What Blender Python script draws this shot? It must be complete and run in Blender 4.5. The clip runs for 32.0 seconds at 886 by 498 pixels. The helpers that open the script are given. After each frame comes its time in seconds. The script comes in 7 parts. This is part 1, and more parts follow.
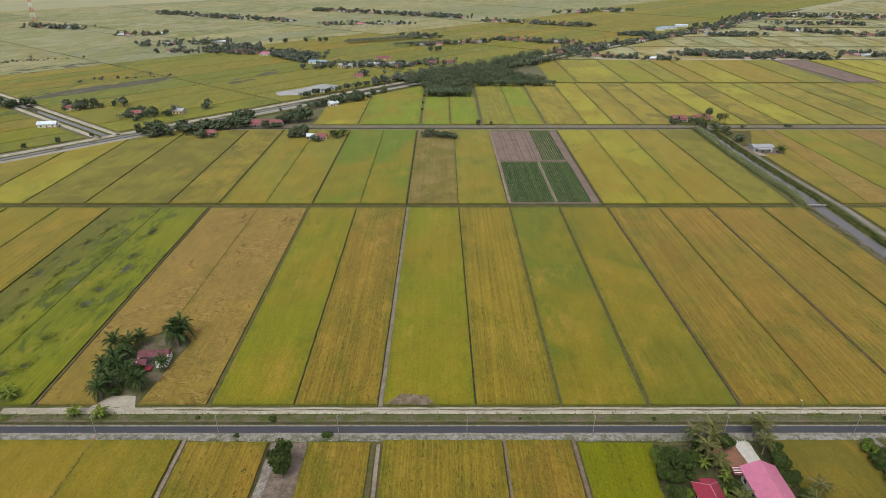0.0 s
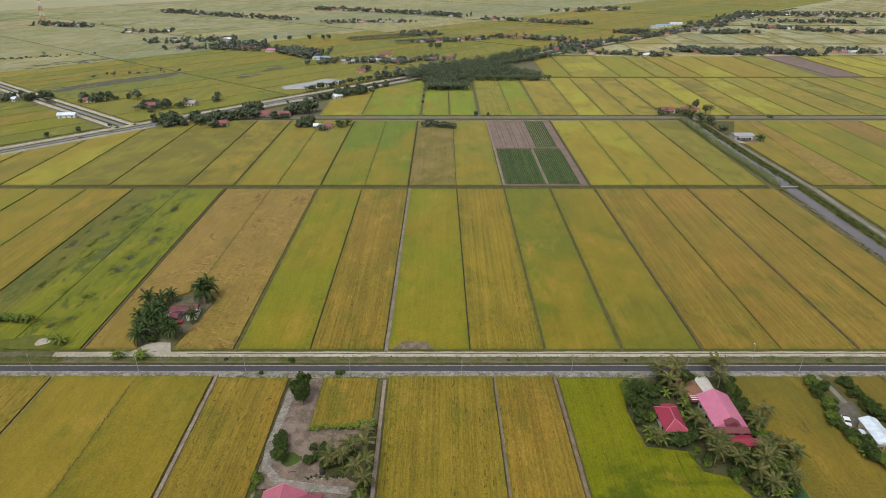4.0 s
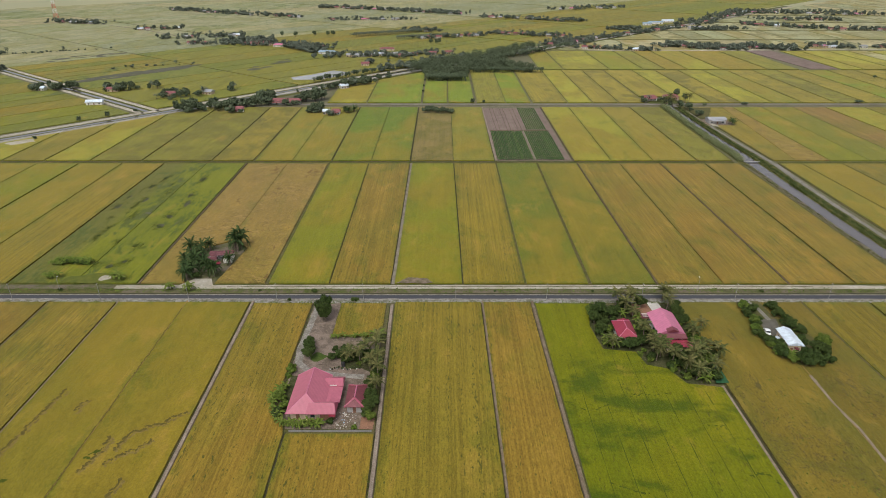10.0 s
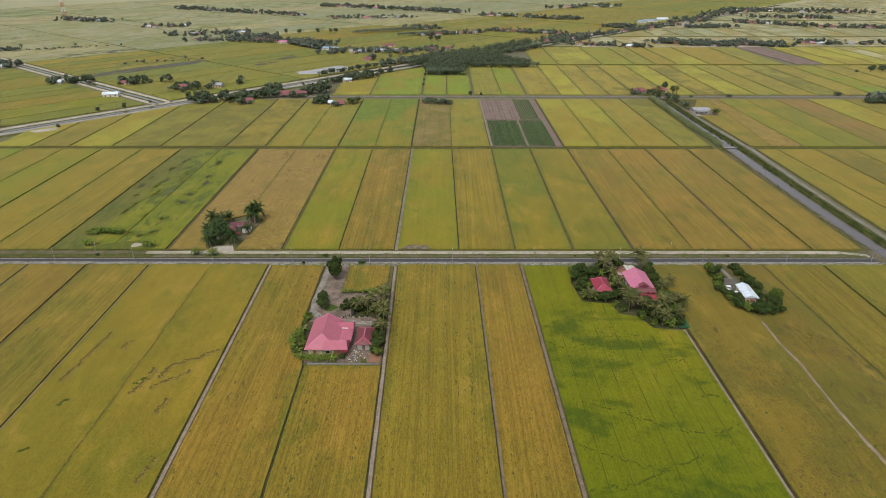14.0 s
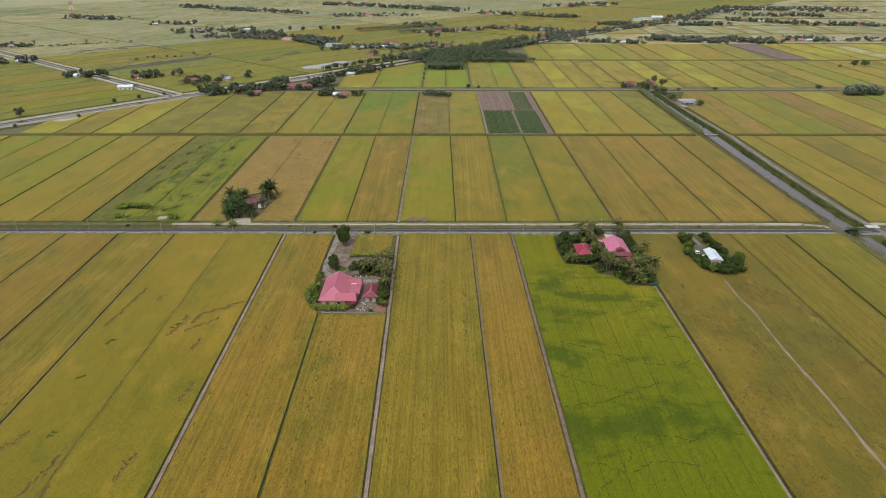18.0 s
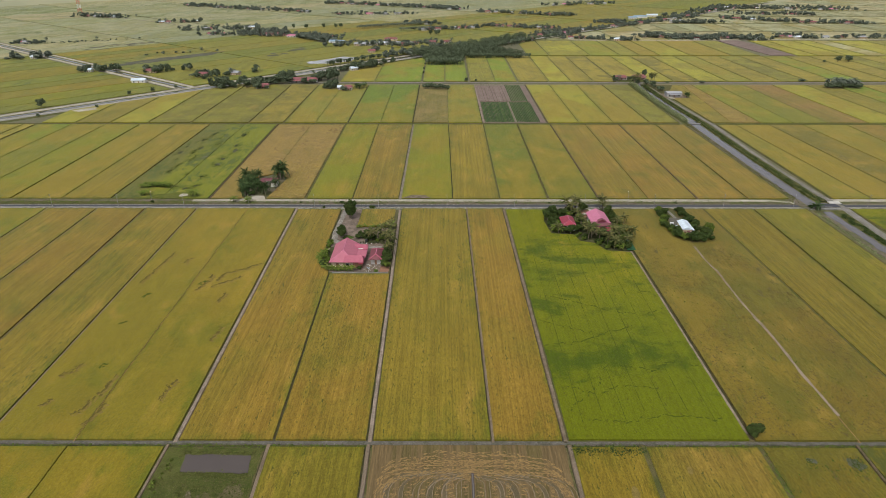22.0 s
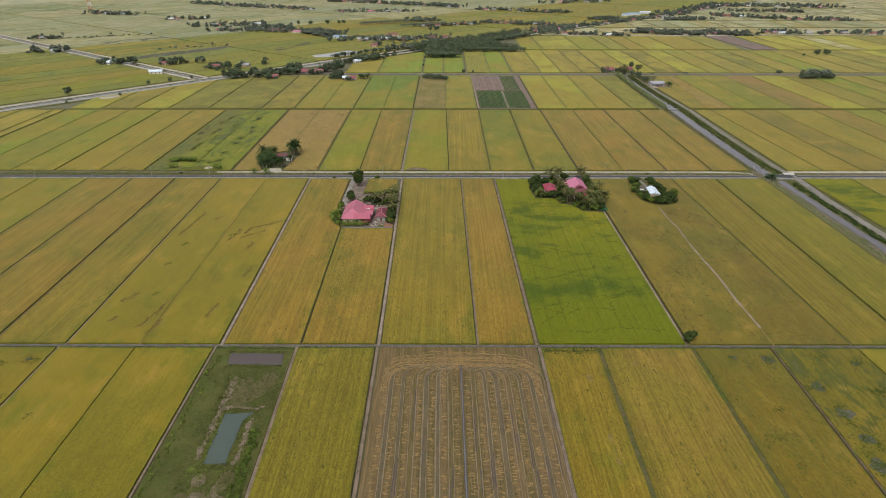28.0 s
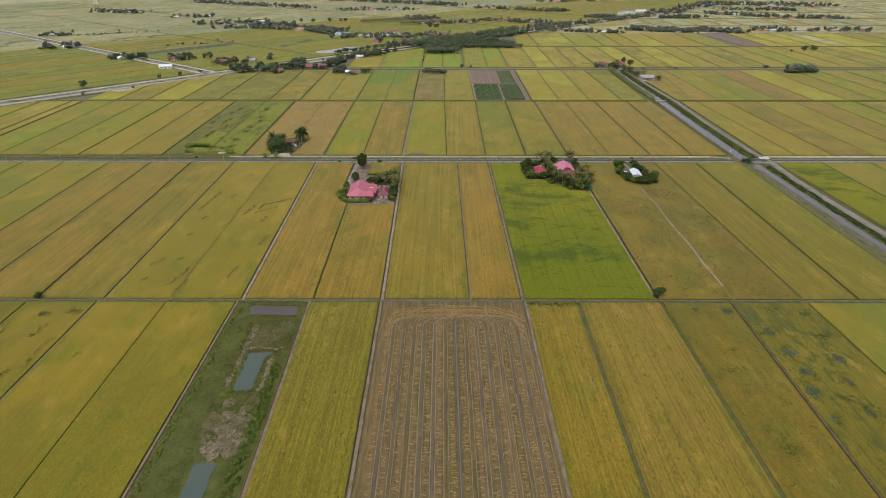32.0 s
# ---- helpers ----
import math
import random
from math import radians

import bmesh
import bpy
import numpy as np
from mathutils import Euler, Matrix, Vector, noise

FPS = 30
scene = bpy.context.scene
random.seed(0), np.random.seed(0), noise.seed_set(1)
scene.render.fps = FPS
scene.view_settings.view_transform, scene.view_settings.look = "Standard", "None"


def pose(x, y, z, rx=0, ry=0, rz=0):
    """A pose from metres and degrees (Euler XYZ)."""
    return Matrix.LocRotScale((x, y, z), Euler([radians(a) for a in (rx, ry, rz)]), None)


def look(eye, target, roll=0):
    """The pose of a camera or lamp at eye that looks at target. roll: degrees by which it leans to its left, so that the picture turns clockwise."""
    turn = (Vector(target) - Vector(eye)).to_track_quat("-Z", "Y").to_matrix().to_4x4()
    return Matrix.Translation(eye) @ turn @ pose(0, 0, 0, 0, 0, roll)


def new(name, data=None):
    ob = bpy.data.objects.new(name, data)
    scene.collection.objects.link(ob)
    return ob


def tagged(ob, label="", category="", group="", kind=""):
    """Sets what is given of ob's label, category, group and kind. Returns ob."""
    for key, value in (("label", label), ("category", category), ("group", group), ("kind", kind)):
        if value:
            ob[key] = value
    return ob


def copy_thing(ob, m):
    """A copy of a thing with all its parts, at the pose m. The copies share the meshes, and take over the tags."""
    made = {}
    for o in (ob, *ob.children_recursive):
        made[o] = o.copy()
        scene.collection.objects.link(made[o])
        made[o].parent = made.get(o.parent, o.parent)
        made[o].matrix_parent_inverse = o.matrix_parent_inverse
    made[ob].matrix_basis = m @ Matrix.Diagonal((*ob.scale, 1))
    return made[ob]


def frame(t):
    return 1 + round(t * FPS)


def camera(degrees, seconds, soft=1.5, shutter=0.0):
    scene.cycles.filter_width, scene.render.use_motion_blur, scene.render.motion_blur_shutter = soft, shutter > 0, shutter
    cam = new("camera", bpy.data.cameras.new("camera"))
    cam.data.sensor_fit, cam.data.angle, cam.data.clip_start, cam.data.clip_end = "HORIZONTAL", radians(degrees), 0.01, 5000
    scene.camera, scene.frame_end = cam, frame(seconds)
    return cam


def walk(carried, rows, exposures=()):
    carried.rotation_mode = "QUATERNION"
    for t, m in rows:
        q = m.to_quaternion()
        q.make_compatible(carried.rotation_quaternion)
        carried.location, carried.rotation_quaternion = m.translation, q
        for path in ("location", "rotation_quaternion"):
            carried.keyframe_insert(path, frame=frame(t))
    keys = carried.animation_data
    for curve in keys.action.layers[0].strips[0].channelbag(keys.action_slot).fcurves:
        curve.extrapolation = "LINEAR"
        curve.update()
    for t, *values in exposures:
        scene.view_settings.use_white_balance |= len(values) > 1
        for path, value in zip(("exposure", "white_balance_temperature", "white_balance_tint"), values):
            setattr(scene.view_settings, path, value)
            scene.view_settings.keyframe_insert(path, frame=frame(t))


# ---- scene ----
# Camera: a drone flying straight backwards over rice fields, 120 m up
cam = camera(71.47, 32.0, soft=0.7)
ROWS = (
    (0, 0.00, 0.33, 120.00, 0.018, 25.756), (2, 0.34, -13.51, 119.97, 0.030, 25.765), (4, 0.69, -27.34, 119.93, 0.042, 25.773),
    (6, 1.09, -42.17, 119.88, 0.055, 25.782), (8, 1.49, -57.03, 119.82, 0.067, 25.791), (10, 1.94, -72.12, 119.74, 0.079, 25.799),
    (12, 2.40, -87.28, 119.66, 0.091, 25.808), (14, 2.92, -102.61, 119.56, 0.103, 25.817), (16, 3.43, -117.95, 119.45, 0.115, 25.825),
    (18, 4.00, -133.12, 119.32, 0.128, 25.835), (20, 4.57, -148.21, 119.19, 0.140, 25.845), (22, 5.20, -163.52, 119.04, 0.152, 25.854),
    (24, 5.83, -178.62, 118.89, 0.164, 25.864), (26, 6.52, -193.17, 118.72, 0.176, 25.874), (28, 7.20, -207.72, 118.54, 0.188, 25.884),
    (30, 7.94, -222.07, 118.34, 0.201, 25.893), (32, 8.68, -236.43, 118.14, 0.213, 25.903))
EXPOSURE = 0.045
walk(cam, [(t, pose(x, y, z, 90 - down, 0, yaw)) for t, x, y, z, yaw, down in ROWS],
     exposures=((0, EXPOSURE), (32, EXPOSURE)))

# World: bright overcast sky and a wide, weak sun high behind the camera
SUN_EL, SUN_AZ = radians(58), radians(200)
world = bpy.data.worlds.new("overcast_sky")
scene.world = world
world.use_nodes = True
wn, wl = world.node_tree.nodes, world.node_tree.links
sky = wn.new("ShaderNodeTexSky")
sky.sky_type, sky.sun_disc, sky.sun_elevation, sky.sun_rotation = "NISHITA", False, SUN_EL, SUN_AZ
sky.dust_density, sky.air_density = 4.0, 1.0
grey = wn.new("ShaderNodeHueSaturation")
grey.inputs["Saturation"].default_value = 0.30
wl.new(sky.outputs[0], grey.inputs["Color"])
wl.new(grey.outputs[0], wn["Background"].inputs["Color"])
wn["Background"].inputs["Strength"].default_value = 0.15
sun = new("sun", bpy.data.lights.new("sun", "SUN"))
sun.data.energy, sun.data.angle, sun.data.color = 1.3, radians(25), (1.0, 0.96, 0.90)
sun.matrix_world = look((0, 0, 0), (-math.sin(SUN_AZ) * math.cos(SUN_EL), -math.cos(SUN_AZ) * math.cos(SUN_EL), -math.sin(SUN_EL)))
sun.location = (0, -100, 900)


# ---- materials ----
class Nodes:
    """Short hand for a node material."""

    def __init__(self, name, rough=0.9, metal=0.0, spec=0.3):
        self.mat = bpy.data.materials.new(name)
        self.mat.use_nodes = True
        self.n, self.l = self.mat.node_tree.nodes, self.mat.node_tree.links
        self.bsdf = self.n["Principled BSDF"]
        self.bsdf.inputs["Roughness"].default_value = rough
        self.bsdf.inputs["Metallic"].default_value = metal
        self.bsdf.inputs["Specular IOR Level"].default_value = spec

    def put(self, value, socket):
        if isinstance(value, bpy.types.NodeSocket):
            self.l.new(value, socket)
        elif isinstance(value, (int, float)):
            socket.default_value = value
        else:
            socket.default_value = (*value, 1.0)[:len(socket.default_value)]

    def place(self, sx=1.0, sy=1.0, sz=1.0, turn=0.0, shift=True, local=False):
        """World position (or the thing's own), turned and scaled, moved by a random step for each object."""
        if local:
            src = self.n.new("ShaderNodeTexCoord").outputs["Object"]
        else:
            src = self.n.new("ShaderNodeNewGeometry").outputs["Position"]
        m = self.n.new("ShaderNodeMapping")
        m.inputs["Rotation"].default_value = (0, 0, turn)
        m.inputs["Scale"].default_value = (sx, sy, sz)
        self.l.new(src, m.inputs["Vector"])
        if shift:
            r = self.n.new("ShaderNodeObjectInfo").outputs["Random"]
            k = self.n.new("ShaderNodeVectorMath")
            k.operation = "SCALE"
            k.inputs[0].default_value = (37.0, 91.0, 13.0)
            self.l.new(r, k.inputs["Scale"])
            self.l.new(k.outputs[0], m.inputs["Location"])
        return m.outputs[0]

    def noise(self, vec, scale, detail=3.0, rough=0.55, warp=0.0):
        x = self.n.new("ShaderNodeTexNoise")
        x.inputs["Scale"].default_value, x.inputs["Detail"].default_value = scale, detail
        x.inputs["Roughness"].default_value, x.inputs["Distortion"].default_value = rough, warp
        self.l.new(vec, x.inputs["Vector"])
        return x.outputs["Fac"]

    def ramp(self, fac, lo, hi, a=0.0, b=1.0):
        x = self.n.new("ShaderNodeMapRange")
        self.put(fac, x.inputs["Value"])
        for key, v in (("From Min", lo), ("From Max", hi), ("To Min", a), ("To Max", b)):
            x.inputs[key].default_value = v
        x.interpolation_type = "SMOOTHSTEP"
        return x.outputs[0]

    def mix(self, fac, a, b, kind="MIX"):
        x = self.n.new("ShaderNodeMix")
        x.data_type, x.blend_type = "RGBA", kind
        self.put(fac, x.inputs[0])
        self.put(a, x.inputs[6])
        self.put(b, x.inputs[7])
        return x.outputs[2]

    def gain(self, col, fac):
        """Colour times a grey value."""
        x = self.n.new("ShaderNodeVectorMath")
        x.operation = "SCALE"
        self.put(col, x.inputs[0])
        self.put(fac, x.inputs["Scale"])
        return x.outputs[0]

    def calc(self, op, a, b=0.0):
        x = self.n.new("ShaderNodeMath")
        x.operation = op
        self.put(a, x.inputs[0])
        self.put(b, x.inputs[1])
        return x.outputs[0]

    def own(self):
        return self.n.new("ShaderNodeObjectInfo").outputs["Color"]

    def random(self):
        return self.n.new("ShaderNodeObjectInfo").outputs["Random"]

    def island(self):
        return self.n.new("ShaderNodeNewGeometry").outputs["Random Per Island"]

    def bump(self, height, strength=0.4, dist=0.2):
        b = self.n.new("ShaderNodeBump")
        b.inputs["Strength"].default_value, b.inputs["Distance"].default_value = strength, dist
        self.l.new(height, b.inputs["Height"])
        self.l.new(b.outputs[0], self.bsdf.inputs["Normal"])

    def done(self, col):
        self.put(col, self.bsdf.inputs["Base Color"])
        return self.mat


HWY_TURN = math.atan2(719, 701)


def crop_material(name, second, amount, stripes=0.16, turn=0.0, weeds=None, lodged=None, coarse=0.022, spotty=False, sheen=0.16, rim=(0.092, 0.104, 0.008), rims=0.75, deep=None, waves=None, fade=None, holes=0.62):
    """A standing rice crop: two tints in broad patches, greener rims and blotches, drilled rows, leaf grain, maybe weeds and lodged swirls."""
    k = Nodes(name, rough=0.85, spec=0.12)
    col = k.own()
    broad = k.noise(k.place(1, 0.75, 1, turn), coarse, 5, 0.60, 0.5)
    col = k.mix(k.calc("MULTIPLY", k.ramp(broad, 0.41, 0.60), amount), col, second)
    blot = k.noise(k.place(1, 0.60, 1, turn), 0.075, 5, 0.62, 0.4)
    col = k.mix(k.calc("MULTIPLY", k.ramp(blot, 0.52, 0.70), 0.50), col, rim)
    ripe = k.noise(k.place(1, 0.5, 1, turn), 0.10, 4, 0.6, 0.3)
    col = k.gain(k.mix(k.calc("MULTIPLY", k.ramp(ripe, 0.56, 0.74), 0.45), col, (0.285, 0.178, 0.034)), k.ramp(ripe, 0.25, 0.75, 0.92, 1.08))
    # the outer metres of a field stay greener, unevenly
    box_uv = k.n.new("ShaderNodeSeparateXYZ")
    k.l.new(k.n.new("ShaderNodeTexCoord").outputs["Generated"], box_uv.inputs[0])
    near = [k.calc("MULTIPLY", k.calc("MINIMUM", box_uv.outputs[i], k.calc("SUBTRACT", 1.0, box_uv.outputs[i])), span) for i, span in ((0, 25.0), (1, 150.0))]
    rag = k.ramp(k.noise(k.place(1, 0.45, 1, turn), 0.22, 5, 0.7), 0.40, 0.78, 0.0, 4.5)
    edge = k.calc("SUBTRACT", k.calc("MINIMUM", near[0], near[1]), rag)
    col = k.mix(k.ramp(edge, -2.6, 1.8, rims, 0.0), col, rim)
    if deep:  # the southern half stands lusher
        soft = k.calc("ADD", box_uv.outputs[1], k.calc("MULTIPLY", k.noise(k.place(1, 1, 1, turn), 0.05, 4, 0.6), 0.5))
        col = k.mix(k.ramp(soft, 0.45, 1.05, 0.9, 0.0), col, deep)
    if waves:  # wandering bands across the field
        n = k.noise(k.place(0.45, 1.0, 1, turn), 0.050, 4, 0.55, 0.6)
        small = k.noise(k.place(0.8, 1.0, 1, turn), 0.16, 4, 0.6, 0.4)
        where = k.calc("ADD", k.calc("MULTIPLY", n, 0.65), k.calc("MULTIPLY", small, 0.35))
        col = k.mix(k.ramp(where, 0.50, 0.63, 0.0, 0.88), col, waves)
    if fade:  # the western side is duller
        soft = k.calc("ADD", box_uv.outputs[0], k.calc("MULTIPLY", k.noise(k.place(1, 0.35, 1, turn), 0.07, 4, 0.6), 0.7))
        col = k.mix(k.ramp(soft, 0.62, 1.10, 0.85, 0.0), col, fade)
    rows = k.noise(k.place(1.0, 0.008, 1, turn), 1.5, 2, 0.6)
    col = k.gain(col, k.ramp(rows, 0.38, 0.62, 1 - stripes, 1 + stripes))
    drill = k.noise(k.place(1.0, 0.16, 1, turn), 2.6, 2, 0.6)
    col = k.gain(col, k.ramp(drill, 0.3, 0.7, 1 - stripes, 1 + stripes))
    fine = k.noise(k.place(1.0, 0.7, 1, turn), 2.2, 4, 0.8)
    col = k.gain(col, k.ramp(fine, 0.25, 0.75, 0.74, 1.26))
    # small gaps, thickest along some of the drills
    lines = k.noise(k.place(1.0, 0.010, 1, turn), 0.75, 3, 0.75)
    specks = k.noise(k.place(1.0, 0.36, 1, turn), 1.5, 3, 0.75)
    gaps = k.calc("ADD", k.calc("MULTIPLY", specks, 0.6), k.calc("MULTIPLY", lines, 0.4))
    col = k.mix(k.ramp(gaps, 0.560, 0.635, 0.0, 0.85 if spotty else holes), col, (0.060, 0.064, 0.010))
    if weeds:
        zone = k.noise(k.place(1.0, 0.6, 1, turn), 0.045, 4, 0.6, 0.5)
        dash = k.noise(k.place(1.0, 0.30, 1, turn), 0.42, 5, 0.75, 0.3)
        where = k.calc("ADD", k.calc("MULTIPLY", zone, 0.46), k.calc("MULTIPLY", dash, 0.54))
        col = k.mix(k.ramp(where, weeds[0], weeds[0] + 0.05), col, weeds[1])
        col = k.mix(k.ramp(where, weeds[2], weeds[2] + 0.04), col, (0.105, 0.102, 0.068))
    if lodged:
        zone = k.noise(k.place(1.0, 0.7, 1, turn), 0.040, 4, 0.6, 0.8)
        dash = k.noise(k.place(1.0, 0.45, 1, turn), 0.36, 5, 0.72, 1.2)
        where = k.calc("ADD", k.calc("MULTIPLY", zone, 0.5), k.calc("MULTIPLY", dash, 0.5))
        col = k.mix(k.ramp(where, lodged[0], lodged[0] + 0.035), col, lodged[1])
        col = k.gain(col, k.ramp(where, lodged[0] - 0.09, lodged[0] - 0.02, 1.0, 1.12))
        if coarse < 0.02:  # short flattened swirls
            n = k.noise(k.place(0.55, 1.0, 1, turn), 0.21, 4, 0.6, 0.9)
            mask = k.ramp(k.noise(k.place(1.0, 0.6, 1, turn), 0.06, 4, 0.6), 0.42, 0.62)
            col = k.mix(k.calc("MULTIPLY", mask, k.ramp(k.calc("ABSOLUTE", k.calc("SUBTRACT", n, 0.5)), 0.0, 0.03, 0.8, 0.0)), col, (0.105, 0.062, 0.016))
            col = k.mix(k.calc("MULTIPLY", mask, k.ramp(k.calc("ABSOLUTE", k.calc("SUBTRACT", n, 0.55)), 0.0, 0.03, 0.7, 0.0)), col, (0.360, 0.235, 0.080))
    k.bump(fine, 0.5, 0.35)
    # sheen greys crops seen at a low angle, standing in for haze
    k.bsdf.inputs["Sheen Weight"].default_value = sheen
    k.bsdf.inputs["Sheen Roughness"].default_value = 0.40
    # the turned, distant crop gets a bluish haze tint in its sheen
    k.bsdf.inputs["Sheen Tint"].default_value = (0.90, 0.95, 1.0, 1.0) if turn else (0.98, 0.98, 0.92, 1.0)
    return k.done(col)


MAT_GOLD = crop_material("ripe_rice", (0.160, 0.132, 0.014), 0.6, stripes=0.13, holes=0.92)
MAT_GOLD_T = crop_material("ripe_rice_turned", (0.17, 0.165, 0.030), 0.5, sheen=0.10, turn=-HWY_TURN + math.pi / 2, rim=(0.125, 0.150, 0.036), rims=0.4)
MAT_GREEN = crop_material("green_rice", (0.215, 0.160, 0.012), 0.75, stripes=0.045, holes=0.28, rim=(0.096, 0.122, 0.008), rims=0.65)
MAT_BRIGHT = crop_material("young_rice", (0.128, 0.142, 0.003), 0.6, stripes=0.06, sheen=0.10, rim=(0.090, 0.120, 0.003), rims=0.35, deep=(0.110, 0.131, 0.003), waves=(0.052, 0.082, 0.003))
MAT_LODGED = crop_material("lodged_rice", (0.205, 0.150, 0.026), 0.8, stripes=0.05, lodged=(0.56, (0.128, 0.076, 0.018)), coarse=0.018, rim=(0.130, 0.116, 0.018), rims=0.7, holes=0.35)
MAT_SWIRL = crop_material("swirled_rice", (0.166, 0.140, 0.011), 0.75, stripes=0.04, holes=0.18, coarse=0.0201, lodged=(0.66, (0.100, 0.080, 0.018)), rim=(0.100, 0.116, 0.008), rims=0.6)
MAT_WEEDY = crop_material("weedy_rice", (0.118, 0.138, 0.006), 0.7, stripes=0.09, weeds=(0.525, (0.066, 0.092, 0.006), 0.605), rim=(0.078, 0.104, 0.006), rims=0.5)
MAT_WEEDY_D = crop_material("overgrown_rice", (0.124, 0.140, 0.008), 0.7, stripes=0.09, weeds=(0.515, (0.068, 0.088, 0.010), 0.605), rim=(0.078, 0.100, 0.006), rims=0.5, fade=(0.110, 0.106, 0.018))
MAT_ROUGH = crop_material("rough_rice", (0.122, 0.108, 0.013), 0.8, stripes=0.06, weeds=(0.580, (0.092, 0.076, 0.018), 0.90), coarse=0.05, spotty=True, rim=(0.094, 0.090, 0.010), rims=0.6)
MAT_MARSHY = crop_material("marshy_rice", (0.140, 0.116, 0.010), 0.7, stripes=0.06, weeds=(0.505, (0.076, 0.082, 0.012), 0.612), coarse=0.05, spotty=True, rim=(0.070, 0.086, 0.006), rims=0.6)
CROPS = {"marshy": MAT_MARSHY, "gold": MAT_GOLD, "turned": MAT_GOLD_T, "green": MAT_GREEN, "bright": MAT_BRIGHT, "lodged": MAT_LODGED,
         "swirl": MAT_SWIRL, "weedy": MAT_WEEDY, "overgrown": MAT_WEEDY_D, "rough": MAT_ROUGH}


def earth(name, a, b, c, big=0.2, small=1.6, rough=0.95, bump=0.4):
    """Soil, grass or gravel in three tints."""
    k = Nodes(name, rough=rough, spec=0.2)
    col = k.mix(k.ramp(k.noise(k.place(), big, 4, 0.65), 0.35, 0.65), a, b)
    f = k.noise(k.place(), small, 4, 0.75)
    col = k.mix(k.ramp(f, 0.5, 0.78), col, c)
    col = k.gain(col, k.ramp(k.noise(k.place(), small * 3.1, 2, 0.7), 0.2, 0.8, 0.72, 1.28))
    k.bump(f, bump, 0.2)
    return k.done(col)


def ground_material():
    """Grassy soil between the fields, running on as a patchwork to the horizon, paled for haze."""
    k = Nodes("grassy_ground", rough=0.95, spec=0.15)
    col = k.mix(k.ramp(k.noise(k.place(shift=False), 0.22, 4, 0.65), 0.35, 0.65), (0.075, 0.082, 0.022), (0.115, 0.095, 0.045))
    col = k.gain(col, k.ramp(k.noise(k.place(shift=False), 1.7, 4, 0.75), 0.25, 0.75, 0.65, 1.35))
    v = k.n.new("ShaderNodeTexVoronoi")
    v.distance, v.inputs["Scale"].default_value = "CHEBYCHEV", 1.0
    k.l.new(k.place(1 / 120, 1 / 260, 1, 0.5, shift=False), v.inputs["Vector"])
    # plot colours are lightened and greyed to imitate haze over far land
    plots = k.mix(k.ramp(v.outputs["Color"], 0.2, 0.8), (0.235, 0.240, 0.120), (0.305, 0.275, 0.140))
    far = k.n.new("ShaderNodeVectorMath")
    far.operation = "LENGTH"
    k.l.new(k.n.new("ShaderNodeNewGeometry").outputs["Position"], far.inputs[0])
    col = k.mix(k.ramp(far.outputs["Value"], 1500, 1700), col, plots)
    # sheen pales the distant ground further
    k.bsdf.inputs["Sheen Weight"].default_value = 0.20
    k.bsdf.inputs["Sheen Roughness"].default_value = 0.4
    return k.done(col)


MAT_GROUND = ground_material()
# dark green painted as shadow in crop seams; weed clumps share it
crop_dark = earth("seam_shade_and_weeds", (0.050, 0.068, 0.007), (0.068, 0.090, 0.008), (0.090, 0.110, 0.010), 0.6, 2.0)
MAT_GRASS = earth("verge_grass", (0.056, 0.068, 0.016), (0.095, 0.092, 0.028), (0.135, 0.112, 0.056), 0.3, 1.3)
MAT_BUND = earth("bund_grass", (0.070, 0.078, 0.020), (0.115, 0.098, 0.042), (0.055, 0.052, 0.026), 0.3, 1.9)
MAT_MUD = earth("wet_mud", (0.040, 0.038, 0.018), (0.064, 0.060, 0.026), (0.094, 0.082, 0.042), 0.3, 1.9, 0.8)
MAT_PATH = earth("field_path", (0.21, 0.185, 0.14), (0.155, 0.13, 0.095), (0.28, 0.255, 0.21), 0.25, 1.2)
MAT_FOOTWAY = earth("trodden_earth", (0.268, 0.214, 0.168), (0.190, 0.150, 0.110), (0.325, 0.272, 0.225), 0.25, 1.2)
MAT_BROWN = earth("bare_bund", (0.132, 0.096, 0.060), (0.080, 0.070, 0.032), (0.175, 0.132, 0.090), 0.3, 1.4)
MAT_TAN = earth("tan_earth", (0.195, 0.150, 0.108), (0.140, 0.106, 0.070), (0.245, 0.195, 0.145), 0.25, 1.2)
MAT_FRESHGRASS = earth("corner_grass", (0.082, 0.100, 0.018), (0.118, 0.124, 0.022), (0.066, 0.080, 0.020), 0.4, 1.6)
MAT_BANKROAD = earth("bank_gravel", (0.215, 0.20, 0.178), (0.155, 0.148, 0.120), (0.27, 0.255, 0.235), 0.2, 1.0)
MAT_DARKGRAVEL = earth("dark_gravel", (0.125, 0.115, 0.098), (0.085, 0.082, 0.060), (0.19, 0.175, 0.155), 0.5, 1.4)
MAT_TRACK = earth("pale_track", (0.40, 0.37, 0.31), (0.31, 0.28, 0.22), (0.22, 0.205, 0.14), 0.15, 0.9)
MAT_GRAVEL = earth("gravel", (0.27, 0.25, 0.22), (0.16, 0.145, 0.12), (0.40, 0.38, 0.35), 0.5, 1.3)
MAT_RUBBLE = earth("verge_rubble", (0.13, 0.125, 0.085), (0.27, 0.26, 0.24), (0.075, 0.080, 0.035), 0.45, 1.0)
MAT_ROADPALE = earth("worn_road", (0.30, 0.285, 0.26), (0.25, 0.24, 0.22), (0.34, 0.325, 0.30), 0.1, 0.8)
MAT_OLDROAD = earth("weathered_road", (0.185, 0.168, 0.150), (0.145, 0.130, 0.112), (0.225, 0.205, 0.185), 0.1, 0.8)
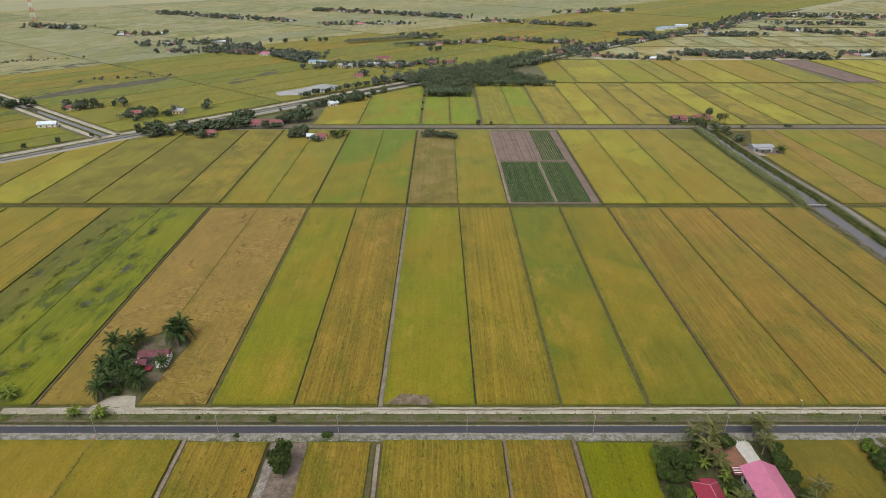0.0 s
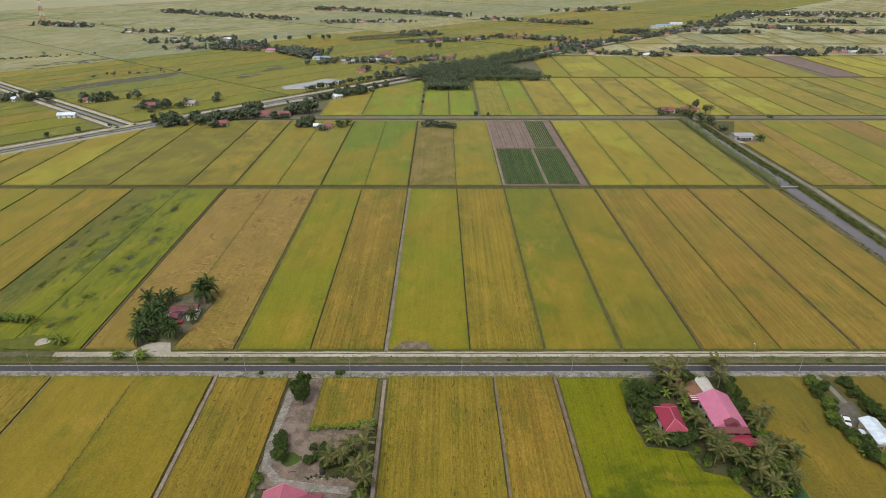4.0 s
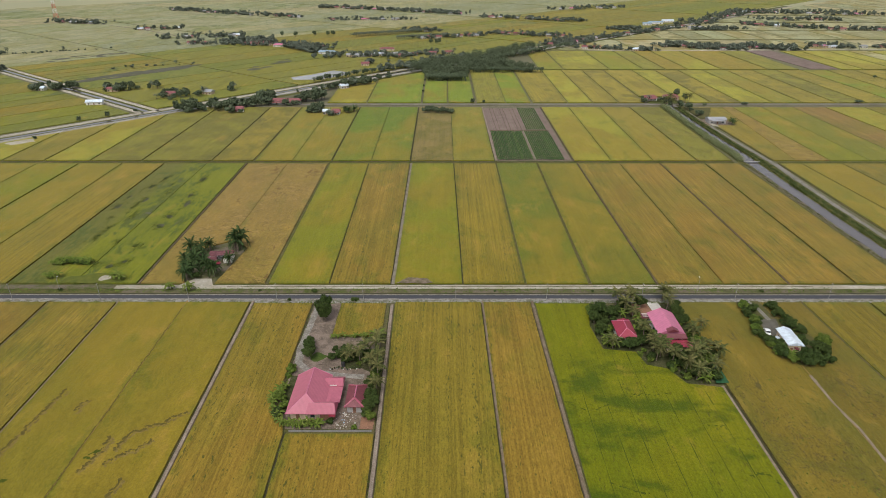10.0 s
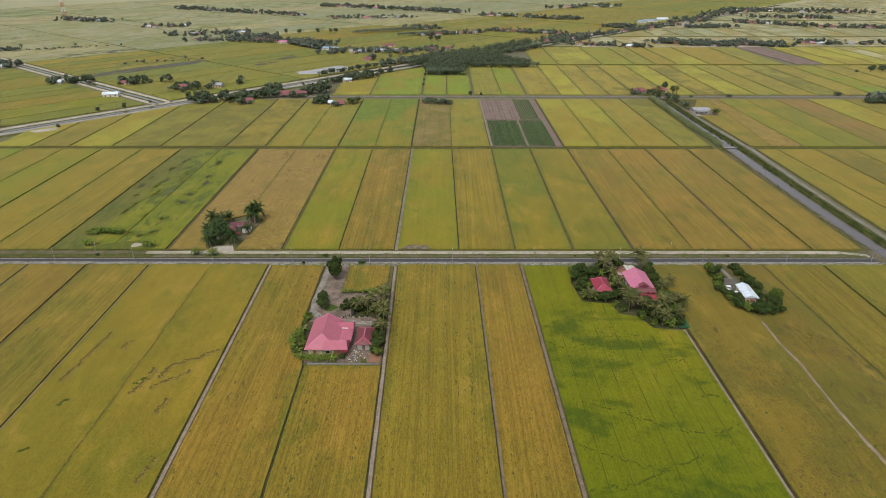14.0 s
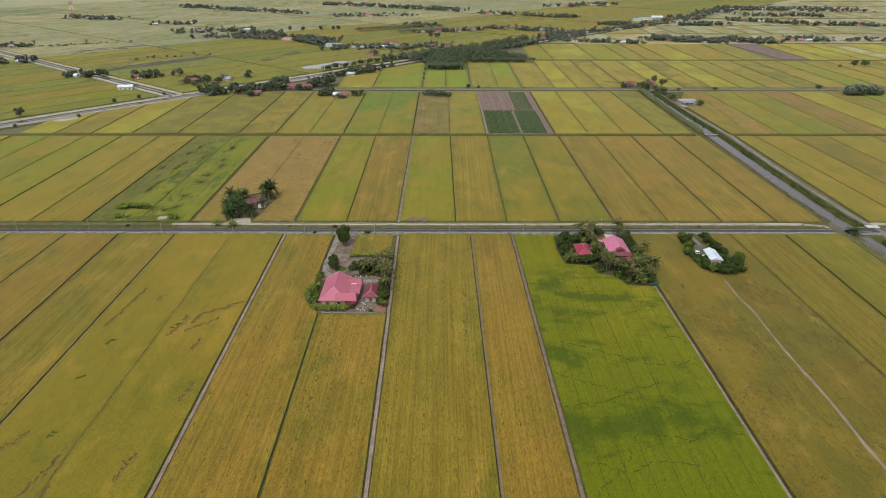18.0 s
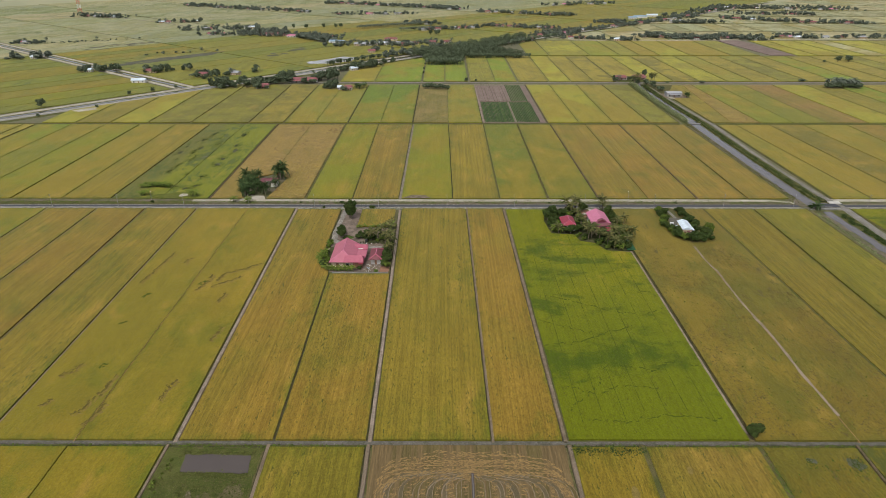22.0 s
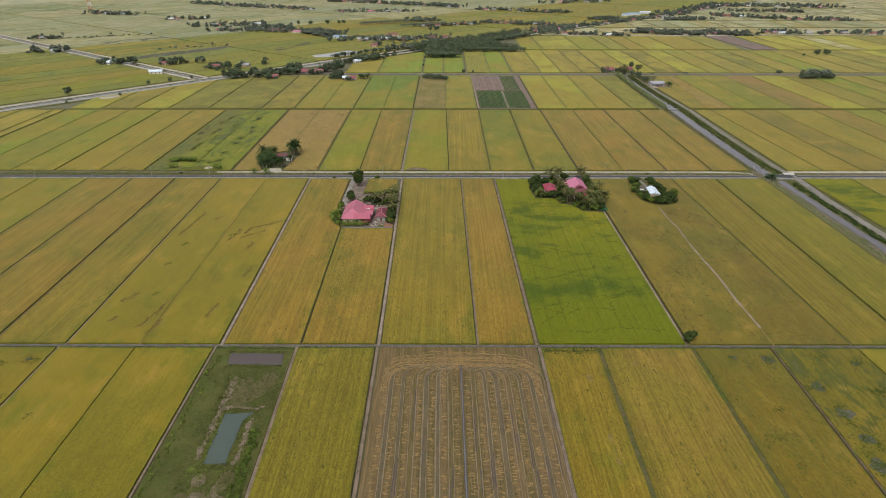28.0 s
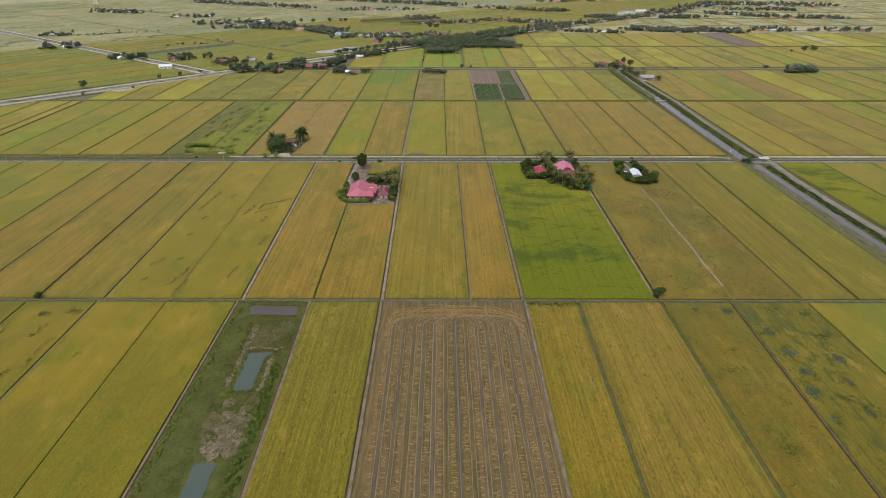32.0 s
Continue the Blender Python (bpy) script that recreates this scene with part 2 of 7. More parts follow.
MAT_YARD = earth("sandy_yard", (0.215, 0.164, 0.132), (0.122, 0.096, 0.072), (0.285, 0.232, 0.196), 0.30, 1.1)
MAT_SCRUB = earth("scrub_grass", (0.056, 0.072, 0.014), (0.088, 0.096, 0.024), (0.118, 0.106, 0.046), 0.16, 1.1)
MAT_CLAY = earth("bare_clay", (0.196, 0.148, 0.116), (0.098, 0.086, 0.042), (0.255, 0.200, 0.166), 0.38, 1.1)
MAT_TILLED = earth("tilled_soil", (0.200, 0.148, 0.128), (0.155, 0.115, 0.098), (0.245, 0.195, 0.172), 0.15, 0.8)
MAT_TERRA = earth("red_earth", (0.27, 0.14, 0.085), (0.21, 0.115, 0.075), (0.32, 0.19, 0.13), 0.3, 1.4)
# floor colour holds the shade under garden plants
MAT_SHADED_FLOOR = earth("shaded_garden_floor", (0.042, 0.050, 0.016), (0.072, 0.072, 0.030), (0.105, 0.092, 0.055), 0.3, 1.2)
MAT_VERGE = earth("mixed_verge", (0.085, 0.092, 0.034), (0.145, 0.118, 0.088), (0.062, 0.068, 0.022), 0.22, 1.1)
MAT_STRAW = earth("straw", (0.275, 0.178, 0.070), (0.210, 0.136, 0.054), (0.34, 0.235, 0.11), 0.7, 2.4)
MAT_CHAFF = earth("chopped_straw", (0.178, 0.122, 0.054), (0.136, 0.096, 0.042), (0.225, 0.160, 0.080), 0.7, 2.4)
def stubble_material():
    """Cut stubble in long swaths, brown and olive in turn."""
    k = Nodes("stubble", rough=0.95, spec=0.15)
    lane = k.noise(k.place(1.0, 0.012, 1), 0.36, 3, 0.6)
    col = k.mix(k.ramp(lane, 0.42, 0.58), (0.142, 0.100, 0.046), (0.106, 0.084, 0.032))
    bits = k.noise(k.place(1.0, 0.5, 1), 1.9, 4, 0.8)
    col = k.mix(k.ramp(bits, 0.52, 0.70), col, (0.165, 0.122, 0.066))
    col = k.gain(col, k.ramp(k.noise(k.place(1, 0.05, 1), 2.2, 3, 0.7), 0.3, 0.7, 0.74, 1.26))
    k.bump(bits, 0.5, 0.2)
    return k.done(col)


MAT_STUBBLE = stubble_material()


def asphalt_material():
    k = Nodes("asphalt", rough=0.85, spec=0.3)
    col = k.mix(k.noise(k.place(0.12, 1, 1), 0.9, 4, 0.6), (0.042, 0.044, 0.052), (0.066, 0.068, 0.078))
    col = k.gain(col, k.ramp(k.noise(k.place(), 3.0, 3, 0.7), 0.2, 0.8, 0.85, 1.15))
    return k.done(col)


MAT_ASPHALT = asphalt_material()


def water_material(name, tint, rough=0.06):
    k = Nodes(name, rough=rough, spec=0.5)
    col = k.mix(k.noise(k.place(), 0.08, 3, 0.5), tint, [c * 0.7 for c in tint])
    k.bump(k.noise(k.place(), 1.4, 3, 0.6), 0.06, 0.1)
    return k.done(col)


MAT_WATER = water_material("canal_water", (0.120, 0.108, 0.108), 0.08)
MAT_POND = water_material("pond_water", (0.084, 0.110, 0.092), 0.12)
MAT_MUDPOND = water_material("muddy_water", (0.095, 0.078, 0.070), 0.14)


def leaf_material(name, a, b, c):
    k = Nodes(name, rough=0.75, spec=0.10)
    col = k.mix(k.island(), a, b)
    col = k.mix(k.calc("MULTIPLY", k.random(), 0.55), col, c)
    col = k.gain(col, k.ramp(k.noise(k.place(local=True), 0.9, 2), 0.25, 0.75, 0.65, 1.35))
    return k.done(col)


MAT_LEAF = leaf_material("dark_leaves", (0.020, 0.036, 0.010), (0.050, 0.078, 0.018), (0.052, 0.070, 0.018))
MAT_LEAF2 = leaf_material("light_leaves", (0.052, 0.086, 0.014), (0.105, 0.150, 0.024), (0.085, 0.105, 0.020))
MAT_PALM = leaf_material("palm_leaves", (0.026, 0.042, 0.012), (0.092, 0.110, 0.032), (0.185, 0.155, 0.062))
MAT_OIL = leaf_material("oil_palm_leaves", (0.022, 0.046, 0.018), (0.058, 0.094, 0.030), (0.056, 0.080, 0.024))
MAT_BANANA = leaf_material("banana_leaves", (0.065, 0.115, 0.014), (0.125, 0.180, 0.026), (0.140, 0.140, 0.040))
# wood and far leaves are paled and greyed to stand in for haze
MAT_WOOD_HAZED = leaf_material("hazed_wood_leaves", (0.054, 0.076, 0.046), (0.112, 0.138, 0.078), (0.094, 0.116, 0.066))
MAT_FAR_HAZED = leaf_material("hazed_far_leaves", (0.078, 0.096, 0.076), (0.138, 0.158, 0.118), (0.116, 0.136, 0.102))
MAT_REED = leaf_material("reed_leaves", (0.130, 0.158, 0.066), (0.230, 0.250, 0.118), (0.190, 0.205, 0.098))
MAT_SCRUBWEED = leaf_material("scrub_weeds", (0.050, 0.066, 0.014), (0.096, 0.112, 0.026), (0.110, 0.096, 0.036))
MAT_DRYWEED = leaf_material("dry_bank_weeds", (0.066, 0.062, 0.024), (0.120, 0.104, 0.052), (0.085, 0.090, 0.030))
MAT_DEADWEED = leaf_material("dead_weeds", (0.078, 0.060, 0.026), (0.105, 0.080, 0.036), (0.066, 0.062, 0.020))
MAT_VEG = leaf_material("vegetable_leaves", (0.040, 0.070, 0.026), (0.072, 0.112, 0.036), (0.06, 0.095, 0.028))


def paint(name, col, rough=0.6, metal=0.0, var=0.18, scale=0.7, ribs=0.0, spec=0.4):
    """Painted or plain hard surface with stains; ribs gives sheet-metal corrugation in that spacing."""
    k = Nodes(name, rough=rough, metal=metal, spec=spec)
    out = k.gain(col, k.ramp(k.noise(k.place(local=True), scale, 4, 0.65), 0.25, 0.75, 1 - var, 1 + var))
    out = k.gain(out, k.ramp(k.noise(k.place(4, 4, 0.5, local=True), scale, 3, 0.6), 0.3, 0.7, 1 - var * 0.5, 1 + var * 0.5))
    if ribs:
        w = k.n.new("ShaderNodeTexWave")
        w.inputs["Scale"].default_value = 0.314 / ribs
        w.bands_direction = "X"
        k.l.new(k.place(local=True, shift=False), w.inputs["Vector"])
        out = k.gain(out, k.ramp(w.outputs["Fac"], 0, 1, 0.93, 1.05))
        k.bump(w.outputs["Fac"], 0.25, 0.05)
    return k.done(out)


ROOF_PINK = paint("pink_roof_sheet", (0.40, 0.118, 0.165), 0.45, ribs=0.35, var=0.07)
ROOF_ROSE = paint("rose_roof_sheet", (0.35, 0.085, 0.130), 0.45, ribs=0.35, var=0.07)
ROOF_PALEPINK = paint("faded_pink_roof", (0.50, 0.165, 0.260), 0.45, ribs=0.35, var=0.10)
ROOF_RED = paint("red_roof_sheet", (0.27, 0.030, 0.055), 0.45, ribs=0.35, var=0.07)
ROOF_MAROON = paint("maroon_roof_sheet", (0.155, 0.040, 0.050), 0.55, ribs=0.35)
ROOF_WHITE = paint("pale_blue_roof", (0.58, 0.66, 0.74), 0.4, ribs=0.3)
ROOF_RUST = paint("rusty_red_roof", (0.125, 0.042, 0.050), 0.75, var=0.35, ribs=0.3)
ROOF_GREY = paint("grey_roof_sheet", (0.30, 0.31, 0.33), 0.6, ribs=0.3)
ROOF_BLUE = paint("blue_roof_sheet", (0.24, 0.34, 0.43), 0.5)
ROOF_FARRED = paint("weathered_red_roof", (0.23, 0.082, 0.085), 0.6, var=0.25)
WALL_WHITE = paint("white_wall", (0.66, 0.64, 0.60), 0.8, var=0.15)
WALL_CREAM = paint("cream_wall", (0.55, 0.44, 0.32), 0.8, var=0.15)
WALL_WOOD = paint("brown_board_wall", (0.24, 0.12, 0.075), 0.8, var=0.25)
WALL_GREY = paint("grey_wall", (0.38, 0.37, 0.36), 0.8, var=0.2)
MAT_CONCRETE = paint("concrete", (0.50, 0.48, 0.44), 0.85, var=0.15)
MAT_BARK = paint("bark", (0.16, 0.125, 0.095), 0.9, var=0.3, scale=2.0)
MAT_POLE = paint("pole_concrete", (0.22, 0.215, 0.205), 0.8)
MAT_STEEL_R = paint("red_steel", (0.50, 0.12, 0.09), 0.6)
MAT_STEEL_W = paint("white_steel", (0.70, 0.70, 0.70), 0.6)
MAT_CARWHITE = paint("white_car_paint", (0.74, 0.75, 0.76), 0.25, var=0.04)
MAT_TYRE = paint("tyre_rubber", (0.03, 0.03, 0.03), 0.8)
MAT_GLASS = paint("dark_window_glass", (0.035, 0.042, 0.05), 0.08, var=0.1)
MAT_DOOR = paint("door_wood", (0.20, 0.10, 0.06), 0.6)
MAT_WIRE = paint("cable", (0.05, 0.05, 0.05), 0.7)


# ---- building helpers ----
rng = random.Random(7)


def link_mesh(name, verts, faces, mat, parent=None, label=""):
    me = bpy.data.meshes.new(name)
    me.from_pydata([tuple(v) for v in verts], [], [tuple(f) for f in faces])
    me.update()
    me.materials.append(mat)
    ob = new(name, me)
    if parent:
        ob.parent = parent
    if label:
        ob["label"] = label
    return ob


def part(name, bm, mat, parent, label=""):
    """Links a bmesh as one mesh object under a thing or a part."""
    me = bpy.data.meshes.new(name)
    bm.to_mesh(me)
    bm.free()
    me.materials.append(mat)
    ob = new(name, me)
    ob.parent = parent
    if label:
        ob["label"] = label
    return ob


def thing(name, x, y, z=0.0, rz=0.0, label="", category="", group="", kind=""):
    ob = new(name)
    ob.empty_display_size = 0.3
    ob.matrix_basis = pose(x, y, z, 0, 0, rz)
    return tagged(ob, label, category, group, kind)


def add_box(bm, x0, x1, y0, y1, z0, z1, bevel=0.0):
    made = bmesh.ops.create_cube(bm, size=1.0)["verts"]
    for v in made:
        v.co = Vector((x0 + (v.co.x + 0.5) * (x1 - x0), y0 + (v.co.y + 0.5) * (y1 - y0), z0 + (v.co.z + 0.5) * (z1 - z0)))
    if bevel:
        edges = list({e for v in made for e in v.link_edges})
        bmesh.ops.bevel(bm, geom=edges, offset=bevel, segments=1, affect="EDGES")
    return bm


def box(x0, x1, y0, y1, z0, z1, bevel=0.0):
    return add_box(bmesh.new(), x0, x1, y0, y1, z0, z1, bevel)


def tube(points, radii, sides=6):
    """A tapered tube through points."""
    verts, faces = [], []
    for i, (p, r) in enumerate(zip(points, radii)):
        a = Vector(points[max(i - 1, 0)])
        b = Vector(points[min(i + 1, len(points) - 1)])
        d = (b - a).normalized()
        s = d.cross(Vector((0.13, 0.97, 0.21))).normalized()
        u = s.cross(d)
        for j in range(sides):
            w = 2 * math.pi * j / sides
            verts.append(Vector(p) + r * (math.cos(w) * s + math.sin(w) * u))
    for i in range(len(points) - 1):
        for j in range(sides):
            k = (j + 1) % sides
            faces.append((i * sides + j, i * sides + k, (i + 1) * sides + k, (i + 1) * sides + j))
    faces.append(tuple(range(sides))[::-1])
    faces.append(tuple(len(verts) - sides + j for j in range(sides)))
    return verts, faces


def clip(poly, px, py, nx, ny):
    """The part of a convex polygon on the side of the line that (nx, ny) points to."""
    out = []
    for (ax, ay), (bx, by) in zip(poly, poly[1:] + poly[:1]):
        da, db = (ax - px) * nx + (ay - py) * ny, (bx - px) * nx + (by - py) * ny
        if da >= 0:
            out.append((ax, ay))
        if (da >= 0) != (db >= 0):
            t = da / (da - db)
            out.append((ax + t * (bx - ax), ay + t * (by - ay)))
    return out


def ragged(poly, step, amp):
    """The outline with points every step metres, pushed about by up to amp."""
    out = []
    for (ax, ay), (bx, by) in zip(poly, poly[1:] + poly[:1]):
        n = max(1, int(math.hypot(bx - ax, by - ay) / step))
        for i in range(n):
            t = i / n
            x, y = ax + t * (bx - ax), ay + t * (by - ay)
            out.append((x + amp * noise.noise((x * 0.31, y * 0.31, 3.7)), y + amp * noise.noise((x * 0.31, y * 0.31, 9.1))))
    return out


def slab(name, poly, z0, z1, mat, step=0.0, amp=0.0):
    """A low block of polygonal outline, such as a crop, a bund or a road bed."""
    if step:
        poly = ragged(poly, step, amp)
    n = len(poly)
    verts = [(x, y, z0) for x, y in poly] + [(x, y, z1) for x, y in poly]
    faces = [tuple(range(n, 2 * n))] + [(i, (i + 1) % n, n + (i + 1) % n, n + i) for i in range(n)]
    return link_mesh(name, verts, faces, mat)


def strip(name, points, width, z, mat, height=0.0, wobble=0.0, step=6.0):
    """A band along a line of points; with a height it has sloping shoulders."""
    line = []
    for (ax, ay), (bx, by) in zip(points, points[1:]):
        n = max(1, int(math.hypot(bx - ax, by - ay) / step))
        line += [(ax + (bx - ax) * i / n, ay + (by - ay) * i / n) for i in range(n)]
    line.append(points[-1])
    verts, faces = [], []
    sill = min(0.5, width * 0.2) if height else 0.0
    for i, (x, y) in enumerate(line):
        a, b = line[max(i - 1, 0)], line[min(i + 1, len(line) - 1)]
        d = Vector((b[0] - a[0], b[1] - a[1])).normalized()
        nx, ny = d.y, -d.x
        w0 = width / 2 + wobble * noise.noise((x * 0.2, y * 0.2, 1.3))
        w1 = width / 2 + wobble * noise.noise((x * 0.2, y * 0.2, 7.7))
        for off, h in ((-w0 - sill, 0.0), (-w0, height), (w1, height), (w1 + sill, 0.0)):
            verts.append((x + nx * off, y + ny * off, z + h))
    for i in range(len(line) - 1):
        for j in range(3):
            a = i * 4 + j
            faces.append((a, a + 4, a + 5, a + 1))
    return link_mesh(name, verts, faces, mat)


# ---- ground ----
size = 5200
gm = bmesh.new()
bmesh.ops.create_grid(gm, x_segments=26, y_segments=26, size=size)
gme = bpy.data.meshes.new("ground")
gm.to_mesh(gme)
gm.free()
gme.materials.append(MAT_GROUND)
tagged(new("ground", gme), "flat grassy brown soil stretching to the horizon", "ground", kind="structure")

# ---- fields ----
FIELD_TAGS = {"marshy": "patchy olive rice crop with weedy wet hollows", "gold": "ripe golden rice crop in a long rectangular field", "turned": "yellow-green rice crop in a distant field, paled for haze",
              "green": "green-gold rice crop still ripening in a long field", "bright": "bright green young rice crop with darker streaks",
              "lodged": "tan overripe rice crop flattened by wind", "swirl": "yellow rice crop with flattened swirls and bare seams",
              "weedy": "weedy green rice crop with dark patches and puddles", "overgrown": "dull olive rice crop overgrown by weeds", "rough": "thin brownish rice crop mixed with weeds"}
TINT = {  # base colours of the crops; Q1 to Q5 and P2 are paled for haze
    "G1": (0.210, 0.135, 0.018),
    "G2": (0.196, 0.133, 0.017),
    "G3": (0.186, 0.138, 0.015),
    "T1": (0.204, 0.138, 0.032),
    "T2": (0.202, 0.125, 0.028),
    "Y2": (0.184, 0.152, 0.014),
    "O1": (0.146, 0.142, 0.011),
    "N1": (0.134, 0.145, 0.015),
    "B1": (0.162, 0.155, 0.004),
    "W1": (0.150, 0.162, 0.005),
    "W2": (0.140, 0.112, 0.010),
    "R1": (0.144, 0.106, 0.013),
    "R2": (0.164, 0.121, 0.014),
    "R5": (0.146, 0.106, 0.011),
    "O4": (0.142, 0.118, 0.012),
    "O5": (0.116, 0.102, 0.010),
    "O6": (0.120, 0.104, 0.011),
    "S3": (0.150, 0.126, 0.010),
    "E1": (0.176, 0.127, 0.013),
    "E2": (0.186, 0.128, 0.021),
    "N4": (0.112, 0.128, 0.009),
    "N5": (0.126, 0.124, 0.010),
    "M6": (0.104, 0.148, 0.008),
    "R3": (0.152, 0.116, 0.010),
    "R4": (0.150, 0.132, 0.009),
    "T3": (0.190, 0.142, 0.040),
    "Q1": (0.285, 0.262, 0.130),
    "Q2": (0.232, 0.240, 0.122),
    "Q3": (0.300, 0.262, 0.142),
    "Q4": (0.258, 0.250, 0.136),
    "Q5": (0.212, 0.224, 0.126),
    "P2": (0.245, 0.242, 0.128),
    "M1": (0.130, 0.172, 0.006),
    "M2": (0.172, 0.160, 0.016),
    "M3": (0.240, 0.220, 0.018),
    "M4": (0.158, 0.160, 0.007),
    "M5": (0.215, 0.170, 0.018),
    "N3": (0.100, 0.114, 0.014),
    "S2": (0.164, 0.142, 0.012),
    "S1": (0.200, 0.150, 0.013)}


def field(poly, tint, style, near=True, high=0.55, haze_lift=1.20):
    ob = slab("rice_field", poly, 0.0, high, CROPS[style], 2.5 if near else 0.0, 0.14)
    # far crops get a brighter colour here, in place of haze
    ob.color = (*(v * (1.05 if near else haze_lift) for v in TINT[tint]), 1.0)
    return tagged(ob, FIELD_TAGS[style], "rice field", "rice fields", "stuff")


BORDER = {  # material, width, height above the ground, label
    "d": (MAT_MUD, 0.60, 0.03, "dark wet ditch between two rice fields"),
    "D": (MAT_MUD, 0.95, 0.03, "wide dark ditch between two rice fields"),
    "g": (MAT_BUND, 0.9, 0.40, "narrow grassy bund between two rice fields"),
    "G": (MAT_MUD, 0.95, 0.10, "broad green grassy bund between two rice fields"),
    "p": (MAT_FOOTWAY, 0.95, 0.42, "pale trodden farm path with a ditch beside it"),
    "b": (MAT_BROWN, 0.65, 0.45, "bare brown earth bund between two rice fields"),
    "w": (MAT_BUND, 1.25, 0.42, "brown bund overgrown with dead weeds"),
    "n": (MAT_MUD, 0.02, 0.03, "thin dark seam"),
    "e": (MAT_TAN, 0.85, 0.40, "bare tan earth bank along a field"),
    "P": (MAT_PATH, 1.15, 0.44, "pale grey farm path between two rice fields"),
    "t": (MAT_TAN, 0.60, 0.42, "narrow trodden trail on a bund with weeds beside it"),
    "f": (MAT_STRAW, 0.34, 0.50, "thin straw-coloured seam through the rice"),
    "s": (MAT_GRASS, 0.35, 0.03, "thin dark seam through the rice")}


EDGE = []  # places along the field borders where weeds grow


def border(code, points):
    mat, w, h, label = BORDER[code]
    (ax, ay), (bx, by) = points[0], points[-1]
    if ay < 300 and code in "dDgGbpwt":
        q = random.Random(int(ax * 7 + ay))
        for _ in range(int(abs(by - ay) * (2.6 if code == "w" else 1.6 if code in "DG" else 0.9))):
            t, side = q.random(), -1 if code in "bpt" or q.random() < 0.5 else 1
            EDGE.append((ax + (bx - ax) * t + side * (w * 0.5 + q.uniform(-0.1, 0.35)) - (0.3 if code in "bpt" else 0.0), ay + (by - ay) * t, 0.12, code))
    tagged(strip("bund" if code in "gGbewt" else "farm_path" if code in "pP" else "field_ditch", points, w, 0.0 if h > 0.1 else h, mat,
                 h if h > 0.1 else 0.0, w * 0.10, 3.0), label, "bund", "field borders", "structure")
    if code in "pbetP":  # a wet ditch runs along the western side
        (ax, ay), (bx, by) = points[0], points[-1]
        d = 0.32 if code in "pb" else 0.24
        tagged(strip("field_ditch", [(ax - w * 0.5 - 0.17 - d / 2, ay), (bx - w * 0.5 - 0.17 - d / 2, by)], d, 0.03, MAT_MUD, 0.0, 0.15, 3.0),
               "dark wet ditch beside a farm path", "ditch", "field borders", "structure")


def row(y0, y1, spec):
    """A row of long fields from west to east. spec: (x, border, crop east of it); x is one number or its values at y0 and y1."""
    spec = [((x, x) if isinstance(x, (int, float)) else x, c, crop) for x, c, crop in spec]
    for (xa, ba, crop), (xb, bb, _) in zip(spec, spec[1:]):
        ga = BORDER[ba][1] / 2 + (0.08 if BORDER[ba][1] > 0.6 else 0.0)
        gb = BORDER[bb][1] / 2 + (0.08 if BORDER[bb][1] > 0.6 else 0.0)
        gb += 0.58 if bb in "pb" else 0.46 if bb in "etP" else 0.0
        if crop:
            tint, style = crop.split()
            field([(xa[0] + ga, y0), (xb[0] - gb, y0), (xb[1] - gb, y1), (xa[1] + ga, y1)], tint, style)
    for x, c, _ in spec:
        if c and c != "n":
            border(c, [(x[0], y0 - 1.0), (x[1], y1 + 1.0)])


# The southern fields
row(-238, -39.4, [(-225, "g", "N3 green"), (-198, "g", "S2 green"), (-172, "d", "O5 green"), (-147, "d", "O6 green"), ((-120, -120.5), "t", "S3 green"),
                  ((-93, -95.1), "s", "S3 green"), ((-67.9, -68.6), "t", None)])
row(-238, -39.4, [((-37.3, -41.7), "e", "O4 gold"), ((-13.5, -15), "e", None)])
row(-238, -39.4, [(38.6, "e", "E1 gold"), ((56, 58.1), "w", "E2 gold"), ((90.5, 88.9), "w", "R5 rough"), ((111, 115.2), "b", "W2 marshy"), ((150, 143.1), "d", "N1 green"),
                  (172, "g", "O1 green"), (191, "g", None)])
# Fields south of the road
row(-36.6, 128.5, [(-278, "d", "N1 green"), (-252, "d", "N1 green"), ((-223, -226.8), "d", "O1 green"), (-198.2, "t", "G2 gold"), (-172.2, "t", "G2 gold"), ((-144.3, -147.4), "b", "G3 gold"),
                 ((-119, -121.1), "t", "S1 swirl"), ((-94.4, -95.2), "f", "S1 swirl"), ((-67.1, -70.3), "p", None)])
field([(-66.2, -36.6), (-41.1, -36.6), (-42.3, 58), (-43.0, 61), (-47.5, 67), (-47.6, 127.8), (-69.4, 127.8)], "G1", "gold")
border("d", [(-47.1, 128), (-47.0, 76)])
row(-36.6, 58, [((-40.6, -41.9), "d", "G1 gold"), ((-14.8, -16.2), "p", None)])
field([(-36.5, 106.5), (-19.6, 106.0), (-19.6, 127.6), (-36.5, 127.6)], "G2", "gold")
border("p", [(-16.3, 59.1), (-17.4, 127)])
row(-36.6, 128.5, [((-14.1, -16.4), "s", "G3 gold"), ((18.4, 16.6), "t", "G1 gold"), ((37.9, 35.4), "e", None)])
field([(38.9, -36.4), (87.4, -36.4), (86.7, 78.0), (76.5, 80), (73, 87.5), (67, 89.5), (65.5, 96.5), (55, 98), (53.5, 112), (56.5, 127.4), (36.4, 127.6)], "B1", "bright")
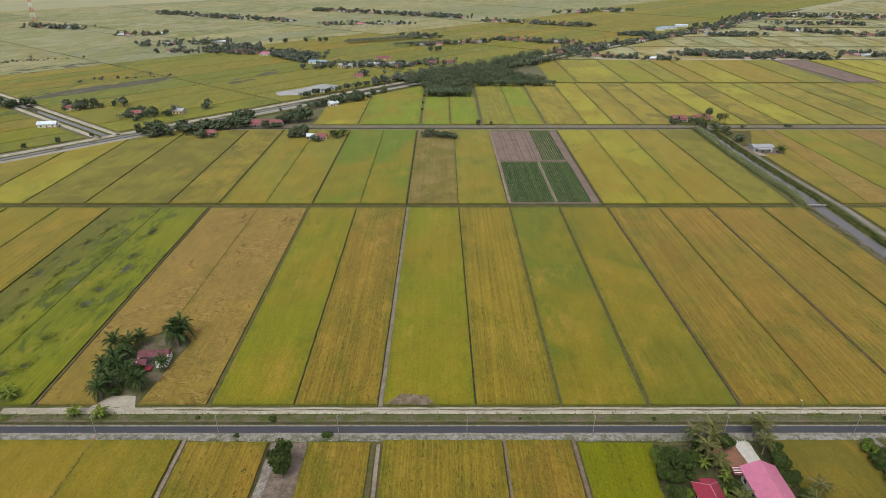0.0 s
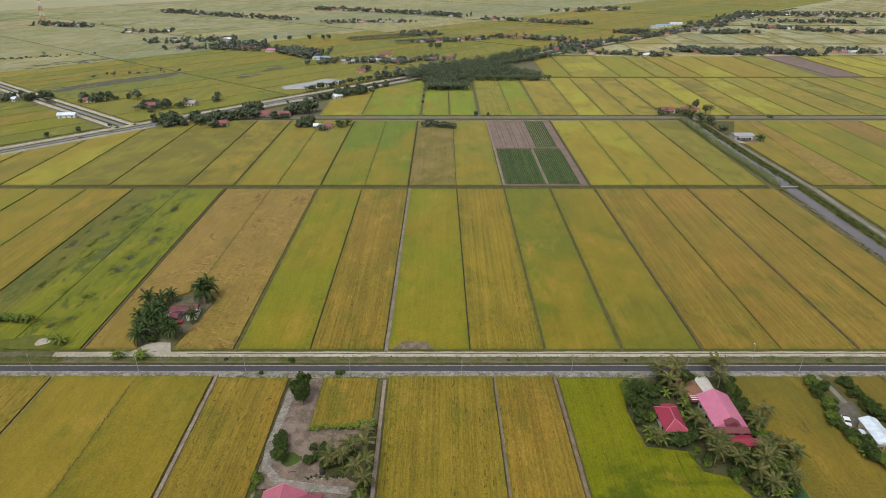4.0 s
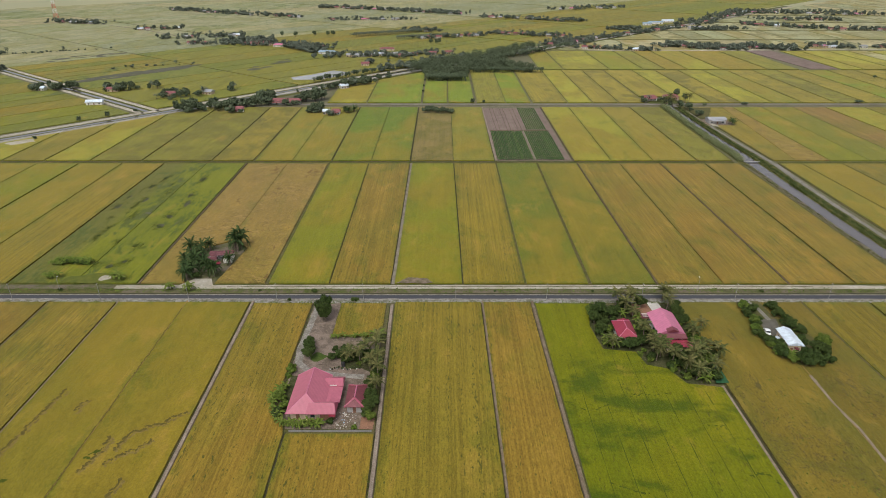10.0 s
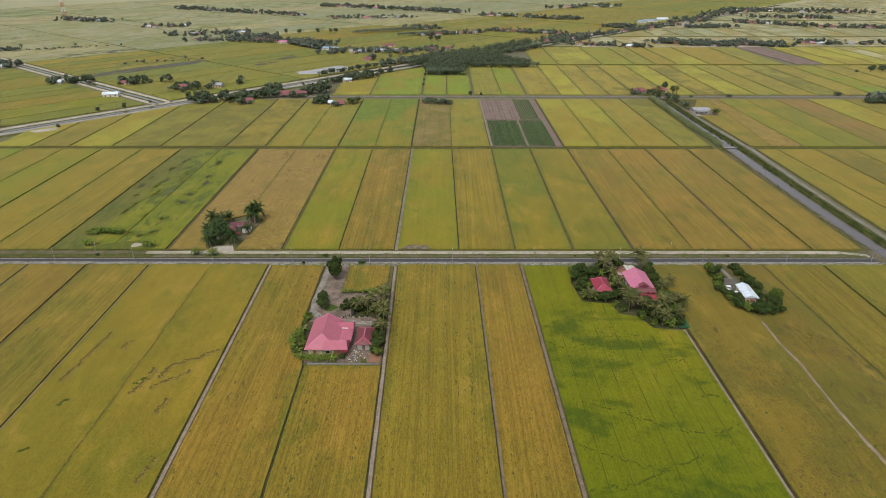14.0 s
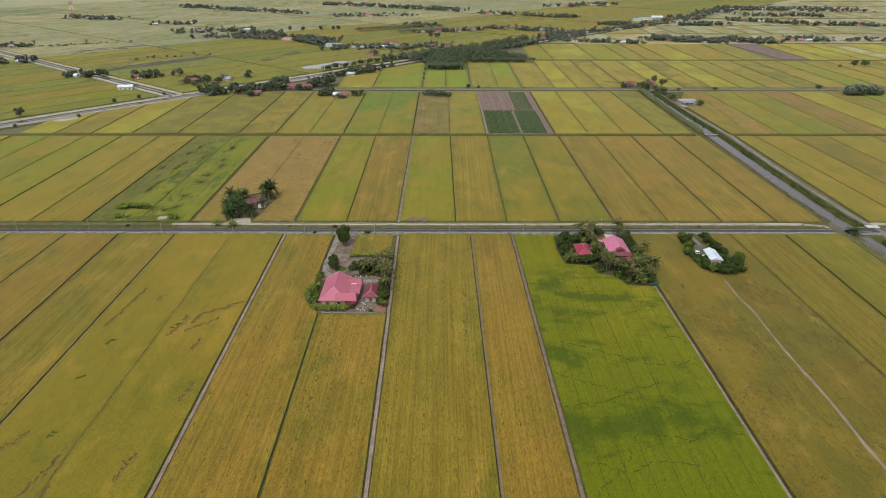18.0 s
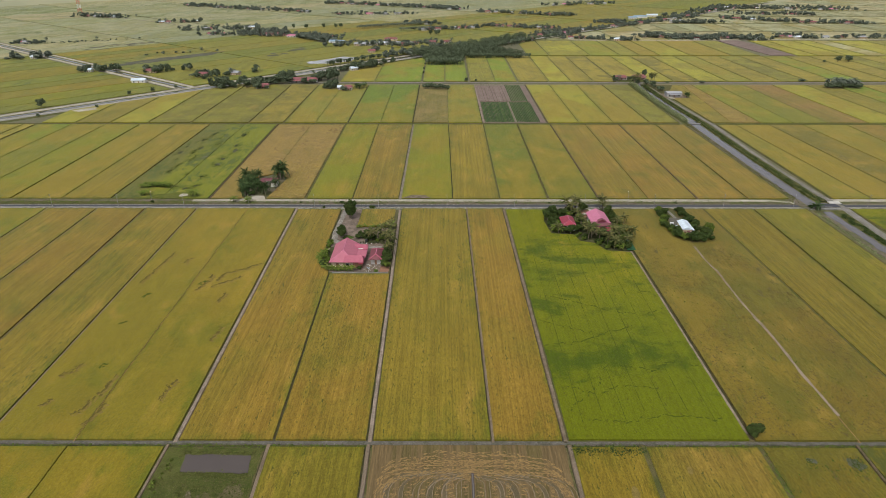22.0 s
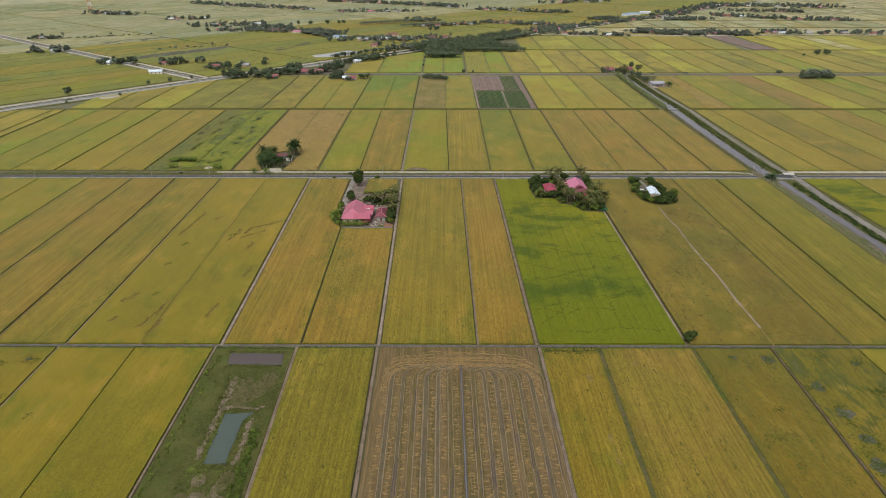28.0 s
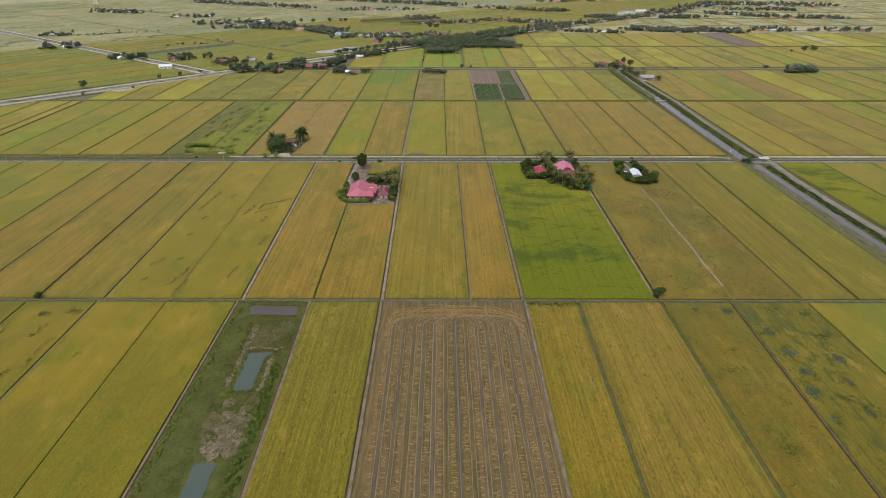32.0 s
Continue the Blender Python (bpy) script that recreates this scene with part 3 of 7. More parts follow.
for k in range(7):
    xk = 43.5 + k * 6.2
    tagged(strip("tram_line", [(xk + 0.4, -30 + 5 * (k % 2)), (xk, 96 - 3 * (k % 3) if xk < 64 else 76)], 0.16, 0.558, crop_dark, 0, 0.14, 1.2), "thin dark tram line through the green rice", "seam", "field borders", "structure")
crop_flat = earth("flattened_rice", (0.205, 0.152, 0.045), (0.150, 0.112, 0.030), (0.250, 0.190, 0.065), 0.6, 2.2)
# dark brown paints the shaded side of creases in the rice
crop_gash = earth("crease_shade", (0.112, 0.090, 0.022), (0.084, 0.068, 0.016), (0.185, 0.142, 0.044), 0.7, 2.2)


def crumple(name, points, width, mat, z, label, jitter=0.8, fill=0.9, seed=1):
    """A broken wandering crease in a crop: short ragged leaves of it laid end to end, joined."""
    q = random.Random(seed)
    verts, faces = [], []
    for (ax, ay), (bx, by) in zip(points, points[1:]):
        d = Vector((bx - ax, by - ay))
        n = max(1, int(d.length / 0.5))
        d.normalize()
        for i in range(n):
            if q.random() > fill:
                continue
            t = i / n
            x, y = ax + (bx - ax) * t, ay + (by - ay) * t
            o = jitter * noise.noise((x * 0.45, y * 0.45, seed * 3.1)) + q.gauss(0, width * 0.22)
            x, y = x - d.y * o, y + d.x * o
            l, w, a = q.uniform(0.3, 0.75), width * q.uniform(0.15, 0.5), q.gauss(0, 0.35)
            c, s = d.x * math.cos(a) - d.y * math.sin(a), d.x * math.sin(a) + d.y * math.cos(a)
            k = len(verts)
            zz = z + q.uniform(0.0, 0.05)
            verts += [(x - c * l, y - s * l, zz), (x - s * w, y + c * w, zz + 0.02), (x + c * l, y + s * l, zz), (x + s * w, y - c * w, zz + 0.01)]
            faces.append((k, k + 3, k + 2, k + 1))
    return tagged(link_mesh(name, verts, faces, mat), label, "crop", kind="stuff")


GASHES = (((-114.8, 50.0), (-114.1, 60.0), (-113.2, 69), (-111.4, 77)), ((-104.0, 66.5), (-103.2, 72.5)), ((-85.7, 51.9), (-83.8, 58.2), (-77.3, 62), (-71.5, 67)), ((-80.2, 35), (-78.7, 42)),
          ((-113.8, -9.4), (-111.1, -6.4), (-109.8, -2.6)), ((-112, -23.4), (-109.8, -20)), ((-100.6, -27), (-98.2, -22.8), (-96.8, -16.9), (-97.2, -8)), ((-95.3, -31), (-93.0, -22)),
          ((-78.4, -20.8), (-77, -11)), ((-86.2, 47.0), (-80.2, 52.2), (-77.0, 56.0)), ((-74.0, 10), (-72.6, 19)), ((-91.4, 44), (-89.2, 50), (-88.6, 57)))
for k, line in enumerate(GASHES):
    crumple("lodged_rice", [(x + 0.7, y - 0.5) for x, y in line], 1.5, crop_flat, 0.56, "pale flattened rice beside a crease", 0.9, 1.0, k + 1)
    crumple("crop_crease", line, 1.4 if k < 12 else 0.7, crop_gash, 0.60, "crumpled crease in fallen rice, its shade painted dark", 0.9, 0.9, k + 1)
crumple("crop_crease", [(-94.4 - 0.005 * (y + 34) + 0.12 * math.sin(y * 0.21), y) for y in range(-36, 127, 4)], 0.55, crop_gash, 0.58, "thin brown crease between two stands of rice", 0.25, 0.95, 47)
for k, (x, y, r) in enumerate(((-108.8, 40.2, 1.1), (-108.5, 20.8, 0.8), (-90.6, 50.1, 1.2), (-103, -4, 0.9))):
    crumple("crop_weeds", [(x - r, y - r), (x + r, y + r), (x - r * 0.4, y + r)], 1.6, crop_dark, 0.60, "dark clump of weeds in the rice", 0.8, 1.0, 30 + k)
STREAKS = (((43.7, 40.0), (49.2, 38.4), (53.9, 36.2), (58.8, 33.3), (63.6, 30.4), (68.9, 28.4), (74.4, 27.0), (81.2, 28.8), (86.2, 30.5)), ((37.9, 24.3), (41.3, 21.7), (45.7, 19.8), (50.7, 17.1), (54.7, 15.0), (60, 14.5)),
           ((37.3, 71.5), (42.8, 67.4), (49.4, 69.5), (55.2, 73.3), (60.6, 74.8), (70.7, 74.9)), ((38.8, 8.1), (47.1, 8.1), (60.3, 14.6), (71.5, 19.2)), ((40.6, -14.0), (49.6, -17.3), (61.0, -13.9), (71.1, -15.3)),
           ((41.4, -24.8), (48, -18), (52.7, -11.0), (57.2, -3.4)), ((79.6, 43.6), (83.6, 43.2), (86, 40)), ((76, 61.2), (81.1, 61.7)), ((44, -28), (56, -30), (68, -27), (84, -29)), ((60, -3), (70, -6), (80, -1), (86, -4)))
for k, line in enumerate(STREAKS):
    crumple("crop_streak", line, 0.6 if k % 3 else 0.9, crop_dark, 0.57, "thin dark wavering streak across the green rice", 1.3, 0.7, 60 + k)
tagged(strip("bund", [(87.75, -34), (87.1, 79)], 0.75, 0.0, MAT_FOOTWAY, 0.45, 0.12, 2.0), "bare trodden earth bund beside the green rice", "bund", "field borders", "structure")
tagged(strip("field_ditch", [(88.65, -34), (88.0, 79)], 1.0, 0.03, MAT_MUD, 0.0, 0.2, 2.0), "dark wet ditch beside the earth bund", "ditch", "field borders", "structure")
row(-36.6, 128.5, [((89.1, 88.4), "n", "R2 rough"), (116.6, "f", "R1 rough"), ((142.6, 137.0), "g", "R3 gold"), ((163.6, 162.6), "D", "R4 gold"), ((192.4, 189.8), "g", None)])
row(-36.6, 128.5, [((219, 212), "g", "B1 bright"), ((245, 240), "g", "N1 green"), (270, "g", "Y2 green"), (296, "g", None)])
# Fields north of the road
row(143.3, 297.5, [(-304, "g", "M1 green"), (-278, "d", "O1 green"), (-252, "d", "M4 green"), (-226, "D", "Y2 green"), (-199, "d", "S1 gold"), (-172.5, "D", "W1 overgrown"), (-146, "s", "W1 weedy"),
                   ((-119.9, -121.3), "b", None)])
row(143.3, 297.5, [((-68.6, -69.6), "w", "M4 green"), ((-43.7, -44.9), "d", "G2 gold"), (-18.3, "P", "M4 green"), ((9.6, 8.1), "d", "S1 gold"), (34.6, "g", "N4 green"),
                   (60.3, "w", "N5 green"), ((87.3, 85.6), "b", "G2 gold"), ((113.5, 111.6), "d", "G1 gold"), ((140.0, 137.4), "b", "G1 gold"), ((166.4, 165.0), "G", "G2 gold"), ((189.0, 186.6), "g", None)])
field([(-119.2, 143.4), (-101.5, 143.4), (-108, 156), (-104.5, 176), (-96.5, 182.5), (-95.75, 297), (-120.2, 297)], "T1", "lodged")
field([(-89.5, 143.4), (-69.6, 143.4), (-70.5, 297), (-95.55, 297), (-96.3, 183), (-91, 181.5), (-85.5, 175.5)], "T1", "lodged")
row(143.3, 297.5, [((211.4, 211.6), "g", "Y2 green"), ((232.5, 225.3), "g", "S1 green"), ((256.2, 250.7), "g", "G3 rough"), ((282, 276), "d", "Y2 green"), (309, "d", "G2 gold"), (335, "d", "M4 green"),
                   (361, "g", None)])
# Row up to the second road
row(303.8, 452, [(-118, "g", "M2 green"), (-94, "s", "M2 green"), (-69, "D", "M6 green"), (-44, "s", "M6 green"), (-19.3, "D", "T3 rough"), (8.0, "s", "M2 green"), (34, "s", None)])
row(303.8, 452, [(84.5, "b", "M3 green"), (108, "d", "M3 green"), (134.5, "d", "M5 green"), ((162.5, 159.4), "G", "M2 rough"), ((184.6, 185.5), "g", None)])
row(303.8, 452, [((210.8, 207.0), "g", "S1 gold"), ((225, 238), "s", "G2 lodged"), (247, "d", "M4 green"), (272, "s", "O1 green"), (298, "s", "T2 gold"), ((330, 326), "D", "M3 green"), (359, "d", "Y2 gold"),
                 (386, "g", "M1 green"), (412, "g", "M5 gold"), (440, "d", None)])
HP, HU = (-279.0, 373.0), (0.698, 0.716)  # a point on the trunk road and its direction
HN = (-HU[1], HU[0])
for xa, xb, tint, style in ((-304, -279, "M3", "green"), (-278, -252, "M5", "gold"), (-251, -223, "M3", "green"), (-222, -190, "M2", "rough"), (-189, -145.5, "M2", "rough"), (-144.5, -119, "M5", "rough")):
    p = clip([(xa, 303.8), (xb, 303.8), (xb, 452), (xa, 452)], HP[0], HP[1], HU[1], -HU[0])
    if len(p) > 2:
        field(p, tint, style)
for x, top in ((-251.5, 392), (-222.5, 425), (-189.5, 450), (-145, 452)):
    border("d" if x < -200 else "s", [(x, 303), (x, top)])
# Rows beyond the second road
for xa, xb, tint, style in ((-100, -66, "M3", "green"), (-65, -18.5, "M1", "green"), (-16.5, 5, "M1", "green"), (6, 28.5, "M1", "green"), (31, 56, "M2", "gold"), (56.6, 78, "M1", "green"), (80, 110, "M5", "gold"),
                            (111, 132, "M3", "green"), (133, 155, "M5", "gold"), (156, 178, "M5", "rough"), (212, 236, "M3", "gold"), (237, 262, "M5", "rough"), (263, 290, "M3", "gold"), (291, 316, "M2", "green"),
                            (317, 345, "M5", "gold"), (346, 372, "M2", "rough"), (373, 400, "M5", "gold"), (401, 428, "M1", "green"), (429, 458, "M5", "gold"), (459, 490, "M5", "gold")):
    p = clip([(xa, 470), (xb, 470), (xb, 633), (xa, 633)], HP[0] + 12 * HU[1], HP[1] - 12 * HU[0], HU[1], -HU[0])
    if len(p) > 2:
        field(p, tint, style, near=False)
field([(180, 496), (211, 496), (211, 633), (180, 633)], "M5", "gold", near=False)
far = random.Random(3)
for y0, y1, x0, x1 in ((-34, 127.8, 297, 420), (-34, 127.8, -420, -279), (143.3, 297.5, 362, 560), (303.8, 452, 441, 640), (470, 633, 491, 800), (143.3, 297.5, -420, -305)):
    x = x0
    while x < x1:
        w = min(far.choice((25, 26, 27)), x1 - x)
        p = [(x, y0), (x + w - 1.0, y0), (x + w - 1.0, y1), (x, y1)]
        if x < -200:
            p = clip(p, HP[0] + 8 * HU[1], HP[1] - 8 * HU[0], HU[1], -HU[0])
        if len(p) > 2:
            field(p, far.choice(("M5", "S1", "M4", "M5", "M2", "M3")), far.choice(("gold", "green", "rough", "gold")), near=False)
        x += w
tilled = field([(415, 642), (447, 642), (436, 783), (404, 783)], "M5", "gold", near=False)
tilled.data.materials[0] = MAT_TILLED
tagged(tilled, "freshly tilled reddish brown field", "bare field")
y0 = 640
for depth in (150, 112, 118, 128, 140, 150, 160, 170, 190, 210):
    x = -150.0
    while x < 0.80 * y0 + 330:
        w = far.choice((25, 26, 27, 38, 52)) * (1.0 if y0 < 780 else 1.5)
        if y0 < 650 and 350 < x < 447:
            x, w = (x, 403.0 - x) if x < 392 else (449.0, 26)
        p = clip([(x, y0), (x + w - 1.4, y0), (x + w - 1.4, y0 + depth - 8), (x, y0 + depth - 8)], HP[0] + 12 * HU[1], HP[1] - 12 * HU[0], HU[1], -HU[0])
        if len(p) > 2 and not (y0 < 700 and x < 88):
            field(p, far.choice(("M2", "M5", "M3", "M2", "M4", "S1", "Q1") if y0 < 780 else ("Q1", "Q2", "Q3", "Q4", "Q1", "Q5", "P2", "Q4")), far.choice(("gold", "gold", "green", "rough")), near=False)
        x += w
    y0 += depth


def west(s, d):
    """A place by metres along the trunk road and metres to the north-west of it."""
    return (HP[0] + HU[0] * s + HN[0] * d, HP[1] + HU[1] * s + HN[1] * d)


def tilted(s, d):
    """The same, with the lines across leaning as the branch canal does."""
    return west(s - 0.10 * d, d)


for s0, s1 in ((-420, -170), (-168, 60), (83, 222), (225, 400), (404, 640), (644, 900), (905, 1250), (1255, 1620), (1625, 2050)):
    d = 24.0 if s1 > 80 or s0 < 0 else 20.0
    while d < 1250:
        w = far.choice((26, 34, 46, 60)) * (1.0 if d < 400 else 1.5)
        a = west(s0, d)
        if a[1] > -200:
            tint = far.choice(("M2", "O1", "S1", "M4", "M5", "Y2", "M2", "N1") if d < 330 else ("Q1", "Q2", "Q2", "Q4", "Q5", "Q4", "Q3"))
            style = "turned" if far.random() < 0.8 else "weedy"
            field([tilted(s0, d), tilted(s1, d), tilted(s1, d + w - 1.2), tilted(s0, d + w - 1.2)], tint, style, near=False, haze_lift=1.04)
        d += w


# ---- roads, tracks and water ----
def road(name, points, width, z, mat, label, height=0.0, wobble=0.0, category="road", step=6.0):
    return tagged(strip(name, points, width, z, mat, height, wobble, step), label, category, kind="structure")


XE = 900
road("rubble_verge", [(-700, 129.7), (XE, 130.2)], 2.0, 0.02, MAT_RUBBLE, "rough verge of grass and grey rubble beside the road", 0.15, 0.5, "verge", 2.0)
road("gravel_shoulder", [(-700, 130.85), (0, 131.3), (XE, 132.0)], 0.5, 0.03, MAT_GRAVEL, "pale gravel shoulder along the asphalt road", 0.24, 0.25, "shoulder", 2.0)
road("road", [(-700, 132.35), (0, 132.85), (XE, 133.55)], 2.45, 0.0, MAT_ASPHALT, "narrow dark asphalt country road between rice fields", 0.30)
road("edge_strip", [(-700, 133.95), (0, 134.5), (XE, 135.2)], 0.42, 0.0, MAT_GRAVEL, "thin pale gravel edge of the asphalt road", 0.26, 0.12, "shoulder", 2.0)
road("roadside_ditch", [(-700, 135.2), (193, 135.8)], 0.85, 0.02, MAT_MUD, "dark muddy ditch along the road verge", 0, 0.25, "ditch", 2.0)
road("verge", [(-700, 137.4), (-124, 137.7)], 2.2, 0.0, MAT_GRASS, "green grass verge beside the road", 0.22, 0.3, "verge", 2.0)
road("verge", [(-123.5, 137.7), (193, 138.0)], 2.0, 0.0, MAT_VERGE, "rough verge of dry grass and pinkish earth", 0.22, 0.3, "verge", 2.0)
road("verge", [(209, 138.2), (XE, 138.8)], 2.6, 0.0, MAT_VERGE, "rough verge of dry grass and earth", 0.22, 0.3, "verge", 3.0)
TRACK = [(-128, 140.9), (150, 141.2), (176, 140.9), (187, 138.0), (192, 136.4)]
road("farm_track", TRACK, 2.1, 0.0, MAT_TRACK, "pale crushed-stone farm track beside the rice", 0.24, 0.25, "track", 2.0)
road("track_crown", [(-84, 140.95), (148, 141.2)], 0.45, 0.246, MAT_VERGE, "grass strip between the wheel ruts of the track", 0, 0.3, "verge", 2.0)
road("grass_track", [(-700, 140.4), (-129, 140.9)], 2.2, 0.0, MAT_VERGE, "overgrown grassy farm track beside the rice", 0.22, 0.35, "track", 3.0)
road("field_edge", [(-420, 142.6), (186, 142.8)], 1.1, 0.0, MAT_GRASS, "strip of green grass along the rice", 0.2, 0.3, "verge", 2.0)
road("farm_track", [(209, 141.5), (XE, 143)], 2.6, 0.0, MAT_TRACK, "pale crushed-stone farm track beside the rice", 0.22, 0.35, "track", 3.0)
road("cross_bund", [(-420, -37.5), (191, -37.7)], 0.85, 0.0, MAT_DARKGRAVEL, "trodden grey-brown bund path across the fields", 0.40, 0.15, "bund", 2.0)
road("cross_ditch", [(-420, -38.7), (191, -38.9)], 0.6, 0.03, MAT_MUD, "dark ditch along the cross bund", 0, 0.3, "ditch", 3.0)
road("cross_bund", [(-420, 300.2), (184, 300.6)], 1.6, 0.0, MAT_BUND, "grassy bund between two rows of fields", 0.45, 0.3, "bund", 2.0)
road("cross_ditch", [(-420, 302.3), (184, 302.6)], 1.6, 0.03, MAT_MUD, "dark ditch along the cross bund", 0, 0.3, "ditch", 3.0)
road("cross_bund", [(211.5, 300.6), (700, 301)], 2.4, 0.0, MAT_GRASS, "grassy bund between two rows of fields", 0.45, 0.4, "bund", 2.0)
road("farm_track", [(-165, 454.2), (186, 454.6)], 1.5, 0.0, MAT_PATH, "pale farm track along the second road", 0.25, 0.3, "track", 3.0)
road("road_ditch", [(-150, 458.2), (800, 459)], 3.0, 0.03, MAT_MUD, "wide dark ditch beside the second road", 0, 0.4, "ditch", 4.0)
road("road", [(-150, 463.6), (800, 465)], 3.2, 0.0, MAT_OLDROAD, "pale grey country road between rice fields", 0.35, 0.1)
road("farm_track", [(208, 454.6), (800, 455.5)], 1.6, 0.0, MAT_PATH, "pale farm track along the second road", 0.25, 0.3, "track", 3.0)
road("cross_bund", [(-30, 635), (800, 636.5)], 2.4, 0.0, MAT_BUND, "grassy bund between distant fields", 0.45, 0.3, "bund", 6.0)
road("village_road", [(150, 860), (166, 832), (182, 806), (196, 792), (230, 787), (340, 787), (480, 793), (900, 800)], 4.5, 0.05, MAT_TRACK, "pale village road among trees", 0.55)
# trunk road with its canal
road("trunk_road", [west(-700, 0), west(1600, 0)], 4.6, 0.0, MAT_ROADPALE, "pale grey trunk road running beside a canal", 0.6)
road("canal_bank", [west(-700, 10.5), west(1600, 10.5)], 14.0, 0.01, MAT_GRASS, "grassy canal bank along the trunk road", 0.0, 0.3, "bank")
road("trunk_canal", [west(-700, 8.5), west(700, 8.5)], 4.5, 0.05, MAT_WATER, "brown water of the canal beside the trunk road", 0, 0.2, "canal")
road("canal_track", [west(-700, 16.0), west(760, 16.0)], 3.4, 0.0, MAT_TRACK, "pale gravel track on the canal's far bank", 0.6, 0.1, "track")
road("road_verge", [west(-700, -6.5), west(1000, -6.5)], 6.0, 0.02, MAT_GRASS, "grass verge with a ditch beside the trunk road", 0.15, 0.5, "verge")
for off, label in ((-6.5, "pale track on one bank of the branch canal"), (6.5, "pale track on the other bank of the branch canal")):
    road("branch_track", [west(71 + off, 14), west(71 + off - 113, 1150)], 2.6, 0.0, MAT_TRACK, label, 0.6, 0.1, "track")
road("branch_bank", [west(70.6, 18), west(-42, 1150)], 9.5, 0.01, MAT_GRASS, "grassy bank of the branch canal", 0, 0.2, "bank")
road("branch_canal", [west(70.6, 18), west(-42, 1150)], 3.6, 0.05, MAT_WATER, "dark water of a straight branch canal", 0, 0.2, "canal")
# main canal on the east
CANAL = [(195.2, 470), (194.8, 392), (194.8, 358), (196.2, 314), (195.7, 294), (195.3, 232), (195.4, 185), (195.9, 147), (197.0, 131)]
CANAL_S = [(198.5, 126), (200.2, 62), (203.0, -10), (208, -130), (212, -240)]
LEVEE = [(200.6, 452), (200.4, 392), (200.8, 358), (202.8, 314), (203.0, 294), (202.0, 232), (202.2, 185), (202.8, 147), (204.0, 139)]
BANKROAD = [(199.5, 462), (202.6, 440), (204.0, 392), (204.8, 358), (207.4, 314), (208.6, 294), (207.3, 261), (206.5, 232), (206.4, 185), (207.8, 147), (210.4, 131)]
road("canal_bank", [(x + 2.0, y) for x, y in CANAL], 21.0, 0.01, MAT_GRASS, "green grassy banks of the canal", 0.0, 0.6, "bank", 3.0)
road("canal_bank", [(202, 127), (204, 62), (207, -10), (212.5, -130), (216, -240)], 19.0, 0.01, MAT_GRASS, "green grassy banks of the canal", 0.0, 0.8, "bank", 3.0)
road("canal", CANAL, 6.7, 0.06, MAT_WATER, "smooth grey-brown water of a straight canal", 0, 0.35, "canal", 2.0)
road("canal", CANAL_S, 4.6, 0.06, MAT_WATER, "shallow muddy canal with grassy edges", 0, 0.9, "canal", 2.0)
road("mud_flat", [(x - 4.0, y) for x, y in CANAL_S], 3.2, 0.05, MAT_VERGE, "bare pinkish mud along the shallow canal", 0.0, 0.8, "bank", 2.0)
road("canal_levee", LEVEE, 4.4, 0.02, MAT_GRASS, "weedy levee beside the canal", 0.8, 0.6, "bank", 2.0)
road("bare_bank", [(x - 6.0, y) for x, y in CANAL if y < 300], 4.6, 0.07, MAT_VERGE, "weedy brown earth along the canal edge", 0.25, 0.5, "bank", 2.0)
road("bank_road", BANKROAD, 2.4, 0.0, MAT_BANKROAD, "grey gravel road on the canal bank", 0.45, 0.25, "road", 3.0)
road("bank_road", [(210.4, 131), (208.8, 99), (209.6, 62), (213.5, -10), (219, -130), (224, -240)], 3.2, 0.0, MAT_BANKROAD, "grey gravel road on the canal bank", 0.45, 0.25, "road", 3.0)
road("bank_ditch", [(204.4, 120), (205.6, 62), (209.5, -10), (216, -130)], 2.0, 0.03, MAT_GRASS, "grassy ditch between canal and bank road", 0.3, 0.5, "ditch", 3.0)

# canal bridge
br = thing("bridge", 205.6, 133.8, 0, 0, "pale concrete slab bridge over the canal", "bridge")
part("deck", box(0.5, 6.5, 2.3, 5.2, 0.25, 0.55, 0.05), MAT_CONCRETE, br)
part("deck", box(-8, 6.5, -2.6, 2.2, 0.30, 0.42, 0.03), MAT_ASPHALT, br)
for yy in (-2.9, 2.25):
    part("parapet", box(-7, -1, yy, yy + 0.2, 0.3, 0.75, 0.03), MAT_POLE, br)
part("culvert", box(-7, 0, -5.4, -4.6, 0.05, 0.6, 0.05), MAT_POLE, br)
fb = thing("footbridge", 195.6, 300.8, 0, 0, "low concrete footbridge across the canal", "bridge")
part("deck", box(-5, 5.5, -0.8, 0.8, 0.5, 0.75, 0.03), MAT_POLE, fb)
for xx in (-3.6, 3.4):
    part("pier", box(xx, xx + 0.4, -0.7, 0.7, 0.0, 0.5), MAT_POLE, fb)


def pool(poly, mat, label, name="pond", z=0.06, amp=0.7):
    n = slab(name, poly, z - 0.05, z, mat, 1.5, amp)
    return tagged(n, label, "pond", kind="structure")


def patch(poly, mat, label, z=0.05, amp=0.9, name="bare_ground", category="bare ground"):
    return tagged(slab(name, poly, z - 0.05, z, mat, 1.2, amp), label, category, kind="structure")


# scrub plot with three ponds
patch([(-64.2, -238), (-38.4, -238), (-42.8, -39.4), (-69.4, -39.4)], MAT_SCRUB, "uncut scrub grass round the ponds", 0.10, 0.6, "scrub", "scrub")
MAT_DRYGRASS = earth("dry_grass", (0.124, 0.104, 0.056), (0.082, 0.082, 0.028), (0.165, 0.130, 0.088), 0.35, 1.3)
cq = random.Random(31)


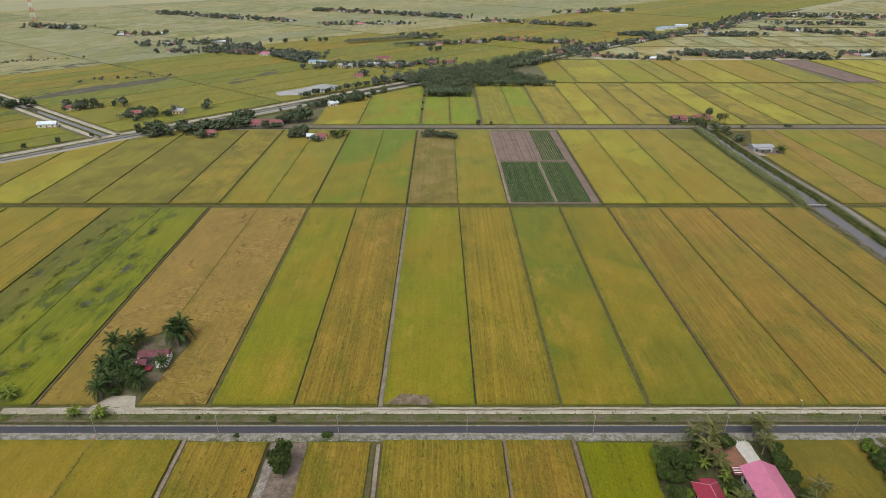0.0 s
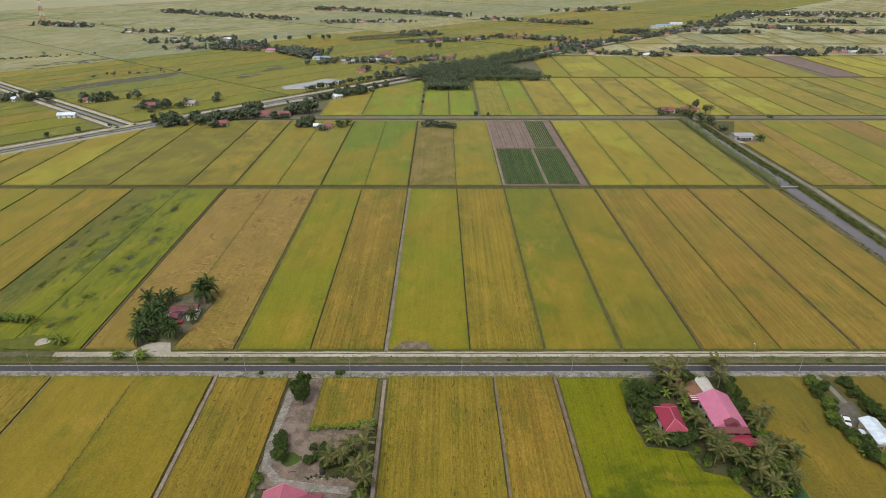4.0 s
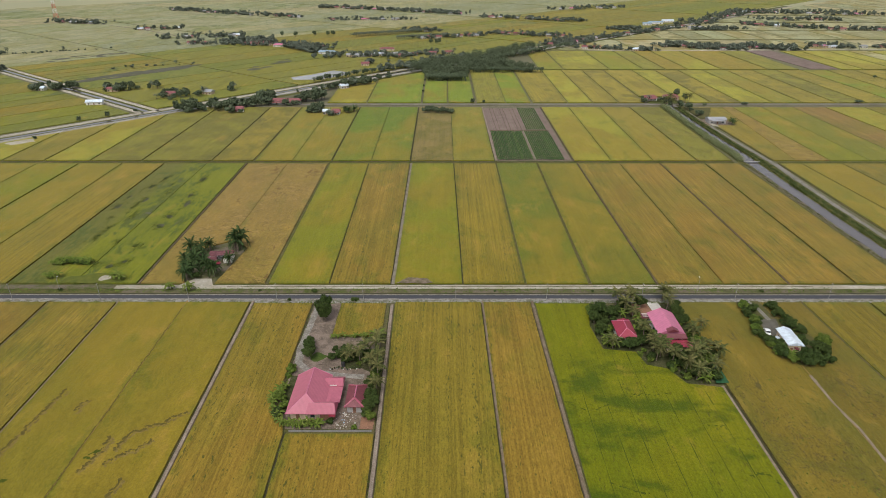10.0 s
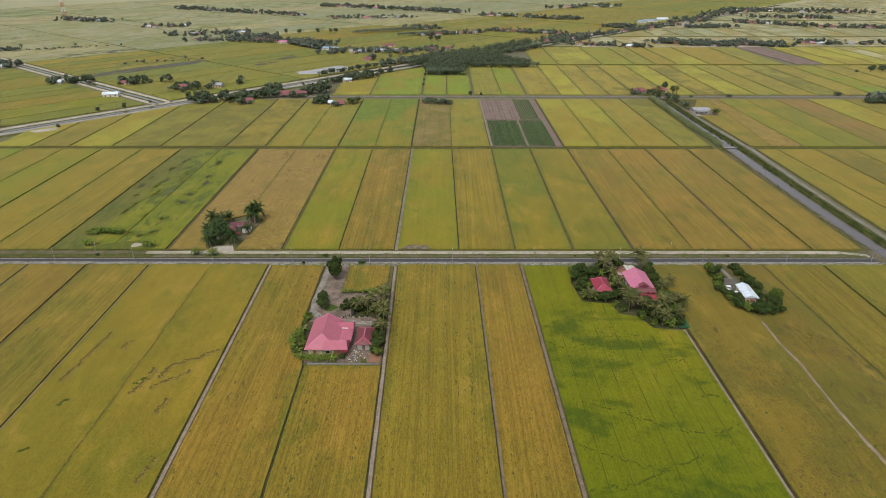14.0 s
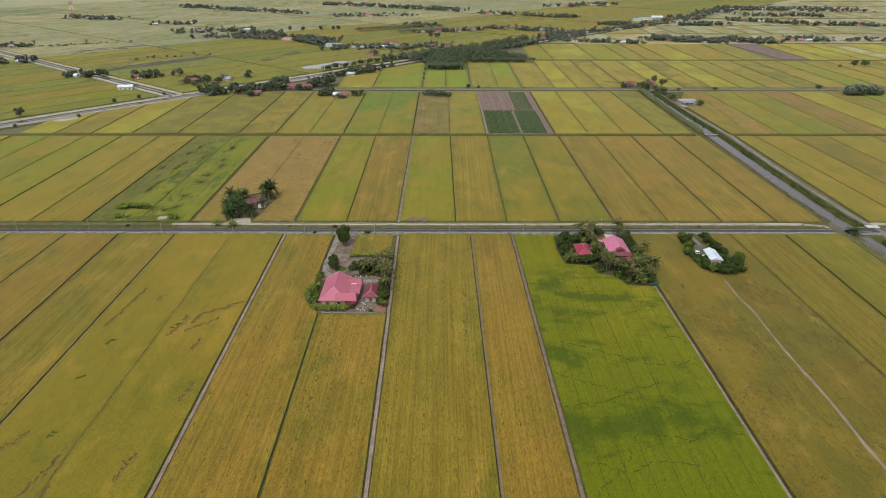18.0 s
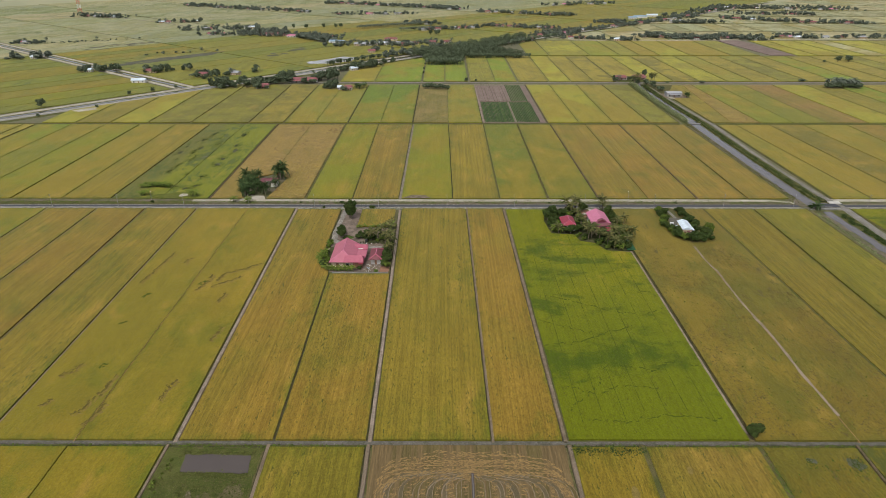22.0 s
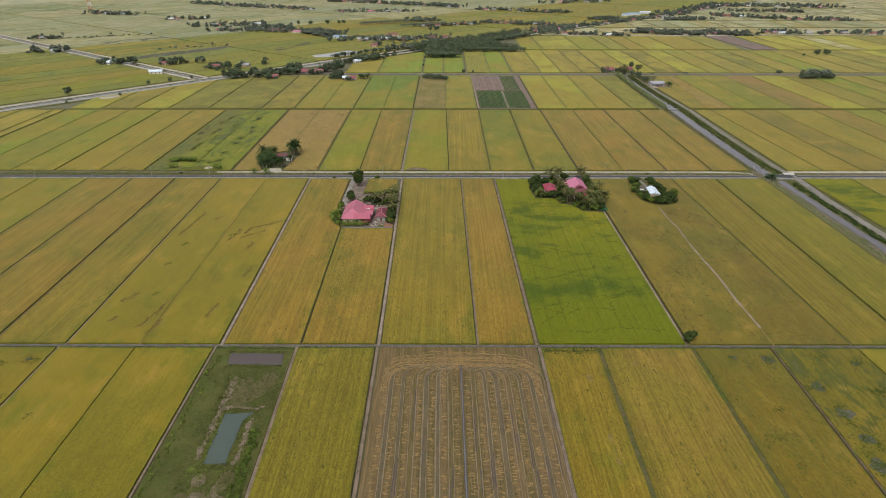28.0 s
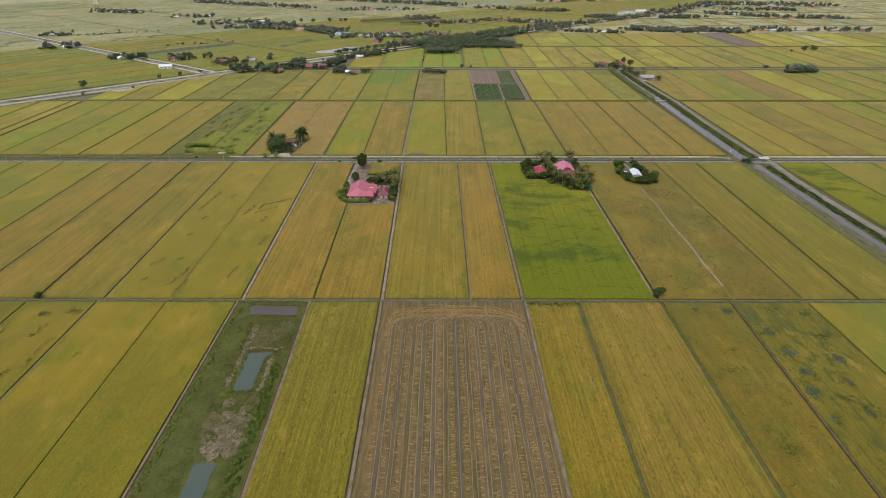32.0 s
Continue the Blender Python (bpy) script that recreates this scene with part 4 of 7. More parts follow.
def blob(x, y, r, mat, z, label, long=1.4):
    """A ragged patch of bare or dry ground, longer along the plot."""
    n = 11
    patch([(x + r * cq.uniform(0.7, 1.15) * math.cos(6.28 * k / n), y + long * r * cq.uniform(0.7, 1.15) * math.sin(6.28 * k / n)) for k in range(n)], mat, label, z, 0.8)


for k in range(16):  # dry grass north of the long pond
    blob(cq.uniform(-55.0, -46.0), cq.uniform(-66.5, -54.5), cq.uniform(1.6, 3.0), MAT_DRYGRASS, 0.130 + 0.002 * k, "patch of dry grass in the scrub", 1.2)
for k in range(15):  # clay along its western side and round the long pond
    x, y = ((-57.4 + cq.uniform(-0.5, 0.8), -56 - 1.6 * k) if k < 8 else (-56.9 + cq.uniform(-0.3, 0.3), -70 - 3.0 * (k - 8)))
    blob(x, y, cq.uniform(0.5, 1.1) if k > 7 else cq.uniform(0.7, 1.5), MAT_CLAY, 0.166 + 0.002 * k, "dry bare clay between scrub and ponds", 1.8)
for k in range(9):
    blob(-46.9 + cq.uniform(-0.4, 0.4), -73.5 - 2.0 * k, cq.uniform(0.5, 1.0), MAT_CLAY, 0.166 + 0.002 * k, "dry bare clay along the pond's edge", 1.6)
for k in range(9):
    blob(-57 + 1.5 * k, -68.6 + cq.uniform(-0.6, 0.6), cq.uniform(0.6, 1.2), MAT_CLAY, 0.20 + 0.002 * k, "dry bare clay at the pond's head", 0.7)
for k in range(40):  # clay and dry grass further south
    blob(cq.uniform(-57.0, -46.0), -95 - (21 if k < 30 else 53) * cq.random(), cq.uniform(1.0, 2.8), MAT_CLAY if k % 3 else MAT_DRYGRASS, 0.13 + 0.002 * k, "dry bare clay between scrub and ponds", 1.5)
pool([(-62.6, -41.9), (-45.2, -42.2), (-44.2, -48.4), (-61.7, -47.9)], MAT_MUDPOND, "rectangular brown fish pond in scrub", z=0.22, amp=0.5)
pool([(-55.4, -71.2), (-46.9, -70.4), (-49.4, -74.0), (-48.8, -90.4), (-54.7, -90.1)], MAT_POND, "narrow grey-green fish pond with muddy rim", z=0.23, amp=0.5)
pool([(-55.2, -119.2), (-49.4, -119.2), (-48.8, -146), (-54.6, -146)], MAT_POND, "narrow grey fish pond with muddy rim", z=0.23)
# spoil heap and pools beside the track
patch([(-17, 143.2), (-2, 143.2), (-5, 147), (-12, 148)], MAT_CLAY, "low heap of bare spoil by the track", 0.62, 0.8)
patch([(-152, 143.2), (-127, 143.2), (-127, 147.5), (-132, 150.5), (-141, 151), (-150, 148.5)], MAT_FRESHGRASS, "weeds at the corner of a rice field", 0.60, 1.2, "scrub", "scrub")
pool([(-135.6 + 2.7 * math.cos(a), 147.0 + 2.2 * math.sin(a)) for a in np.linspace(0, 2 * math.pi, 12, endpoint=False).tolist()], MAT_TRACK, "pale dried-out pool in the grass", z=0.66, amp=1.0)
# pale pond behind the trunk road, marshy pools in the western fields
pool([west(232, 50), west(238, 64), west(262, 62), west(294, 66), west(300, 46), west(280, 32), west(252, 34)], water_material("bright_pond_water", (0.36, 0.36, 0.35), 0.2), "long bright fish pond beside the trunk road", z=0.62)
MAT_MARSH = earth("marsh", (0.110, 0.106, 0.090), (0.080, 0.082, 0.048), (0.165, 0.162, 0.150), 0.10, 0.5)
mq = random.Random(91)
for (sa, da), (sb, db), wide, n, size in (((70, 202), (205, 206), 13, 26, 9), ((85, 365), (180, 366), 22, 13, 7), ((232, 138), (300, 164), 12, 15, 5)):
    for i in range(n):  # ragged pools strewn through the wet fields
        t = mq.random()
        x, y = west(sa + (sb - sa) * t, da + (db - da) * t + mq.uniform(-wide, wide) * (1 - 0.5 * t))
        rx, ry = size * mq.uniform(0.8, 1.8), size * mq.uniform(0.3, 0.65)
        turn_c, turn_s = HU
        patch([(x + turn_c * rx * math.cos(a) - turn_s * ry * math.sin(a), y + turn_s * rx * math.cos(a) + turn_c * ry * math.sin(a)) for a in np.linspace(0, 5.8, 13).tolist()],
              MAT_MARSH, "grey flooded patch in the fields", 0.60 + 0.004 * i, 2.0, "marsh", "marsh")
patch([west(-38, -6), west(-20, -7), west(-22, -16), west(-36, -15)], MAT_TRACK, "pale gravel lay-by at the trunk road", 0.62, 2.0)

# ---- harvested field ----
hv = tagged(slab("harvested_field", [(-12.4, -238), (37.2, -238), (37.2, -38.3), (-14.0, -38.3)], 0.0, 0.12, MAT_STUBBLE, 3, 0.4),
            "harvested rice field with brown stubble and straw rows", "field", kind="structure")
srng = random.Random(11)


def straw_line(points, width, fill, name="straw_row", mat=MAT_STRAW, z=0.13, size=1.0):
    """One broken line of chopped straw: many small flat tufts."""
    verts, faces = [], []
    for (ax, ay), (bx, by) in zip(points, points[1:]):
        d = Vector((bx - ax, by - ay))
        steps = max(1, int(d.length / 0.5))
        d.normalize()
        for i in range(steps):
            if srng.random() > fill:
                continue
            t = (i + srng.random()) / steps
            o = srng.gauss(0, 0.35) * width
            x, y = ax + (bx - ax) * t + d.y * o, ay + (by - ay) * t - d.x * o
            tuft(verts, faces, x, y, math.atan2(d.y, d.x) + srng.gauss(0, 0.25), size, z)
    return link_mesh(name, verts, faces, mat, hv)


def tuft(verts, faces, x, y, a, size, z=0.13):
    l, w, h = size * srng.uniform(0.14, 0.42), size * srng.uniform(0.05, 0.13), z + srng.uniform(0.02, 0.09)
    c, n, k = math.cos(a), math.sin(a), len(verts)
    verts += [(x - c * l - n * w, y - n * l + c * w, z), (x - c * l + n * w, y - n * l - c * w, z + 0.01), (x + c * l + n * w, y + n * l - c * w, h), (x + c * l - n * w, y + n * l + c * w, h - 0.01)]
    faces.append((k, k + 1, k + 2, k + 3))


MAT_RUT = earth("wheel_rut", (0.200, 0.156, 0.104), (0.158, 0.124, 0.076), (0.235, 0.188, 0.130), 0.2, 1.2)
MAT_RUTFLOOR = earth("pressed_stubble", (0.098, 0.080, 0.044), (0.128, 0.100, 0.056), (0.074, 0.066, 0.032), 0.15, 1.2)
MAT_WETRUT = earth("wet_rut", (0.076, 0.060, 0.056), (0.100, 0.080, 0.068), (0.060, 0.050, 0.048), 0.15, 1.2)
MIDDLE = 12.3  # the wet furrow


def lane(u):
    """One run of the harvester: up the field and round towards the middle at the headland."""
    side = 1 if u > 0 else -1
    r = min(5.5, max(0.6, abs(u) * 0.6))
    top = -49.4 + 0.9 * math.sin(u * 1.7)
    pts = [(MIDDLE + u * 1.01 + 0.9, -237), (MIDDLE + u, top - r)]
    for a in np.linspace(0.3, math.pi / 2, 6).tolist():
        pts.append((MIDDLE + u - side * r * (1 - math.cos(a)), top - r + r * math.sin(a)))
    if abs(u) > 8:
        pts.append((MIDDLE + side * (abs(u) - r - 5), top + 1.2))
    return pts


def middle_of(points, y):
    """The x of a run at y."""
    (ax, ay), (bx, by) = points[0], points[1]
    return ax + (bx - ax) * (y - ay) / (by - ay)


for side in (-1, 1):
    for n in range(7):
        u = side * (1.75 + n * 3.55)  # straw lies across the swath in ladders
        run = lane(u)
        for mat in (MAT_STRAW, MAT_CHAFF, MAT_CHAFF):
            verts, faces = [], []
            y = -140.0
            while y < run[1][1] + 2:
                y += srng.uniform(0.55, 1.25)
                if srng.random() < 0.5:
                    x, half, lean = middle_of(run, y) + srng.gauss(0, 0.2), srng.uniform(0.3, 0.85), srng.gauss(0, 0.35)
                    for _ in range(7):
                        o = srng.uniform(-half, half)
                        tuft(verts, faces, x + o, y + lean * o + srng.gauss(0, 0.10), srng.gauss(0.0, 0.5), 1.0)
            link_mesh("straw_row", verts, faces, mat, hv)
        straw_line([(middle_of(run, -237), -237), (middle_of(run, -140), -140)], 1.6, 0.9)
        straw_line(run[1:], 1.6, 1.0)
        if n < 6 or side > 0:
            v = u + side * 1.78
            wide = srng.uniform(0.85, 1.35)
            for o, wide, mat, z in ((0.0, wide, MAT_RUTFLOOR if n % 3 else MAT_STUBBLE, 0.124), (-wide * 0.55, srng.uniform(0.14, 0.36), MAT_RUT, 0.1255), (wide * 0.55, srng.uniform(0.12, 0.30), MAT_RUT, 0.1255)):
                strip("wheel_rut", lane(v + o), wide, z + 0.003 * n + 0.022 * (side > 0), mat, 0, 0.10, 1.5).parent = hv
            for k, o in ((0, -0.4), (1, 0.3)):  # wet stretches of the ruts
                y, long = srng.uniform(-130, -62), srng.uniform(6, 20)
                x = middle_of(lane(v), y) + o
                strip("wheel_rut", [(x, y), (x + 0.05, y + long)], 0.32, 0.172 + 0.006 * k, MAT_WETRUT, 0, 0.14, 1.0).parent = hv
for side in (-1, 1):  # straw dragged round the headland
    for i in range(11):
        y = -49.8 + 0.88 * i + srng.uniform(-0.3, 0.3)
        reach = 25.0 - 0.30 * i + srng.uniform(-3, 0.5) - (6 if i > 8 else 0)
        for rep in range(3):
            straw_line([(MIDDLE + side * reach, y - 4.5 + 0.25 * i), (MIDDLE + side * (reach - 2.0), y - 1.6 + 0.1 * i), (MIDDLE + side * (reach - 6), y), (MIDDLE + side * 9, y + 0.9 - 0.06 * i), (MIDDLE - side * 3, y + 1.5 - 0.2 * i)],
                       0.55, 0.85 if i in (1, 2, 4, 5, 6) else 0.42, mat=MAT_CHAFF if (i + rep) % 3 == 0 else MAT_STRAW, size=1.25)
    for k in range(3):  # heaps at the corners
        straw_line([(MIDDLE + side * (24.6 - 0.9 * k), -61), (MIDDLE + side * (23.4 - 0.9 * k), -53.5), (MIDDLE + side * (20.5 - 0.6 * k), -50.2)], 1.0, 1.0, size=1.3)
furrow = strip("water_furrow", [(MIDDLE, -48.5), (MIDDLE + 1.0, -238)], 0.28, 0.20, water_material("furrow_water", (0.165, 0.165, 0.165), 0.12), 0, 0.10, 1.2)
tagged(furrow, "thin wet furrow through the harvested field", "ditch", kind="structure")
strip("wheel_rut", [(MIDDLE, -48), (MIDDLE + 1.0, -238)], 0.75, 0.19, MAT_WETRUT, 0, 0.14, 1.5).parent = hv

# ---- vegetable plots ----
tagged(slab("tilled_plot", [(35.5, 305), (83.0, 305), (83.0, 449), (35.0, 449)], 0.0, 0.10, MAT_TILLED, 3, 0.4),
                    "brown tilled vegetable plots", "field", kind="structure")
patch([(36.0, 379), (60, 379), (62, 449), (35.5, 449)], MAT_TILLED, "bare ploughed plot of pinkish brown soil", 0.15, 0.4, "ploughed_plot", "field")


def crop_rows(xa, xb, y0, y1, gap, w, h, label):
    """Beds of low green plants, one ragged ridge each, joined."""
    verts, faces = [], []
    x = xa
    while x < xb:
        prev, y = None, y0
        while y < y1:
            k, ww, hh = len(verts), w * (0.7 + 0.6 * srng.random()), h * (0.5 + 0.8 * srng.random())
            for o, z in ((-ww, 0.1), (-ww * 0.4, 0.1 + hh), (ww * 0.4, 0.1 + hh), (ww, 0.1)):
                verts.append((x + o, y, z))
            if prev is not None:
                for j in range(3):
                    faces.append((prev + j, prev + j + 1, k + j + 1, k + j))
            prev = k
            y += 1.6
        x += gap
    return tagged(link_mesh("vegetable_beds", verts, faces, MAT_VEG), label, "crop", kind="stuff")


crop_rows(36.9, 59.8, 306, 375.5, 1.10, 0.52, 0.45, "close rows of dark green vegetables on tilled soil")
crop_rows(61.8, 79.6, 306, 375.5, 1.30, 0.58, 0.5, "close rows of dark green vegetables on tilled soil")
crop_rows(64.2, 78.6, 379.5, 450, 1.5, 0.56, 0.5, "rows of fresh green vegetables on tilled soil")
border("p", [(35.2, 304), (34.4, 452)])
road("plot_path", [(36, 377.5), (80, 377.5)], 1.0, 0.12, MAT_BROWN, "brown path across the vegetable plots", 0.1, 0.2, "path")
road("plot_path", [(60.6, 305), (60.8, 377)], 0.9, 0.12, MAT_PATH, "brown path between vegetable plots", 0.1, 0.2, "path")
for k in range(9):
    road("plough_furrow", [(38.4 + k * 2.7, 379), (37.6 + k * 2.75, 449)], 0.28, 0.155, MAT_BROWN if k % 3 else MAT_PATH, "furrow in the ploughed plot", 0.03, 0.12, "furrow", 4.0)


# ---- houses ----
def hip_roof(x0, x1, y0, y1, z0, z1, over=0.0, hip=0.5, along="y", thick=0.12, back=None):
    """A hipped roof (hip=0: a gable) with a thin eave edge; back is the hip of the far end."""
    bm = bmesh.new()
    if along == "y":
        c, run = (x0 + x1) / 2, hip * (x1 - x0)
        ridge = [(c, y0 + run), (c, y1 - (run if back is None else back * (x1 - x0)))]
    else:
        c, run = (y0 + y1) / 2, hip * (y1 - y0)
        ridge = [(x0 + run, c), (x1 - run, c)]
    low = [bm.verts.new((x, y, z0 - thick)) for x, y in ((x0, y0), (x1, y0), (x1, y1), (x0, y1))]
    eave = [bm.verts.new((x, y, z0)) for x, y in ((x0, y0), (x1, y0), (x1, y1), (x0, y1))]
    ra, rb = [bm.verts.new((x, y, z1)) for x, y in ridge]
    if along == "y":
        quads = [(eave[0], eave[1], ra), (eave[1], eave[2], rb, ra), (eave[2], eave[3], rb), (eave[3], eave[0], ra, rb)]
    else:
        quads = [(eave[0], eave[1], rb, ra), (eave[1], eave[2], rb), (eave[2], eave[3], ra, rb), (eave[3], eave[0], ra)]
    for q in quads:
        bm.faces.new(q)
    for i in range(4):
        bm.faces.new((low[i], low[(i + 1) % 4], eave[(i + 1) % 4], eave[i]))
    bm.faces.new(low[::-1])
    return bm


def ridge_cap(a, b, parent, mat, r=0.16):
    v, f = tube([a, b], [r, r], 5)
    return link_mesh("ridge_cap", v, f, mat, parent)


def openings(h, x0, x1, y0, y1, hgt, glass=True):
    """Windows and a door set on the four walls."""
    for side in ("s", "n"):
        y, s = (y0, -1) if side == "s" else (y1, 1)
        n = max(2, int((x1 - x0) / 3.2))
        for i in range(n):
            cx = x0 + (i + 0.5) * (x1 - x0) / n
            if i == 0 and side == "s":
                part("door", box(cx - 0.5, cx + 0.5, y + s * 0.05 - 0.04, y + s * 0.05 + 0.04, 0.15, 2.2, 0.01), MAT_DOOR, h)
            else:
                w = part("window", box(cx - 0.7, cx + 0.7, y + s * 0.05 - 0.05, y + s * 0.05 + 0.05, 1.0, 2.2, 0.02), MAT_CONCRETE, h)
                part("pane", box(cx - 0.6, cx + 0.6, y + s * 0.11 - 0.02, y + s * 0.11 + 0.02, 1.1, 2.1), MAT_GLASS, w)
    for x, s in ((x0, -1), (x1, 1)):
        n = max(1, int((y1 - y0) / 4.0))
        for i in range(n):
            cy = y0 + (i + 0.5) * (y1 - y0) / n
            w = part("window", box(x + s * 0.05 - 0.05, x + s * 0.05 + 0.05, cy - 0.7, cy + 0.7, 1.0, 2.2, 0.02), MAT_CONCRETE, h)
            part("pane", box(x + s * 0.11 - 0.02, x + s * 0.11 + 0.02, cy - 0.6, cy + 0.6, 1.1, 2.1), MAT_GLASS, w)


def simple_house(x, y, w, d, roof, wall, rz=0.0, label="small village house with a red roof", hip=0.3, h=2.9, rise=1.7, lean=True, along=None):
    """A village house: walls, roof, door, windows and a lower lean-to."""
    ho = thing("house", x, y, 0, rz, label, "house", "village houses")
    along = along or ("y" if d > w else "x")
    part("wall", box(-w / 2 + 0.6, w / 2 - 0.6, -d / 2 + 0.6, d / 2 - 0.6, 0, h, 0.02), wall, ho)
    part("roof", hip_roof(-w / 2, w / 2, -d / 2, d / 2, h + 0.15, h + 0.15 + rise, hip=hip, along=along), roof, ho)
    part("door", box(-0.5, 0.5, -d / 2 + 0.52, -d / 2 + 0.62, 0.1, 2.1), MAT_DOOR, ho)
    for sx in (-0.3, 0.3):
        part("window", box(sx * w - 0.6, sx * w + 0.6, -d / 2 + 0.5, -d / 2 + 0.62, 1.0, 2.1), MAT_GLASS, ho)
    if lean:
        part("porch_roof", hip_roof(-w * 0.35, w * 0.3, -d / 2 - 2.2, -d / 2 + 0.4, h - 0.5, h + 0.05, hip=0.0, along="x", thick=0.08), roof, ho)
        for sx in (-0.33, 0.28):
            part("post", box(sx * w - 0.08, sx * w + 0.08, -d / 2 - 2.0, -d / 2 - 1.84, 0, h - 0.55), MAT_CONCRETE, ho)
    return ho


# large pink-roofed house with its outbuilding
ha = thing("house", -35.5, 71.5, 0, 0, "large bungalow with a pink sheet-metal hipped roof", "house", "houses")
X, Y = -35.5, 71.5
part("wall", box(-41.4 - X, -33 - X, 64 - Y, 79 - Y, 0, 3.1, 0.03), WALL_CREAM, ha)
part("wall", box(-33 - X, -29 - X, 64 - Y, 78.8 - Y, 0, 2.6, 0.03), WALL_WOOD, ha, "brown boarded side wing wall")
part("roof", hip_roof(-42.5 - X, -31.9 - X, 62.9 - Y, 80.3 - Y, 3.2, 6.4, hip=0.46, back=0.03), ROOF_PINK, ha)
part("wing_roof", hip_roof(-36.8 - X, -28.3 - X, 62.7 - Y, 68.1 - Y, 3.25, 5.1, hip=0.12, along="x"), ROOF_ROSE, ha)
part("wing_roof", hip_roof(-34.0 - X, -27.9 - X, 75.0 - Y, 79.7 - Y, 3.2, 4.5, hip=0.06, along="x"), ROOF_ROSE, ha, "deeper rose porch roof")
part("lean_roof", hip_roof(-33.6 - X, -28.0 - X, 67.9 - Y, 75.1 - Y, 2.9, 3.35, hip=0.05), ROOF_PINK, ha)
part("lean_roof", hip_roof(-30.3 - X, -28.4 - X, 62.4 - Y, 66.5 - Y, 2.75, 2.95, hip=0.05), ROOF_RED, ha, "bright red lean-to sheet")
part("gable_panel", box(-31.9 - X, -29.8 - X, 74.86 - Y, 74.98 - Y, 3.42, 3.8, 0.03), WALL_WHITE, ha, "white curved gable panel")
ridge_cap((-37.2 - X, 67.8 - Y, 6.42), (-37.2 - X, 79.9 - Y, 6.42), ha, ROOF_PALEPINK)
for ex, ey, rx, ry in ((-42.5, 62.9, -37.2, 67.8), (-31.9, 62.9, -37.2, 67.8), (-42.5, 80.3, -37.2, 80.0), (-31.9, 80.3, -37.2, 80.0)):
    ridge_cap((ex - X, ey - Y, 3.24), (rx - X, ry - Y, 6.42), ha, ROOF_PALEPINK, 0.11)
openings(ha, -41.4 - X, -33 - X, 64 - Y, 79 - Y, 3.1)
h2 = thing("outbuilding", -23.7, 71.4, 0, 0, "small outbuilding with a weathered maroon hipped roof", "house", "houses")
part("wall", box(-2.1, 2.1, -4.3, 4.3, 0, 2.5, 0.02), WALL_GREY, h2)
part("roof", hip_roof(-2.8, 2.8, -5.1, 4.9, 2.7, 4.3, hip=0.40), ROOF_MAROON, h2)
for sx in (-1, 1):
    ridge_cap((sx * 2.8, -5.1, 2.74), (0, -2.86, 4.32), h2, ROOF_ROSE, 0.28)
    ridge_cap((sx * 2.8, 4.9, 2.74), (0, 2.66, 4.32), h2, ROOF_ROSE, 0.2)
ridge_cap((0, -2.6, 4.38), (0, 2.6, 4.38), h2, ROOF_PALEPINK)
part("door", box(-0.45, 0.45, -4.38, -4.3, 0, 2.0), MAT_DOOR, h2)

# pair of houses in the palm garden
hb = thing("house", 64, 106.6, 0, 0, "small house with a red sheet-metal hipped roof", "house", "houses")
part("wall", box(-2.7, 2.7, -4.7, 4.2, 0, 2.9, 0.02), WALL_WHITE, hb)
part("roof", hip_roof(-3.3, 3.3, -5.4, 4.9, 3.0, 5.0, hip=0.42), ROOF_RED, hb)
part("porch_roof", hip_roof(-0.9, 3.1, 3.5, 6.0, 2.9, 3.9, hip=0.2), ROOF_RED, hb)
ridge_cap((0, -2.6, 5.02), (0, 2.1, 5.02), hb, ROOF_PALEPINK, 0.12)
for sx in (-1, 1):
    ridge_cap((sx * 3.3, -5.4, 3.05), (0, -2.6, 5.02), hb, ROOF_PALEPINK, 0.1)
    ridge_cap((sx * 3.3, 4.9, 3.05), (0, 2.1, 5.02), hb, ROOF_PALEPINK, 0.1)
openings(hb, -2.7, 2.7, -4.7, 4.2, 2.9)

hc = thing("house", 79, 108.6, 0, 0, "two-part house with a faded pink metal roof", "house", "houses")
part("wall", box(-3.9, 3.9, -6.4, 6.6, 0, 3.4, 0.02), WALL_WHITE, hc)
part("roof", hip_roof(-4.6, 4.6, -6.2, 7.6, 3.5, 5.9, hip=0.04), ROOF_PALEPINK, hc)
part("gable_roof", hip_roof(-4.7, 4.7, -8.0, -5.6, 3.0, 4.2, hip=0.2, along="x"), ROOF_MAROON, hc, "shaded maroon apron roof below the gable")
part("gable_cap", hip_roof(-2.0, 2.0, -7.0, -5.0, 4.9, 6.0, hip=0.0), ROOF_MAROON, hc, "small maroon roof cap on the gable")
part("front_roof", hip_roof(-3.8, 4.4, -12.4, -8.1, 2.6, 3.3, hip=0.05, along="x"), ROOF_RED, hc, "lower red lean-to roof")
part("side_roof", hip_roof(4.5, 6.6, -11.6, -9.2, 2.4, 2.8, hip=0.05, along="x"), ROOF_ROSE, hc)
part("porch_roof", hip_roof(-6.6, -3.4, 5.2, 8.0, 2.9, 3.2, hip=0.02, along="x"), ROOF_MAROON, hc)
for i in range(3):
    part("skylight", box(-6.4, -3.8, 5.5 + i * 0.8, 5.8 + i * 0.8, 3.19, 3.26), WALL_WHITE, hc, "white translucent roof strip")
part("wall", box(-3.4, 4.0, -11.9, -8.2, 0, 2.5, 0.02), WALL_CREAM, hc)
openings(hc, -3.9, 3.9, -6.4, 6.6, 3.4)

